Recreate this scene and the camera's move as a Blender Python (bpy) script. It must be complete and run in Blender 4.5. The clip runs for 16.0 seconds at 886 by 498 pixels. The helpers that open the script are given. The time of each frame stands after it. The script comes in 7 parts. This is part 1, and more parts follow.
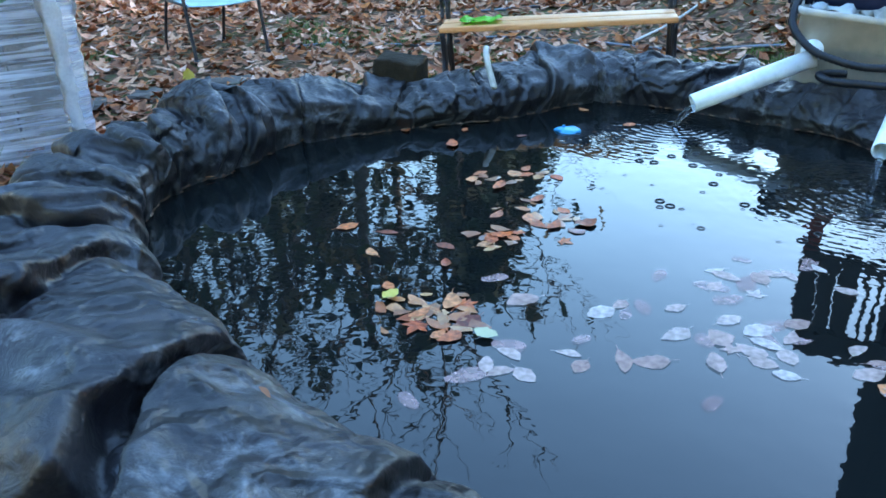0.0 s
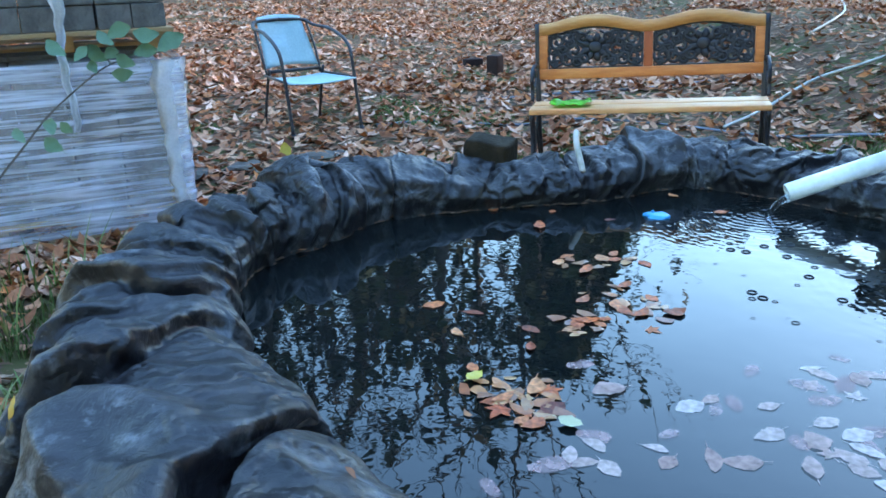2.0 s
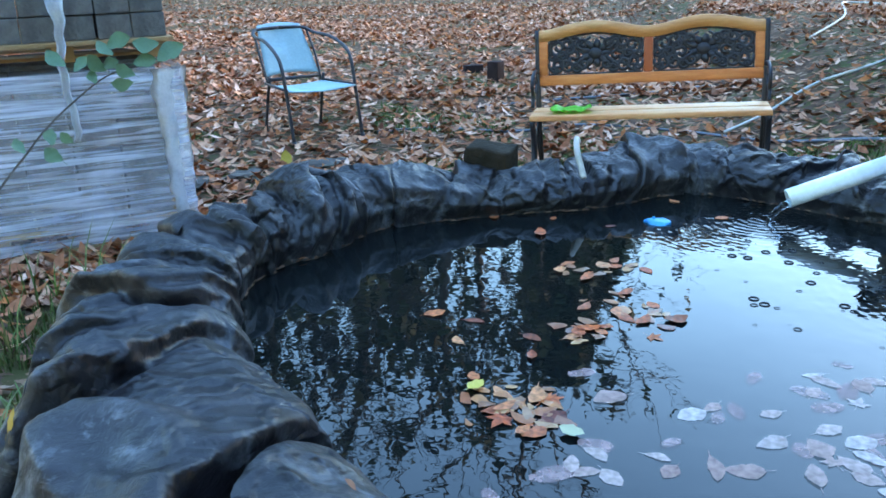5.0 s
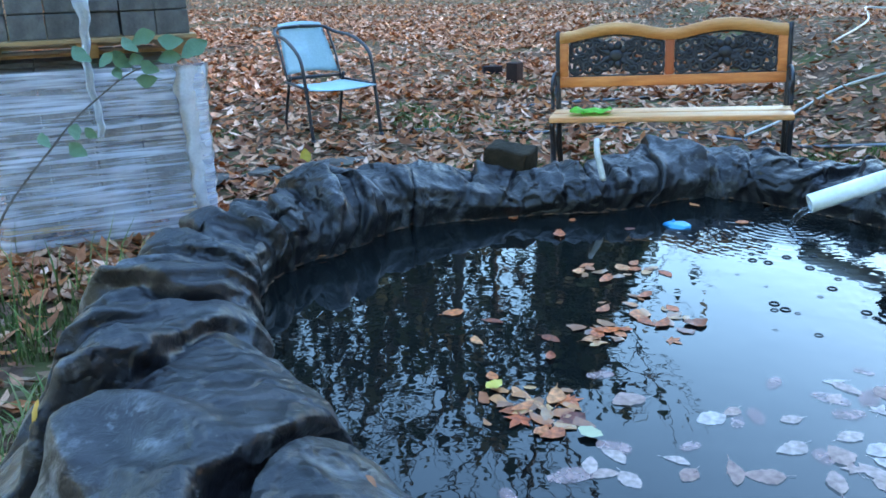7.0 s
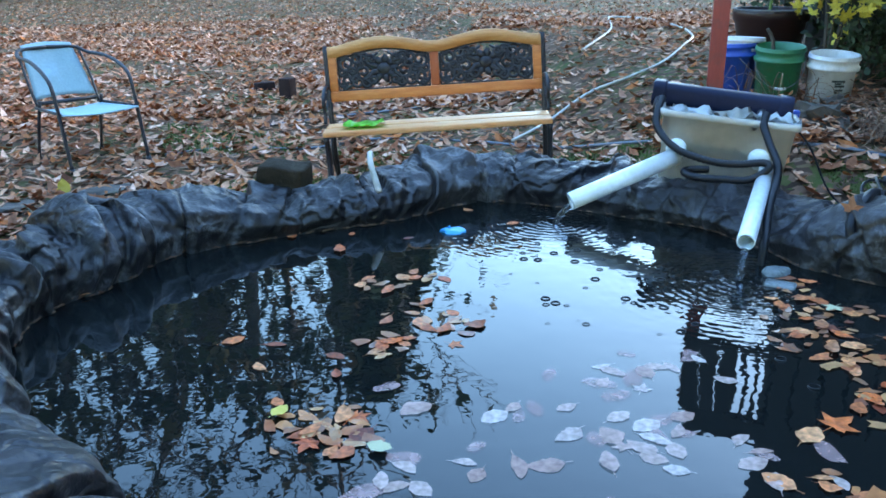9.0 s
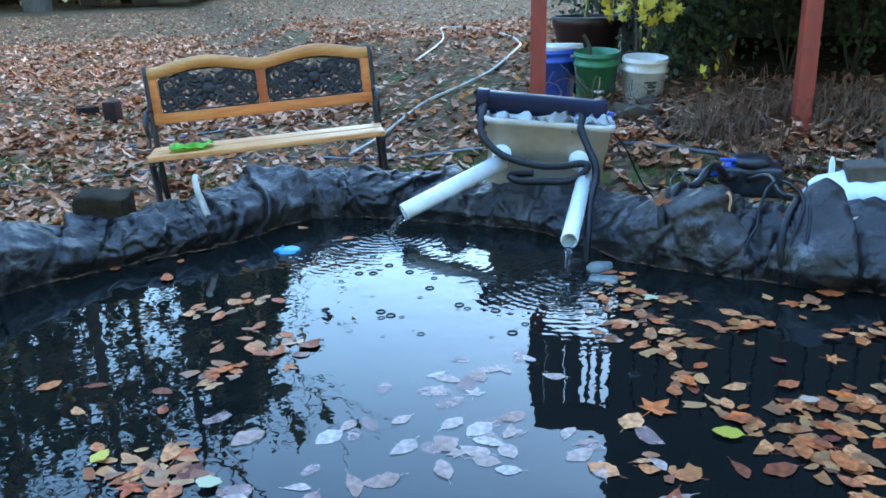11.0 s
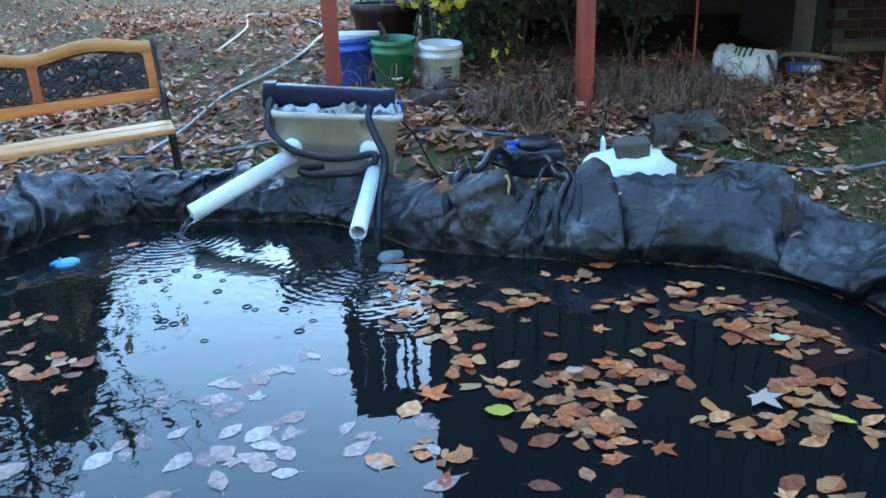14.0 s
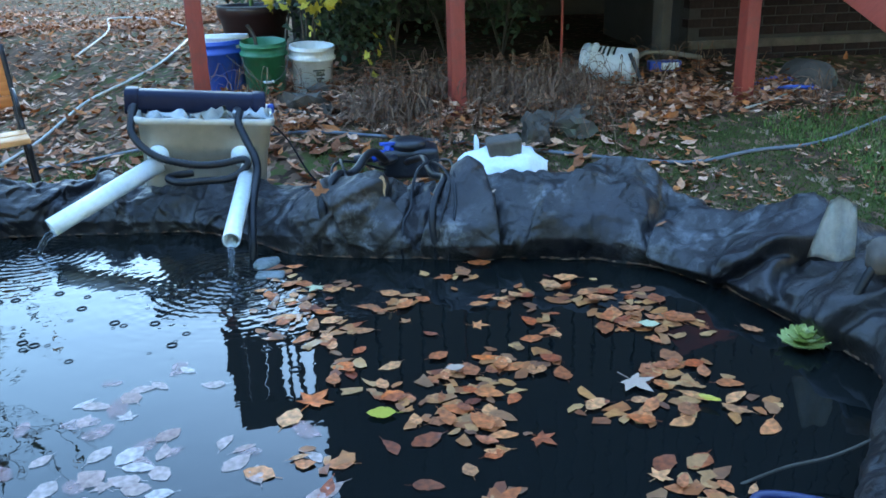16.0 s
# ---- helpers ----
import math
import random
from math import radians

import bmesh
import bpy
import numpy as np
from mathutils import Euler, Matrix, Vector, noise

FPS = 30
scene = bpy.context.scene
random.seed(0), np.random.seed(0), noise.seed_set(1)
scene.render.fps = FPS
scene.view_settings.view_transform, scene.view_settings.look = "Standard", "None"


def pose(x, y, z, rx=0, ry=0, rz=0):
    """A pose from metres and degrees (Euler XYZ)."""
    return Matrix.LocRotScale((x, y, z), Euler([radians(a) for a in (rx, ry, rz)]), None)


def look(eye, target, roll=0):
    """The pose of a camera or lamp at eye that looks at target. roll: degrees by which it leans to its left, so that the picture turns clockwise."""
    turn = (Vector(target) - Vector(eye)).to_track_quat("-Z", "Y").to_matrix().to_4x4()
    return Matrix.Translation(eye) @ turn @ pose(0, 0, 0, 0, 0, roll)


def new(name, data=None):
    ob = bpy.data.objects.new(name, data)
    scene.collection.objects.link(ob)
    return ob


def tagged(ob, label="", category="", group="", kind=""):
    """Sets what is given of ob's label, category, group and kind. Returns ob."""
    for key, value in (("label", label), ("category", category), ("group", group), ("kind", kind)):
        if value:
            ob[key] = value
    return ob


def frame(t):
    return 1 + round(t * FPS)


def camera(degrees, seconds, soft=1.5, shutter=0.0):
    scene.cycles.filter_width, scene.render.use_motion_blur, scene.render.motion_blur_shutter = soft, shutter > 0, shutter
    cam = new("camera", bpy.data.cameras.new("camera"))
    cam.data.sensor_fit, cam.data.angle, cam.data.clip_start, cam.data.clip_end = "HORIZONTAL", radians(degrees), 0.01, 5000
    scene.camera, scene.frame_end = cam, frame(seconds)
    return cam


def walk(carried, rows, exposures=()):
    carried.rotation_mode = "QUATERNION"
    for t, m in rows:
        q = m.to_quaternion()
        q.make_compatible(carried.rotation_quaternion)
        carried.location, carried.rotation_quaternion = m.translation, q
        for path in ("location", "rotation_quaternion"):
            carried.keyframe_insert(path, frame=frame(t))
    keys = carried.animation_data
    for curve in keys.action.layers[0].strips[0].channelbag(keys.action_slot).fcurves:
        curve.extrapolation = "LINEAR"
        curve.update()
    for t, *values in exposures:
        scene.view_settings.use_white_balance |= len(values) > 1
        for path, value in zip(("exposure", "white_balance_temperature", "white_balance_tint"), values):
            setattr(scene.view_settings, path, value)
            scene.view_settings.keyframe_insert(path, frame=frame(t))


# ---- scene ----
cam = camera(55.85, 16.0, soft=1.65)
PATH = [
    (0, -0.0044, 0.017, 1.205, 64.875, 0.868, 0.504),
    (0.5, -0.0235, 0.0183, 1.2127, 66.556, 0.884, 3.847),
    (1, -0.024, 0.016, 1.2205, 68.017, 0.617, 4.321),
    (1.5, -0.0258, 0.013, 1.2269, 68.803, 1.067, 5.93),
    (2, -0.0245, 0.01, 1.2326, 69.956, 0.718, 6.439),
    (2.5, -0.0231, 0.0072, 1.2377, 70.195, 0.681, 6.214),
    (3, -0.0193, 0.0058, 1.2391, 70.594, 1.06, 6.215),
    (5.5, -0.021, 0.0189, 1.2369, 70.214, 1.07, 6.663),
    (6, -0.0245, 0.0172, 1.2348, 70.112, 1.024, 7.581),
    (6.5, -0.0338, 0.0128, 1.2351, 70.113, 0.831, 8.224),
    (7, -0.0338, 0.0114, 1.2362, 70.41, 0.589, 7.724),
    (7.5, -0.0327, 0.0143, 1.2368, 70.855, 0.353, 5.632),
    (8, -0.0185, 0.0241, 1.2394, 70.942, 0.389, 0.736),
    (8.5, -0.0116, 0.0286, 1.2408, 71.202, 0.795, -2.912),
    (9, 0.0099, 0.0348, 1.2376, 71.155, 0.601, -7.256),
    (9.5, 0.0309, 0.041, 1.2372, 71.4, 0.782, -11.079),
    (10, 0.0427, 0.0494, 1.2314, 71.886, 0.937, -14.753),
    (12.5, 0.187, -0.0196, 1.2697, 71.085, 2.101, -20.906),
    (13, 0.2073, -0.0224, 1.2734, 70.859, 2.016, -23.724),
    (13.5, 0.2258, -0.0289, 1.2699, 70.474, 2.011, -26.622),
    (14, 0.2425, -0.0335, 1.2689, 70.325, 1.879, -29.894),
    (14.5, 0.254, -0.0351, 1.2666, 70.305, 1.912, -32.74),
    (15, 0.2631, -0.035, 1.2657, 70.322, 1.727, -35.285),
    (15.5, 0.2676, -0.0369, 1.2652, 70.144, 1.709, -37.159),
    (16, 0.2675, -0.0384, 1.2626, 70.213, 1.628, -38.179),
]
EXPOSURE, KELVIN, TINT = 4.18, 6880, 15
walk(cam, [(t, pose(x, y, z, rx, ry, rz)) for t, x, y, z, rx, ry, rz in PATH], [(0.0, EXPOSURE, KELVIN, TINT), (16.0, EXPOSURE, KELVIN, TINT)])

# ---- light: a dull evening sky, brightest low behind the garden ----
SUN_AZ, SUN_EL = radians(-57), radians(11)
world = bpy.data.worlds.new("world")
scene.world = world
world.use_nodes = True
wn = world.node_tree.nodes
sky = wn.new("ShaderNodeTexSky")
sky.sky_type, sky.sun_disc, sky.sun_elevation, sky.sun_rotation = "NISHITA", False, SUN_EL, -SUN_AZ
sky.air_density, sky.dust_density, sky.ozone_density = 1.5, 0.6, 4.8
world.node_tree.links.new(sky.outputs["Color"], wn["Background"].inputs["Color"])
wn["Background"].inputs["Strength"].default_value = 0.15
sun_data = bpy.data.lights.new("sun", "SUN")
sun_data.energy, sun_data.angle, sun_data.color = 0.6, radians(20), (1.0, 0.9, 0.8)
sun = new("sun", sun_data)
sun.matrix_world = look((0, 0, 20), (20 * math.sin(SUN_AZ), -20 * math.cos(SUN_AZ), 20 - 20 * math.tan(SUN_EL)))


# ---- small tools ----
def mesh_ob(name, bm, material, smooth=True):
    me = bpy.data.meshes.new(name)
    bm.to_mesh(me)
    bm.free()
    if smooth:
        me.polygons.foreach_set("use_smooth", [True] * len(me.polygons))
    for m in (material if isinstance(material, (list, tuple)) else [material]):
        me.materials.append(m)
    return new(name, me)


def part(name, bm, material, parent, label="", smooth=True, m=None):
    ob = mesh_ob(name, bm, material, smooth)
    ob.parent = parent
    if m is not None:
        ob.matrix_basis = m
    return tagged(ob, label)


def thing(name, m, label, category, group="", kind=""):
    ob = new(name)
    ob.empty_display_size = 0.1
    ob.matrix_basis = m
    return tagged(ob, label, category, group, kind)


def data_ob(name, verts, faces, material, smooth=True):
    me = bpy.data.meshes.new(name)
    me.from_pydata(verts, [], faces)
    me.polygons.foreach_set("use_smooth", [smooth] * len(me.polygons))
    me.materials.append(material)
    return new(name, me)


def box(sx, sy, sz, at=(0, 0, 0), bevel=0.004, rot=(0, 0, 0), bm=None, seg=2):
    """A bevelled block, its base centre at `at`."""
    b = bmesh.new()
    bmesh.ops.create_cube(b, size=1)
    for v in b.verts:
        v.co = Vector((v.co.x * sx, v.co.y * sy, (v.co.z + 0.5) * sz))
    if bevel:
        bmesh.ops.bevel(b, geom=b.edges[:], offset=bevel, segments=seg, affect="EDGES", profile=0.6)
    bmesh.ops.transform(b, matrix=pose(*at, *rot), verts=b.verts)
    if bm is None:
        return b
    add(bm, b)
    return bm


def add(bm, other):
    me = bpy.data.meshes.new("tmp")
    other.to_mesh(me)
    other.free()
    bm.from_mesh(me)
    bpy.data.meshes.remove(me)
    return bm


def smooth_line(pts, n=6, closed=False):
    """Catmull-Rom through the points."""
    p = [Vector(q) for q in pts]
    out = []
    k = len(p)
    for i in range(k if closed else k - 1):
        a = p[(i - 1) % k] if closed or i else p[0] * 2 - p[1]
        b, c = p[i], p[(i + 1) % k]
        d = p[(i + 2) % k] if closed or i + 2 < k else p[-1] * 2 - p[-2]
        for j in range(n):
            t = j / n
            out.append(0.5 * (2 * b + (c - a) * t + (2 * a - 5 * b + 4 * c - d) * t * t + (3 * b - a - 3 * c + d) * t ** 3))
    if not closed:
        out.append(p[-1].copy())
    return out


def tube(pts, r, seg=8, closed=False, cap=True, bm=None, ring=None):
    """A round bar along points; r may be a number or a function of 0..1. ring: groove depth of a corrugated hose."""
    bm = bm or bmesh.new()
    p = [Vector(q) for q in pts]
    n = len(p)
    tang = []
    for i in range(n):
        a, b = (p[i - 1], p[(i + 1) % n]) if closed else (p[max(i - 1, 0)], p[min(i + 1, n - 1)])
        tang.append((b - a).normalized() if (b - a).length > 1e-9 else Vector((0, 0, 1)))
    up = Vector((0, 0, 1)) if abs(tang[0].z) < 0.9 else Vector((1, 0, 0))
    x = (up - tang[0] * up.dot(tang[0])).normalized()
    rings = []
    for i in range(n):
        x = (x - tang[i] * x.dot(tang[i]))
        x = x.normalized() if x.length > 1e-9 else tang[i].orthogonal().normalized()
        y = tang[i].cross(x)
        rr = r(i / max(n - 1, 1)) if callable(r) else r
        if ring and i % 2:
            rr -= ring
        rings.append([bm.verts.new(p[i] + (x * math.cos(2 * math.pi * j / seg) + y * math.sin(2 * math.pi * j / seg)) * rr) for j in range(seg)])
    for i in range(n if closed else n - 1):
        a, b = rings[i], rings[(i + 1) % n]
        for j in range(seg):
            bm.faces.new((a[j], a[(j + 1) % seg], b[(j + 1) % seg], b[j]))
    if cap and not closed:
        bm.faces.new(rings[0][::-1])
        bm.faces.new(rings[-1])
    return bm


def lathe(profile, seg=32, bm=None, m=None):
    """Turned body from (radius, height) pairs."""
    bm = bm or bmesh.new()
    rings = []
    for r, z in profile:
        rings.append([bm.verts.new((r * math.cos(2 * math.pi * j / seg), r * math.sin(2 * math.pi * j / seg), z)) for j in range(seg)] if r > 1e-6 else [bm.verts.new((0, 0, z))])
    for a, b in zip(rings, rings[1:]):
        for j in range(seg):
            k = (j + 1) % seg
            if len(a) == 1 and len(b) == 1:
                continue
            if len(a) == 1:
                bm.faces.new((a[0], b[k], b[j]))
            elif len(b) == 1:
                bm.faces.new((a[j], a[k], b[0]))
            else:
                bm.faces.new((a[j], a[k], b[k], b[j]))
    if m is not None:
        bmesh.ops.transform(bm, matrix=m, verts=bm.verts)
    return bm


def lump(size, seed, rough=0.25, sub=3, flat=False):
    """A stone-like body."""
    bm = bmesh.new()
    bmesh.ops.create_icosphere(bm, subdivisions=sub, radius=1)
    for v in bm.verts:
        q = v.co.copy()
        k = 1 + rough * noise.noise(q * 1.3 + Vector((seed * 7.1, seed, 0))) + 0.4 * rough * noise.noise(q * 3.7 + Vector((0, seed * 3.3, 0)))
        q = Vector([math.copysign(abs(c) ** 0.8, c) for c in q]) * k
        v.co = Vector((q.x * size[0], q.y * size[1], (max(q.z, -0.6) + 0.6) * size[2]))
    return bm


def smoothstep(a, b, x):
    t = min(max((x - a) / (b - a), 0), 1)
    return t * t * (3 - 2 * t)


# ---- materials ----
def mat(name, colours, scale=6.0, rough=0.6, bump=0.0, bump_scale=60.0, metal=0.0, rough_var=0.15, vary=0.0, island=0.0, stretch=(1, 1, 1), spots=None, coat=0.0, spec=0.5, trans=0.0, detail=6.0, sheen=0.0, bump_dist=0.01):
    """colours: two or three base colours laid out by noise at two scales. vary / island: random lightness by object / by piece. spots: (colour, scale, amount)."""
    m = bpy.data.materials.new(name)
    m.use_nodes = True
    nt = m.node_tree
    nodes, link = nt.nodes, nt.links.new
    bsdf = nodes["Principled BSDF"]
    tc = nodes.new("ShaderNodeTexCoord")
    mp = nodes.new("ShaderNodeMapping")
    mp.inputs["Scale"].default_value = stretch
    link(tc.outputs["Object"], mp.inputs["Vector"])
    n1 = nodes.new("ShaderNodeTexNoise")
    n1.inputs["Scale"].default_value, n1.inputs["Detail"].default_value, n1.inputs["Roughness"].default_value = scale, detail, 0.62
    link(mp.outputs["Vector"], n1.inputs["Vector"])
    ramp = nodes.new("ShaderNodeValToRGB")
    e = ramp.color_ramp.elements
    e[0].position, e[1].position = 0.3, 0.7
    e[0].color, e[1].color = (*colours[0], 1), (*colours[-1], 1)
    if len(colours) == 3:
        k = e.new(0.5)
        k.color = (*colours[1], 1)
    link(n1.outputs["Fac"], ramp.inputs["Fac"])
    colour = ramp.outputs["Color"]
    n2 = nodes.new("ShaderNodeTexNoise")
    n2.inputs["Scale"].default_value, n2.inputs["Detail"].default_value = scale * 9, 4
    link(mp.outputs["Vector"], n2.inputs["Vector"])
    if spots:
        n3 = nodes.new("ShaderNodeTexNoise")
        n3.inputs["Scale"].default_value, n3.inputs["Detail"].default_value, n3.inputs["Roughness"].default_value = spots[1], 7, 0.66
        link(tc.outputs["Object"], n3.inputs["Vector"])
        mr = nodes.new("ShaderNodeMapRange")
        mr.inputs["From Min"].default_value, mr.inputs["From Max"].default_value = 0.62 - spots[2] * 0.3, 0.72
        link(n3.outputs["Fac"], mr.inputs["Value"])
        mx = nodes.new("ShaderNodeMix")
        mx.data_type = "RGBA"
        link(mr.outputs["Result"], mx.inputs["Factor"])
        link(colour, mx.inputs["A"])
        mx.inputs["B"].default_value = (*spots[0], 1)
        colour = mx.outputs["Result"]
    hsv = nodes.new("ShaderNodeHueSaturation")
    link(colour, hsv.inputs["Color"])
    val = nodes.new("ShaderNodeMapRange")
    val.inputs["To Min"].default_value, val.inputs["To Max"].default_value = 0.82, 1.18
    link(n2.outputs["Fac"], val.inputs["Value"])
    value = val.outputs["Result"]
    for amount, kind, socket in ((vary, "ShaderNodeObjectInfo", "Random"), (island, "ShaderNodeNewGeometry", "Random Per Island")):
        if amount:
            src = nodes.new(kind)
            r = nodes.new("ShaderNodeMapRange")
            r.inputs["To Min"].default_value, r.inputs["To Max"].default_value = 1 - amount, 1 + amount
            link(src.outputs[socket], r.inputs["Value"])
            mu = nodes.new("ShaderNodeMath")
            mu.operation = "MULTIPLY"
            link(value, mu.inputs[0])
            link(r.outputs["Result"], mu.inputs[1])
            value = mu.outputs["Value"]
    link(value, hsv.inputs["Value"])
    link(hsv.outputs["Color"], bsdf.inputs["Base Color"])
    rr = nodes.new("ShaderNodeMapRange")
    rr.inputs["To Min"].default_value, rr.inputs["To Max"].default_value = max(rough - rough_var, 0.02), min(rough + rough_var, 1)
    link(n1.outputs["Fac"], rr.inputs["Value"])
    link(rr.outputs["Result"], bsdf.inputs["Roughness"])
    bsdf.inputs["Metallic"].default_value = metal
    bsdf.inputs["Specular IOR Level"].default_value = spec
    bsdf.inputs["Coat Weight"].default_value = coat
    bsdf.inputs["Transmission Weight"].default_value = trans
    bsdf.inputs["Sheen Weight"].default_value = sheen
    if bump:
        nb = nodes.new("ShaderNodeTexNoise")
        nb.inputs["Scale"].default_value, nb.inputs["Detail"].default_value = bump_scale, 6
        link(mp.outputs["Vector"], nb.inputs["Vector"])
        b = nodes.new("ShaderNodeBump")
        b.inputs["Strength"].default_value, b.inputs["Distance"].default_value = min(bump, 1), bump_dist
        link(nb.outputs["Fac"], b.inputs["Height"])
        link(b.outputs["Normal"], bsdf.inputs["Normal"])
    return m


def palette_mat(name, stops, rough=0.7, per="island", spec=0.3, vein=0.25, coat=0.0, grain=45):
    """Each piece takes its own colour from the stops."""
    m = bpy.data.materials.new(name)
    m.use_nodes = True
    nt = m.node_tree
    nodes, link = nt.nodes, nt.links.new
    bsdf = nodes["Principled BSDF"]
    src = nodes.new("ShaderNodeNewGeometry" if per == "island" else "ShaderNodeObjectInfo")
    ramp = nodes.new("ShaderNodeValToRGB")
    e = ramp.color_ramp.elements
    e[0].color, e[1].color = (*stops[0], 1), (*stops[-1], 1)
    for i, c in enumerate(stops[1:-1]):
        k = e.new((i + 1) / (len(stops) - 1))
        k.color = (*c, 1)
    link(src.outputs["Random Per Island" if per == "island" else "Random"], ramp.inputs["Fac"])
    tc = nodes.new("ShaderNodeTexCoord")
    n = nodes.new("ShaderNodeTexNoise")
    n.inputs["Scale"].default_value, n.inputs["Detail"].default_value = grain, 5
    link(tc.outputs["Object"], n.inputs["Vector"])
    r = nodes.new("ShaderNodeMapRange")
    r.inputs["From Min"].default_value, r.inputs["From Max"].default_value = 0.3, 0.7
    r.inputs["To Min"].default_value, r.inputs["To Max"].default_value = 1 - vein, 1 + vein
    link(n.outputs["Fac"], r.inputs["Value"])
    h = nodes.new("ShaderNodeHueSaturation")
    link(ramp.outputs["Color"], h.inputs["Color"])
    link(r.outputs["Result"], h.inputs["Value"])
    link(h.outputs["Color"], bsdf.inputs["Base Color"])
    bsdf.inputs["Roughness"].default_value, bsdf.inputs["Specular IOR Level"].default_value, bsdf.inputs["Coat Weight"].default_value = rough, spec, coat
    bsdf.inputs["Coat Roughness"].default_value, bsdf.inputs["Coat IOR"].default_value = 0.04, 1.36
    return m


RUBBER = mat("pond_liner_rubber", [(0.0055, 0.005, 0.006), (0.011, 0.0095, 0.0115), (0.023, 0.02, 0.023)], scale=5.5, rough=0.44, rough_var=0.17, bump=0.7, bump_scale=9, bump_dist=0.014, spec=0.42, spots=((0.085, 0.09, 0.1), 4.5, 0.12))
# scuffs of pale dust and brown dirt on the rubber
rn, rlk = RUBBER.node_tree.nodes, RUBBER.node_tree.links.new
rb_ = rn["Principled BSDF"]
rtc = rn.new("ShaderNodeTexCoord")


def rub_noise(scale, detail, lo, hi, distort=0.0, rough=0.6):
    n = rn.new("ShaderNodeTexNoise")
    n.inputs["Scale"].default_value, n.inputs["Detail"].default_value, n.inputs["Distortion"].default_value, n.inputs["Roughness"].default_value = scale, detail, distort, rough
    rlk(rtc.outputs["Object"], n.inputs["Vector"])
    r = rn.new("ShaderNodeMapRange")
    r.inputs["From Min"].default_value, r.inputs["From Max"].default_value = lo, hi
    rlk(n.outputs["Fac"], r.inputs["Value"])
    return r.outputs["Result"], n.outputs["Fac"]


def rub_mul(a, b):
    k = rn.new("ShaderNodeMath")
    k.operation = "MULTIPLY"
    for i, v in enumerate((a, b)):
        if isinstance(v, float):
            k.inputs[i].default_value = v
        else:
            rlk(v, k.inputs[i])
    return k.outputs["Value"]


col = rb_.inputs["Base Color"].links[0].from_socket
for fac, tone in ((rub_mul(rub_noise(3.1, 4, 0.46, 0.6)[0], 0.85), (0.022, 0.0185, 0.0165, 1)), (rub_mul(rub_mul(rub_noise(2.3, 2, 0.47, 0.6)[0], rub_noise(13, 12, 0.5, 0.66, 0.35, 0.74)[0]), 0.9), (0.17, 0.175, 0.185, 1)), (rub_mul(rub_noise(60, 4, 0.66, 0.72)[0], 0.5), (0.14, 0.13, 0.115, 1))):
    mx_ = rn.new("ShaderNodeMix")
    mx_.data_type = "RGBA"
    rlk(fac, mx_.inputs["Factor"])
    rlk(col, mx_.inputs["A"])
    mx_.inputs["B"].default_value = tone
    col = mx_.outputs["Result"]
rlk(col, rb_.inputs["Base Color"])
rbump = rn.new("ShaderNodeBump")
rbump.inputs["Strength"].default_value, rbump.inputs["Distance"].default_value = 0.7, 0.006
rlk(rub_noise(24, 5, 0, 1, 2.2)[1], rbump.inputs["Height"])
rlk(rb_.inputs["Normal"].links[0].from_socket, rbump.inputs["Normal"])
rlk(rbump.outputs["Normal"], rb_.inputs["Normal"])
rv = rn.new("ShaderNodeTexVoronoi")
rv.feature = "DISTANCE_TO_EDGE"
rv.inputs["Scale"].default_value = 6.5
rwarp = rn.new("ShaderNodeTexNoise")
rwarp.inputs["Scale"].default_value, rwarp.inputs["Detail"].default_value = 4.0, 4
rlk(rtc.outputs["Object"], rwarp.inputs["Vector"])
rmix = rn.new("ShaderNodeMix")
rmix.data_type = "VECTOR"
rmix.inputs["Factor"].default_value = 0.28
rlk(rtc.outputs["Object"], rmix.inputs["A"])
rlk(rwarp.outputs["Color"], rmix.inputs["B"])
rlk(rmix.outputs["Result"], rv.inputs["Vector"])
redge = rn.new("ShaderNodeMapRange")
redge.inputs["From Max"].default_value = 0.16
redge.interpolation_type = "SMOOTHSTEP"
rlk(rv.outputs["Distance"], redge.inputs["Value"])
rcrease = rn.new("ShaderNodeBump")
rcrease.invert = True
rcrease.inputs["Strength"].default_value = 0.75
rcrease.inputs["Distance"].default_value = 0.02
rlk(rub_mul(redge.outputs["Result"], rub_noise(1.9, 3, 0.42, 0.62)[0]), rcrease.inputs["Height"])
rlk(rb_.inputs["Normal"].links[0].from_socket, rcrease.inputs["Normal"])
rlk(rcrease.outputs["Normal"], rb_.inputs["Normal"])
POT_SOIL = mat("garden_soil", [(0.05, 0.038, 0.026), (0.085, 0.062, 0.045), (0.12, 0.09, 0.065)], scale=1.2, rough=0.95, rough_var=0.05, bump=0.9, bump_scale=22, spots=((0.055, 0.075, 0.025), 0.55, 0.5))
SOIL = mat("leafy_garden_soil", [(0.04, 0.02, 0.011), (0.076, 0.04, 0.023), (0.123, 0.067, 0.038)], scale=1.2, rough=0.95, rough_var=0.05, bump=0.9, bump_scale=22, spec=0.1, spots=((0.04, 0.085, 0.016), 0.8, 0.85))
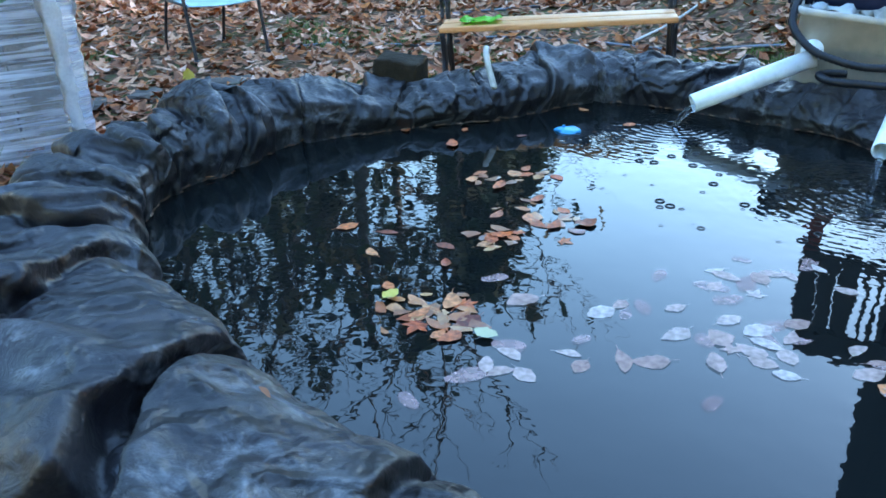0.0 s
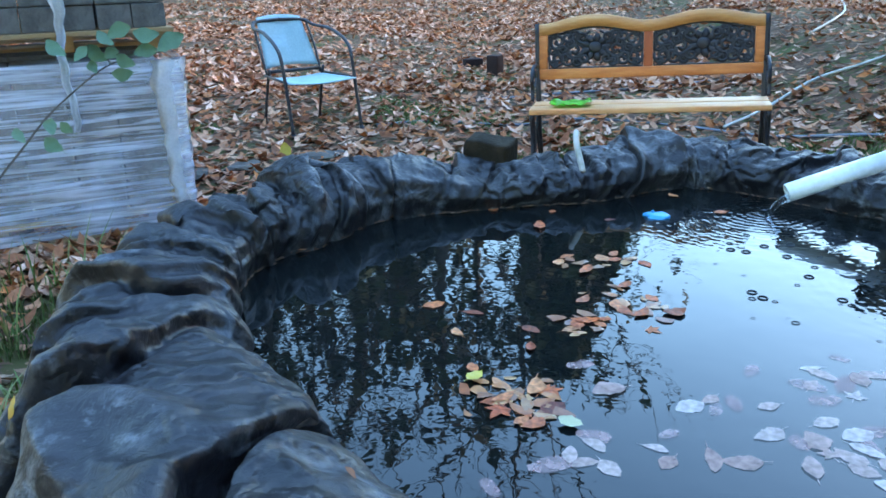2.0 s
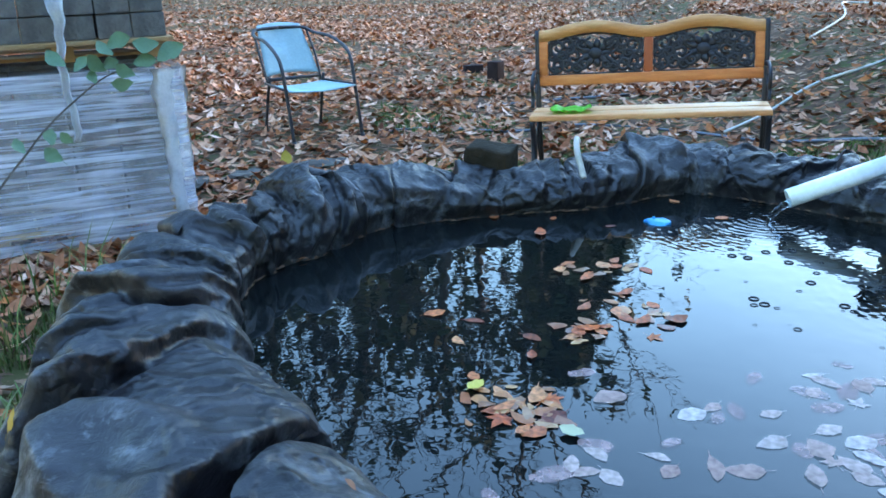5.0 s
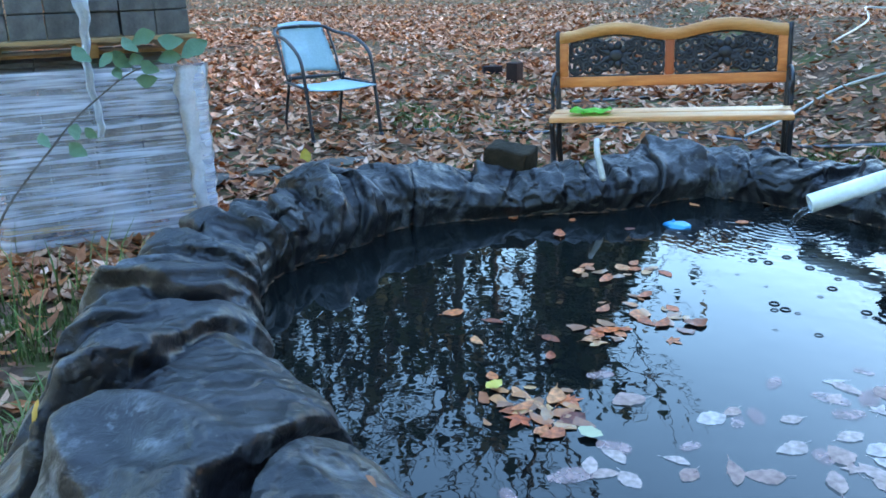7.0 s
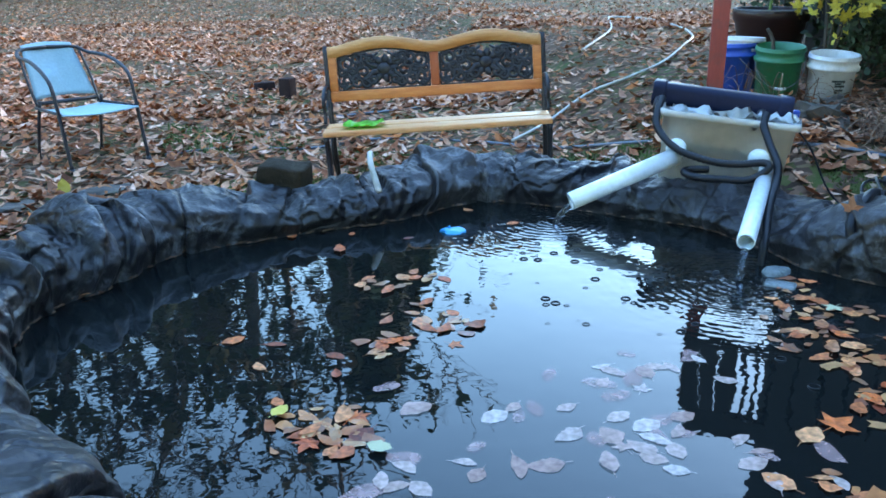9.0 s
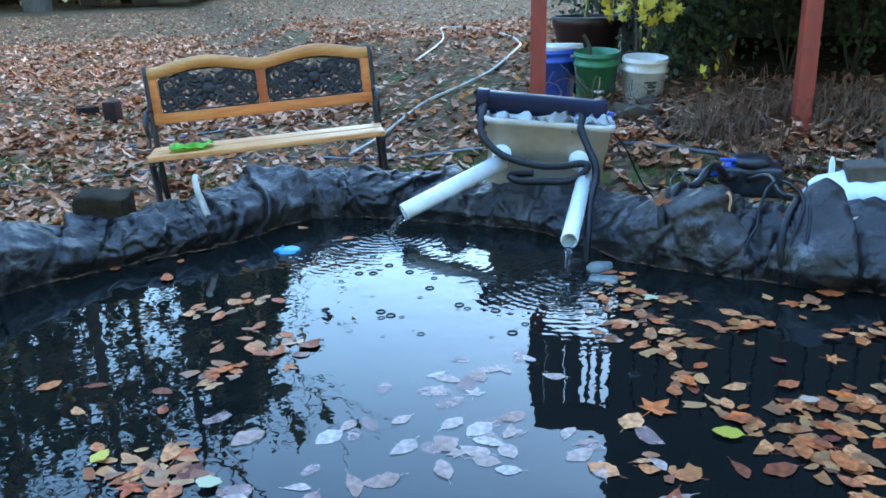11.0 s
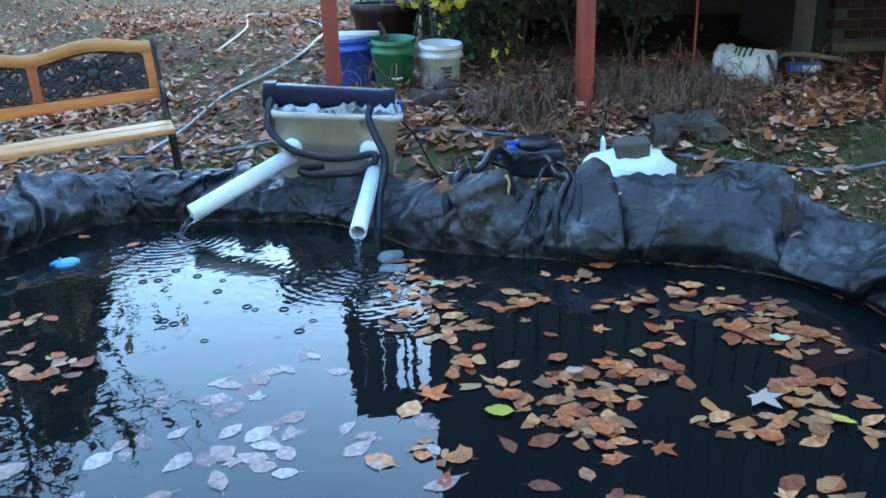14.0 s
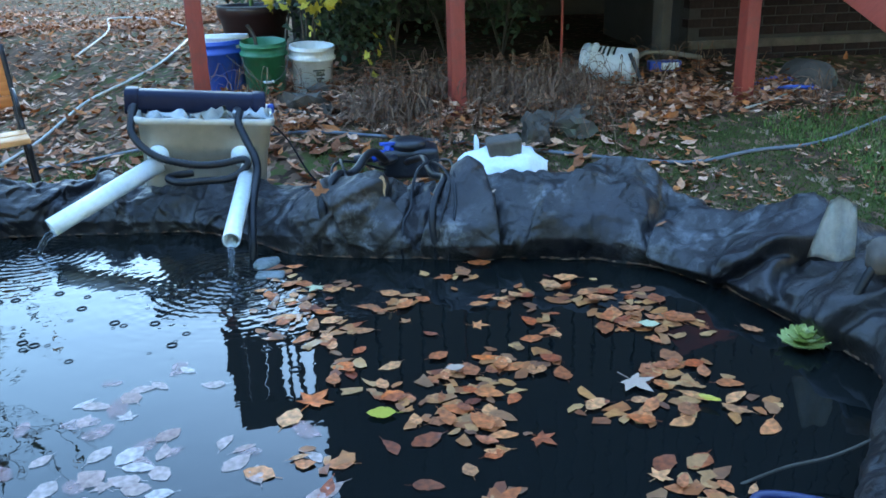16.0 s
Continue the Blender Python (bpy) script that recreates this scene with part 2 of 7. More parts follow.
# matted leaves between the loose ones
gn, gl = SOIL.node_tree.nodes, SOIL.node_tree.links.new
gb = gn["Principled BSDF"]
old = gb.inputs["Base Color"].links[0].from_socket
gtc = gn.new("ShaderNodeTexCoord")
gw = gn.new("ShaderNodeTexNoise")
gw.inputs["Scale"].default_value = 30
gl(gtc.outputs["Object"], gw.inputs["Vector"])
gmx = gn.new("ShaderNodeMix")
gmx.data_type = "VECTOR"
gmx.inputs["Factor"].default_value = 0.035
gl(gtc.outputs["Object"], gmx.inputs["A"])
gl(gw.outputs["Color"], gmx.inputs["B"])
gv = gn.new("ShaderNodeTexVoronoi")
gv.inputs["Scale"].default_value = 23
gl(gmx.outputs["Result"], gv.inputs["Vector"])
gs = gn.new("ShaderNodeSeparateColor")
gl(gv.outputs["Color"], gs.inputs["Color"])
gr = gn.new("ShaderNodeValToRGB")
ge = gr.color_ramp.elements
ge[0].color, ge[1].color = (0.03, 0.018, 0.012, 1), (0.3, 0.2, 0.14, 1)
for q, c in ((0.25, (0.09, 0.05, 0.033, 1)), (0.5, (0.15, 0.08, 0.05, 1)), (0.7, (0.06, 0.034, 0.024, 1)), (0.85, (0.22, 0.12, 0.075, 1))):
    k = ge.new(q)
    k.color = c
gl(gs.outputs["Red"], gr.inputs["Fac"])
gn2 = gn.new("ShaderNodeTexNoise")
gn2.inputs["Scale"].default_value, gn2.inputs["Detail"].default_value = 0.7, 5
gl(gtc.outputs["Object"], gn2.inputs["Vector"])
gsum = gn.new("ShaderNodeMath")
gsum.operation = "ADD"
gl(gs.outputs["Green"], gsum.inputs[0])
gl(gn2.outputs["Fac"], gsum.inputs[1])
gth = gn.new("ShaderNodeMapRange")
gth.inputs["From Min"].default_value, gth.inputs["From Max"].default_value = 0.85, 0.95
gl(gsum.outputs["Value"], gth.inputs["Value"])
gm2 = gn.new("ShaderNodeMix")
gm2.data_type = "RGBA"
gl(gth.outputs["Result"], gm2.inputs["Factor"])
gl(old, gm2.inputs["A"])
gl(gr.outputs["Color"], gm2.inputs["B"])
gl(gm2.outputs["Result"], gb.inputs["Base Color"])
LITTER = palette_mat("dry_leaf_litter", [(0.11, 0.036, 0.017), (0.385, 0.137, 0.065), (0.187, 0.066, 0.032), (0.66, 0.353, 0.216), (0.44, 0.167, 0.076), (0.77, 0.47, 0.335), (0.264, 0.094, 0.046), (0.506, 0.162, 0.049), (0.154, 0.056, 0.03), (0.594, 0.294, 0.167)], rough=0.8, spec=0.15)
FLOATING = palette_mat("wet_floating_leaf", [(0.246, 0.038, 0.011), (0.493, 0.127, 0.034), (0.123, 0.02, 0.008), (0.582, 0.207, 0.073), (0.381, 0.059, 0.011), (0.627, 0.244, 0.095), (0.101, 0.02, 0.009), (0.605, 0.118, 0.017), (0.336, 0.084, 0.031), (0.56, 0.169, 0.054), (0.179, 0.03, 0.011)], rough=0.55, per="object", spec=0.25, coat=0.12, vein=0.6, grain=4)
WOOD_HONEY = mat("honey_varnished_wood", [(0.38, 0.095, 0.016), (0.5, 0.145, 0.028), (0.6, 0.22, 0.055)], scale=5, rough=0.45, bump=0.12, bump_scale=30, stretch=(1, 6, 6), vary=0.12)
WOOD_PALE = mat("pale_bench_wood", [(0.612, 0.23, 0.077), (0.714, 0.322, 0.122), (0.775, 0.405, 0.18)], scale=5, rough=0.5, bump=0.12, bump_scale=30, stretch=(1, 7, 7), vary=0.08)
WOOD_WORN = mat("worn_tan_bench_rail", [(0.46, 0.17, 0.04), (0.56, 0.25, 0.08), (0.64, 0.35, 0.14)], scale=5, rough=0.5, bump=0.12, bump_scale=30, stretch=(1, 6, 6))
WOOD_RED = mat("orange_red_stile_wood", [(0.33, 0.06, 0.012), (0.42, 0.09, 0.02)], scale=5, rough=0.45, stretch=(6, 6, 1))
IRON = mat("black_cast_iron", [(0.008, 0.009, 0.013), (0.02, 0.021, 0.027)], scale=14, rough=0.5, bump=0.2, bump_scale=90)
SLING = mat("light_blue_sling_fabric", [(0.25, 0.385, 0.405), (0.31, 0.45, 0.47)], scale=9, rough=0.8, bump=0.3, bump_scale=240, spots=((0.34, 0.54, 0.62), 5, 0.25))
PVC = mat("white_pvc_pipe", [(0.74, 0.77, 0.74), (0.84, 0.86, 0.83)], scale=5, rough=0.32, rough_var=0.08, spots=((0.6, 0.62, 0.56), 9, 0.2))
TOTE = mat("beige_grey_plastic", [(0.4, 0.375, 0.32), (0.47, 0.44, 0.38)], scale=3, rough=0.45, bump=0.05, spots=((0.3, 0.29, 0.25), 5, 0.3))
BLACK_PLASTIC = mat("black_plastic", [(0.008, 0.009, 0.013), (0.018, 0.019, 0.026)], scale=8, rough=0.38, spots=((0.05, 0.05, 0.055), 9, 0.2))
CONCRETE = mat("grey_concrete_block", [(0.07, 0.07, 0.068), (0.12, 0.12, 0.117), (0.17, 0.17, 0.165)], scale=9, rough=0.95, rough_var=0.05, bump=0.7, bump_scale=70, vary=0.15)
RED_PAINT = mat("weathered_red_paint", [(0.24, 0.035, 0.025), (0.36, 0.058, 0.04)], scale=4, rough=0.62, bump=0.15, bump_scale=40, stretch=(3, 3, 0.6), spots=((0.16, 0.05, 0.04), 7, 0.3))
BRICK = mat("dark_brick", [(0.019, 0.013, 0.013), (0.034, 0.022, 0.021)], scale=12, rough=0.95, spec=0.1, bump=0.4, bump_scale=60, vary=0.25)
MORTAR = mat("grey_mortar", [(0.026, 0.024, 0.022), (0.04, 0.037, 0.034)], scale=20, rough=0.95, bump=0.4)
STONE = mat("field_stone", [(0.045, 0.036, 0.03), (0.08, 0.065, 0.053), (0.12, 0.1, 0.083)], scale=6, rough=0.9, bump=0.6, bump_scale=30, vary=0.2, spots=((0.1, 0.12, 0.06), 4, 0.3))
BARK = mat("grey_brown_bark", [(0.04, 0.033, 0.027), (0.09, 0.075, 0.06)], scale=5, rough=0.95, bump=0.8, bump_scale=20, stretch=(3, 3, 0.6))
FAR_LEAF = palette_mat("dull_tree_leaf", [(0.02, 0.035, 0.015), (0.045, 0.06, 0.02), (0.07, 0.06, 0.02), (0.035, 0.05, 0.02)], rough=0.8)
FILM = bpy.data.materials.new("stretch_film")
FILM.use_nodes = True
fn, fl = FILM.node_tree.nodes, FILM.node_tree.links.new
fb = fn["Principled BSDF"]
fb.inputs["Base Color"].default_value, fb.inputs["Roughness"].default_value = (0.7, 0.76, 0.9, 1), 0.17
ft = fn.new("ShaderNodeTexCoord")
fm = fn.new("ShaderNodeMapping")
fm.inputs["Scale"].default_value = (1.1, 1.1, 24)
fm.inputs["Rotation"].default_value = (0, radians(3), 0)
fl(ft.outputs["Object"], fm.inputs["Vector"])
fx = fn.new("ShaderNodeTexNoise")
fx.inputs["Scale"].default_value, fx.inputs["Detail"].default_value, fx.inputs["Distortion"].default_value = 2.2, 8, 0.6
fl(fm.outputs["Vector"], fx.inputs["Vector"])
fr = fn.new("ShaderNodeMapRange")
fr.inputs["From Min"].default_value, fr.inputs["From Max"].default_value = 0.43, 0.62
fr.inputs["To Min"].default_value, fr.inputs["To Max"].default_value = 0.12, 0.85
fl(fx.outputs["Fac"], fr.inputs["Value"])
fx2 = fn.new("ShaderNodeTexNoise")
fx2.inputs["Scale"].default_value, fx2.inputs["Detail"].default_value, fx2.inputs["Distortion"].default_value = 3.2, 6, 0.8
fl(ft.outputs["Object"], fx2.inputs["Vector"])
fr2 = fn.new("ShaderNodeMapRange")
fr2.inputs["From Min"].default_value, fr2.inputs["From Max"].default_value = 0.36, 0.66
fr2.inputs["To Min"].default_value, fr2.inputs["To Max"].default_value = 0.1, 0.8
fl(fx2.outputs["Fac"], fr2.inputs["Value"])
fmix = fn.new("ShaderNodeMix")
fmix.inputs["Factor"].default_value = 0.38
fl(fr.outputs["Result"], fmix.inputs["A"])
fl(fr2.outputs["Result"], fmix.inputs["B"])
fl(fmix.outputs["Result"], fb.inputs["Alpha"])
fbp = fn.new("ShaderNodeBump")
fbp.inputs["Strength"].default_value, fbp.inputs["Distance"].default_value = 0.5, 0.01
fl(fx.outputs["Fac"], fbp.inputs["Height"])
fl(fbp.outputs["Normal"], fb.inputs["Normal"])
PALLET_WOOD = mat("raw_pallet_wood", [(0.3, 0.18, 0.08), (0.42, 0.27, 0.13)], scale=5, rough=0.8, bump=0.3, stretch=(1, 5, 5), vary=0.15)
BLUE_PLASTIC = mat("blue_plastic", [(0.008, 0.055, 0.34), (0.014, 0.085, 0.46)], scale=4, rough=0.4, spots=((0.06, 0.08, 0.2), 8, 0.2))
SKY_PALED = palette_mat("sunken_wet_leaf", [(0.66, 0.4, 0.33), (0.74, 0.52, 0.44), (0.52, 0.28, 0.22), (0.8, 0.62, 0.54), (0.62, 0.36, 0.29)], rough=0.6, per="object", spec=0.15, coat=0.0, vein=0.4, grain=4)
# seen through a skin of water, whose sky reflection is put into the pale pink
SKY_PALED.node_tree.nodes["Principled BSDF"].inputs["Alpha"].default_value = 0.56
GREEN_PLASTIC = mat("green_plastic", [(0.02, 0.16, 0.08), (0.03, 0.22, 0.11)], scale=4, rough=0.42, spots=((0.08, 0.15, 0.09), 8, 0.2))
WHITE_PLASTIC = mat("white_plastic", [(0.62, 0.66, 0.68), (0.72, 0.75, 0.77)], scale=4, rough=0.42, spots=((0.45, 0.46, 0.44), 7, 0.3))
POT_GLAZE = mat("dark_red_pot", [(0.012, 0.005, 0.006), (0.025, 0.008, 0.009)], scale=4, rough=0.35)
BAG = mat("white_plastic_sack", [(0.66, 0.72, 0.8), (0.78, 0.83, 0.9)], scale=7, rough=0.38, bump=0.4, bump_scale=24)
LIME = mat("lime_green_plastic", [(0.16, 0.62, 0.05), (0.25, 0.78, 0.09)], scale=8, rough=0.45)
SKY_BLUE = mat("sky_blue_plastic", [(0.008, 0.27, 0.52), (0.015, 0.34, 0.62)], scale=8, rough=0.35)
HOSE_GREY = mat("grey_hose", [(0.09, 0.1, 0.12), (0.15, 0.165, 0.19)], scale=10, rough=0.5)
HOSE_PALE = mat("pale_hose", [(0.4, 0.36, 0.3), (0.52, 0.47, 0.4)], scale=6, rough=0.5, spots=((0.25, 0.26, 0.2), 8, 0.3))
GRASS = palette_mat("grass_blade", [(0.05, 0.1, 0.02), (0.09, 0.16, 0.03), (0.13, 0.18, 0.05), (0.18, 0.17, 0.07)], rough=0.6)
MOSS = palette_mat("mossy_grass_blade", [(0.03, 0.055, 0.012), (0.05, 0.085, 0.018), (0.08, 0.1, 0.025), (0.12, 0.11, 0.04)], rough=0.7, spec=0.15)
WEED = palette_mat("dry_weed_stem", [(0.075, 0.038, 0.024), (0.15, 0.08, 0.05), (0.1, 0.052, 0.032), (0.26, 0.16, 0.1)], rough=0.85)
SHRUB = palette_mat("dark_shrub_leaf", [(0.012, 0.03, 0.014), (0.025, 0.05, 0.022), (0.05, 0.08, 0.04), (0.02, 0.035, 0.02)], rough=0.55)
YELLOW_LEAF = palette_mat("yellow_maple_leaf", [(0.5, 0.42, 0.05), (0.6, 0.5, 0.08), (0.42, 0.4, 0.07), (0.55, 0.42, 0.04)], rough=0.6)
VINE_LEAF = palette_mat("fresh_vine_leaf", [(0.04, 0.1, 0.04), (0.06, 0.14, 0.055), (0.1, 0.17, 0.1), (0.13, 0.2, 0.05)], rough=0.45)
SIDING = mat("dark_house_siding", [(0.03, 0.028, 0.026), (0.05, 0.047, 0.043)], scale=3, rough=0.7, stretch=(1, 1, 4), vary=0.15)
# dark base colour stands in for the shade under the house
UNLIT_WALL = mat("unlit_cellar_wall", [(0.03, 0.03, 0.03), (0.05, 0.05, 0.05)], scale=4, rough=0.95)
ROSETTE = palette_mat("rosette_leaf", [(0.28, 0.34, 0.09), (0.44, 0.48, 0.17), (0.66, 0.68, 0.4)], rough=0.5, per="object")
SOCKET = mat("bright_pipe_socket", [(0.7, 0.78, 0.78), (0.8, 0.86, 0.86)], scale=8, rough=0.3)
INK = mat("dark_print", [(0.02, 0.03, 0.03), (0.03, 0.06, 0.06)], scale=8, rough=0.5)
STREAM = bpy.data.materials.new("falling_water")
STREAM.use_nodes = True
sb = STREAM.node_tree.nodes["Principled BSDF"]
sb.inputs["Base Color"].default_value, sb.inputs["Roughness"].default_value, sb.inputs["IOR"].default_value = (0.85, 0.92, 0.97, 1), 0.05, 1.33
sb.inputs["Transmission Weight"].default_value = 1.0

# ---- ground ----
WATER_Z = 0.22
# waterline of the pond, clockwise from the side where the camera stands
SHORE = [(0.3, 0.74), (0.05, 0.95), (-0.15, 1.06), (-0.33, 1.19), (-0.48, 1.36), (-0.62, 1.56), (-0.78, 1.82), (-0.91, 2.1), (-0.96, 2.35), (-0.94, 2.56), (-0.8, 2.79), (-0.66, 3.04),
         (-0.44, 3.17), (-0.22, 3.26), (0.01, 3.33), (0.25, 3.42), (0.5, 3.59), (0.65, 3.65), (0.9, 3.52), (1.18, 3.3), (1.45, 3.07), (1.56, 2.8), (1.63, 2.57), (1.75, 2.42),
         (1.9, 2.25), (2.08, 2.1), (2.3, 1.9), (2.42, 1.74), (2.5, 1.56), (2.49, 1.34), (2.43, 1.1), (2.38, 0.93), (2.28, 0.78), (2.1, 0.66), (1.85, 0.57), (1.6, 0.47), (1.3, 0.43), (0.9, 0.46), (0.58, 0.56)]
# height of the rim's crest and breadth of its flat top at the same stations
CREST = [0.42, 0.42, 0.42, 0.43, 0.43, 0.43, 0.44, 0.41, 0.385, 0.395, 0.405, 0.415, 0.4, 0.33, 0.345, 0.375, 0.385, 0.375, 0.385, 0.365, 0.33, 0.31, 0.4, 0.45, 0.4, 0.37, 0.475, 0.49, 0.27, 0.34, 0.335, 0.345, 0.42, 0.42, 0.42, 0.42, 0.42, 0.42, 0.42]
FLAT = [0.3, 0.3, 0.28, 0.27, 0.24, 0.22, 0.18, 0.15, 0.1, 0.07, 0.06, 0.06, 0.06, 0.08, 0.08, 0.08, 0.08, 0.08, 0.08, 0.1, 0.12, 0.12, 0.1, 0.1, 0.1, 0.05, 0.05, 0.05, 0.05, 0.05, 0.05, 0.05, 0.16, 0.2, 0.2, 0.2, 0.25, 0.3, 0.3]
DECK_A, DECK_B = Vector((2.15, 4.62)), Vector((4.96, 2.94))
DECK_DIR = (DECK_B - DECK_A).normalized()
DECK_OUT = Vector((-DECK_DIR.y, DECK_DIR.x))


def ground_z(x, y):
    d = (Vector((x, y)) - DECK_A).dot(DECK_OUT)
    bank = 0.31 * smoothstep(-1.7, 0.0, d) * smoothstep(1.3, 2.6, x) + 0.14 * smoothstep(0.0, 1.2, d) * smoothstep(1.8, 3.2, x) * (1 - smoothstep(6, 12, d))
    far = 0.02 * noise.noise(Vector((x * 0.6, y * 0.6, 3.1))) + 0.012 * noise.noise(Vector((x * 2.3, y * 2.3, 0)))
    return bank + far


def axis_steps(lo, hi, near_lo, near_hi, fine):
    out = list(np.arange(near_lo, near_hi + fine / 2, fine))
    s = fine
    v = near_lo
    while v > lo:
        s *= 1.3
        v -= s
        out.insert(0, v)
    s, v = fine, near_hi
    while v < hi:
        s *= 1.3
        v += s
        out.append(v)
    return out


gx, gy = axis_steps(-900, 900, -5, 8, 0.11), axis_steps(-900, 900, -2, 12, 0.11)
POLY = smooth_line([(x, y, 0) for x, y in SHORE], 4, True)


# distance to the shore on a fine grid, negative inside
PX, PY = np.array([p.x for p in POLY]), np.array([p.y for p in POLY])
GX, GY = np.meshgrid(np.arange(-2, 3.55, 0.025), np.arange(-0.5, 4.65, 0.025), indexing="ij")
SHORE_DIST = np.full(GX.shape, 9.0)
INSIDE = np.zeros(GX.shape, bool)
for i in range(len(PX)):
    SHORE_DIST = np.minimum(SHORE_DIST, np.hypot(GX - PX[i], GY - PY[i]))
    x0, y0, x1, y1 = PX[i - 1], PY[i - 1], PX[i], PY[i]
    if y0 != y1:
        INSIDE ^= ((y1 > GY) != (y0 > GY)) & (GX < (x0 - x1) * (GY - y1) / (y0 - y1) + x1)
SHORE_DIST[INSIDE] *= -1


def in_pond(x, y, grow=0.0):
    if not (-2.0 < x < 3.5 and -0.5 < y < 4.6):
        return False
    return SHORE_DIST[int((x + 2) / 0.025), int((y + 0.5) / 0.025)] < grow


verts = []
for y in gy:
    for x in gx:
        z = ground_z(x, y)
        if -1.3 < x < 2.8 and 0.2 < y < 4 and in_pond(x, y, 0.12):
            z = -0.35
        verts.append((x, y, z))
w = len(gx)
faces = [(j * w + i, j * w + i + 1, (j + 1) * w + i + 1, (j + 1) * w + i) for j in range(len(gy) - 1) for i in range(w - 1)]
tagged(data_ob("ground", verts, faces, SOIL), "leaf-strewn garden ground with thin grass and soil", "ground", kind="structure")

# ---- water ----
m = bpy.data.materials.new("pond_water")
m.use_nodes = True
nt = m.node_tree
nodes, link = nt.nodes, nt.links.new
bsdf = nodes["Principled BSDF"]
bsdf.inputs["Base Color"].default_value = (0.005, 0.0065, 0.0065, 1)
bsdf.inputs["Roughness"].default_value = 0.015
bsdf.inputs["IOR"].default_value = 1.36
geo = nodes.new("ShaderNodeNewGeometry")
n1 = nodes.new("ShaderNodeTexNoise")
n1.inputs["Scale"].default_value, n1.inputs["Detail"].default_value = 5.0, 3
n2 = nodes.new("ShaderNodeTexNoise")
n2.inputs["Scale"].default_value, n2.inputs["Detail"].default_value = 19.0, 2
link(geo.outputs["Position"], n1.inputs["Vector"])
link(geo.outputs["Position"], n2.inputs["Vector"])
total = None


def maths(op, a, b=None):
    k = nodes.new("ShaderNodeMath")
    k.operation = op
    for i, v in enumerate((a, b)):
        if v is None:
            continue
        if isinstance(v, (int, float)):
            k.inputs[i].default_value = v
        else:
            link(v, k.inputs[i])
    return k.outputs["Value"]


total = maths("ADD", maths("MULTIPLY", n1.outputs["Fac"], 0.002), maths("MULTIPLY", n2.outputs["Fac"], 0.0004))
for px, py in ((0.87, 3.27), (1.33, 2.5)):
    dist = nodes.new("ShaderNodeVectorMath")
    dist.operation = "DISTANCE"
    link(geo.outputs["Position"], dist.inputs[0])
    dist.inputs[1].default_value = (px, py, WATER_Z)
    d = maths("ADD", dist.outputs["Value"], maths("MULTIPLY", n1.outputs["Fac"], 0.03))
    fall = maths("POWER", 2.718, maths("MULTIPLY", dist.outputs["Value"], -7.0))
    wave = maths("MULTIPLY", maths("SINE", maths("MULTIPLY", d, 190)), fall)
    chop = maths("MULTIPLY", maths("MULTIPLY", n2.outputs["Fac"], fall), 0.03)
    total = maths("ADD", total, maths("ADD", maths("MULTIPLY", wave, 0.0022), chop))
bp = nodes.new("ShaderNodeBump")
bp.inputs["Strength"].default_value, bp.inputs["Distance"].default_value = 0.55, 1.0
link(total, bp.inputs["Height"])
link(bp.outputs["Normal"], bsdf.inputs["Normal"])
WATER = m

# ---- liner rim: folded rubber sheet over a low bank ----
LOOP = smooth_line([(x, y, 0) for x, y in SHORE], 12, True)
arc = [0.0]
for a, b in zip(LOOP, LOOP[1:] + LOOP[:1]):
    arc.append(arc[-1] + (b - a).length)
LENGTH = arc[-1]
NS, NU, NC = 2100, 150, 60
arc_a = np.array(arc)
lx = np.interp(np.linspace(0, LENGTH, NS, endpoint=False), arc_a, [p.x for p in LOOP] + [LOOP[0].x])
ly = np.interp(np.linspace(0, LENGTH, NS, endpoint=False), arc_a, [p.y for p in LOOP] + [LOOP[0].y])
st = np.linspace(0, LENGTH, NS, endpoint=False)
idx = np.interp(st, arc_a, np.arange(len(LOOP) + 1) / 12.0)
crest = np.interp(idx, np.arange(len(CREST) + 1), CREST + CREST[:1])
flat = np.interp(idx, np.arange(len(FLAT) + 1), FLAT + FLAT[:1])


def smooth_ring(v, k):
    ker = np.hanning(2 * k + 1)
    ker /= ker.sum()
    return np.convolve(np.concatenate([v[-k:], v, v[:k]]), ker, "valid")


crest, flat = smooth_ring(crest, 22), smooth_ring(flat, 55)
tx, ty = np.roll(lx, -6) - np.roll(lx, 6), np.roll(ly, -6) - np.roll(ly, 6)
tl = np.hypot(tx, ty)
tx, ty = smooth_ring(tx / tl, 20), smooth_ring(ty / tl, 20)
tl = np.hypot(tx, ty)
tx, ty = tx / tl, ty / tl
nx, ny = -ty, tx            # outward, as the shore runs clockwise

rng = np.random.default_rng(4)


def station_arc(k):
    return float(arc_a[int(round(k * 12)) % len(LOOP)])


# folds: place along the rim, height, breadth, slant across the rim, lean
folds = []
s = 0.0
while s < LENGTH:
    calm = 0.18 if s < station_arc(6.0) or s > station_arc(31) else (0.2 if s > station_arc(24.8) else (0.5 if s > station_arc(19) else 1.0))
    folds.append((s, calm * rng.uniform(0.008, 0.032), rng.uniform(0.02, 0.06), rng.uniform(-0.34, 0.34), rng.choice([-1, 1])))
    s += rng.uniform(0.035, 0.15)
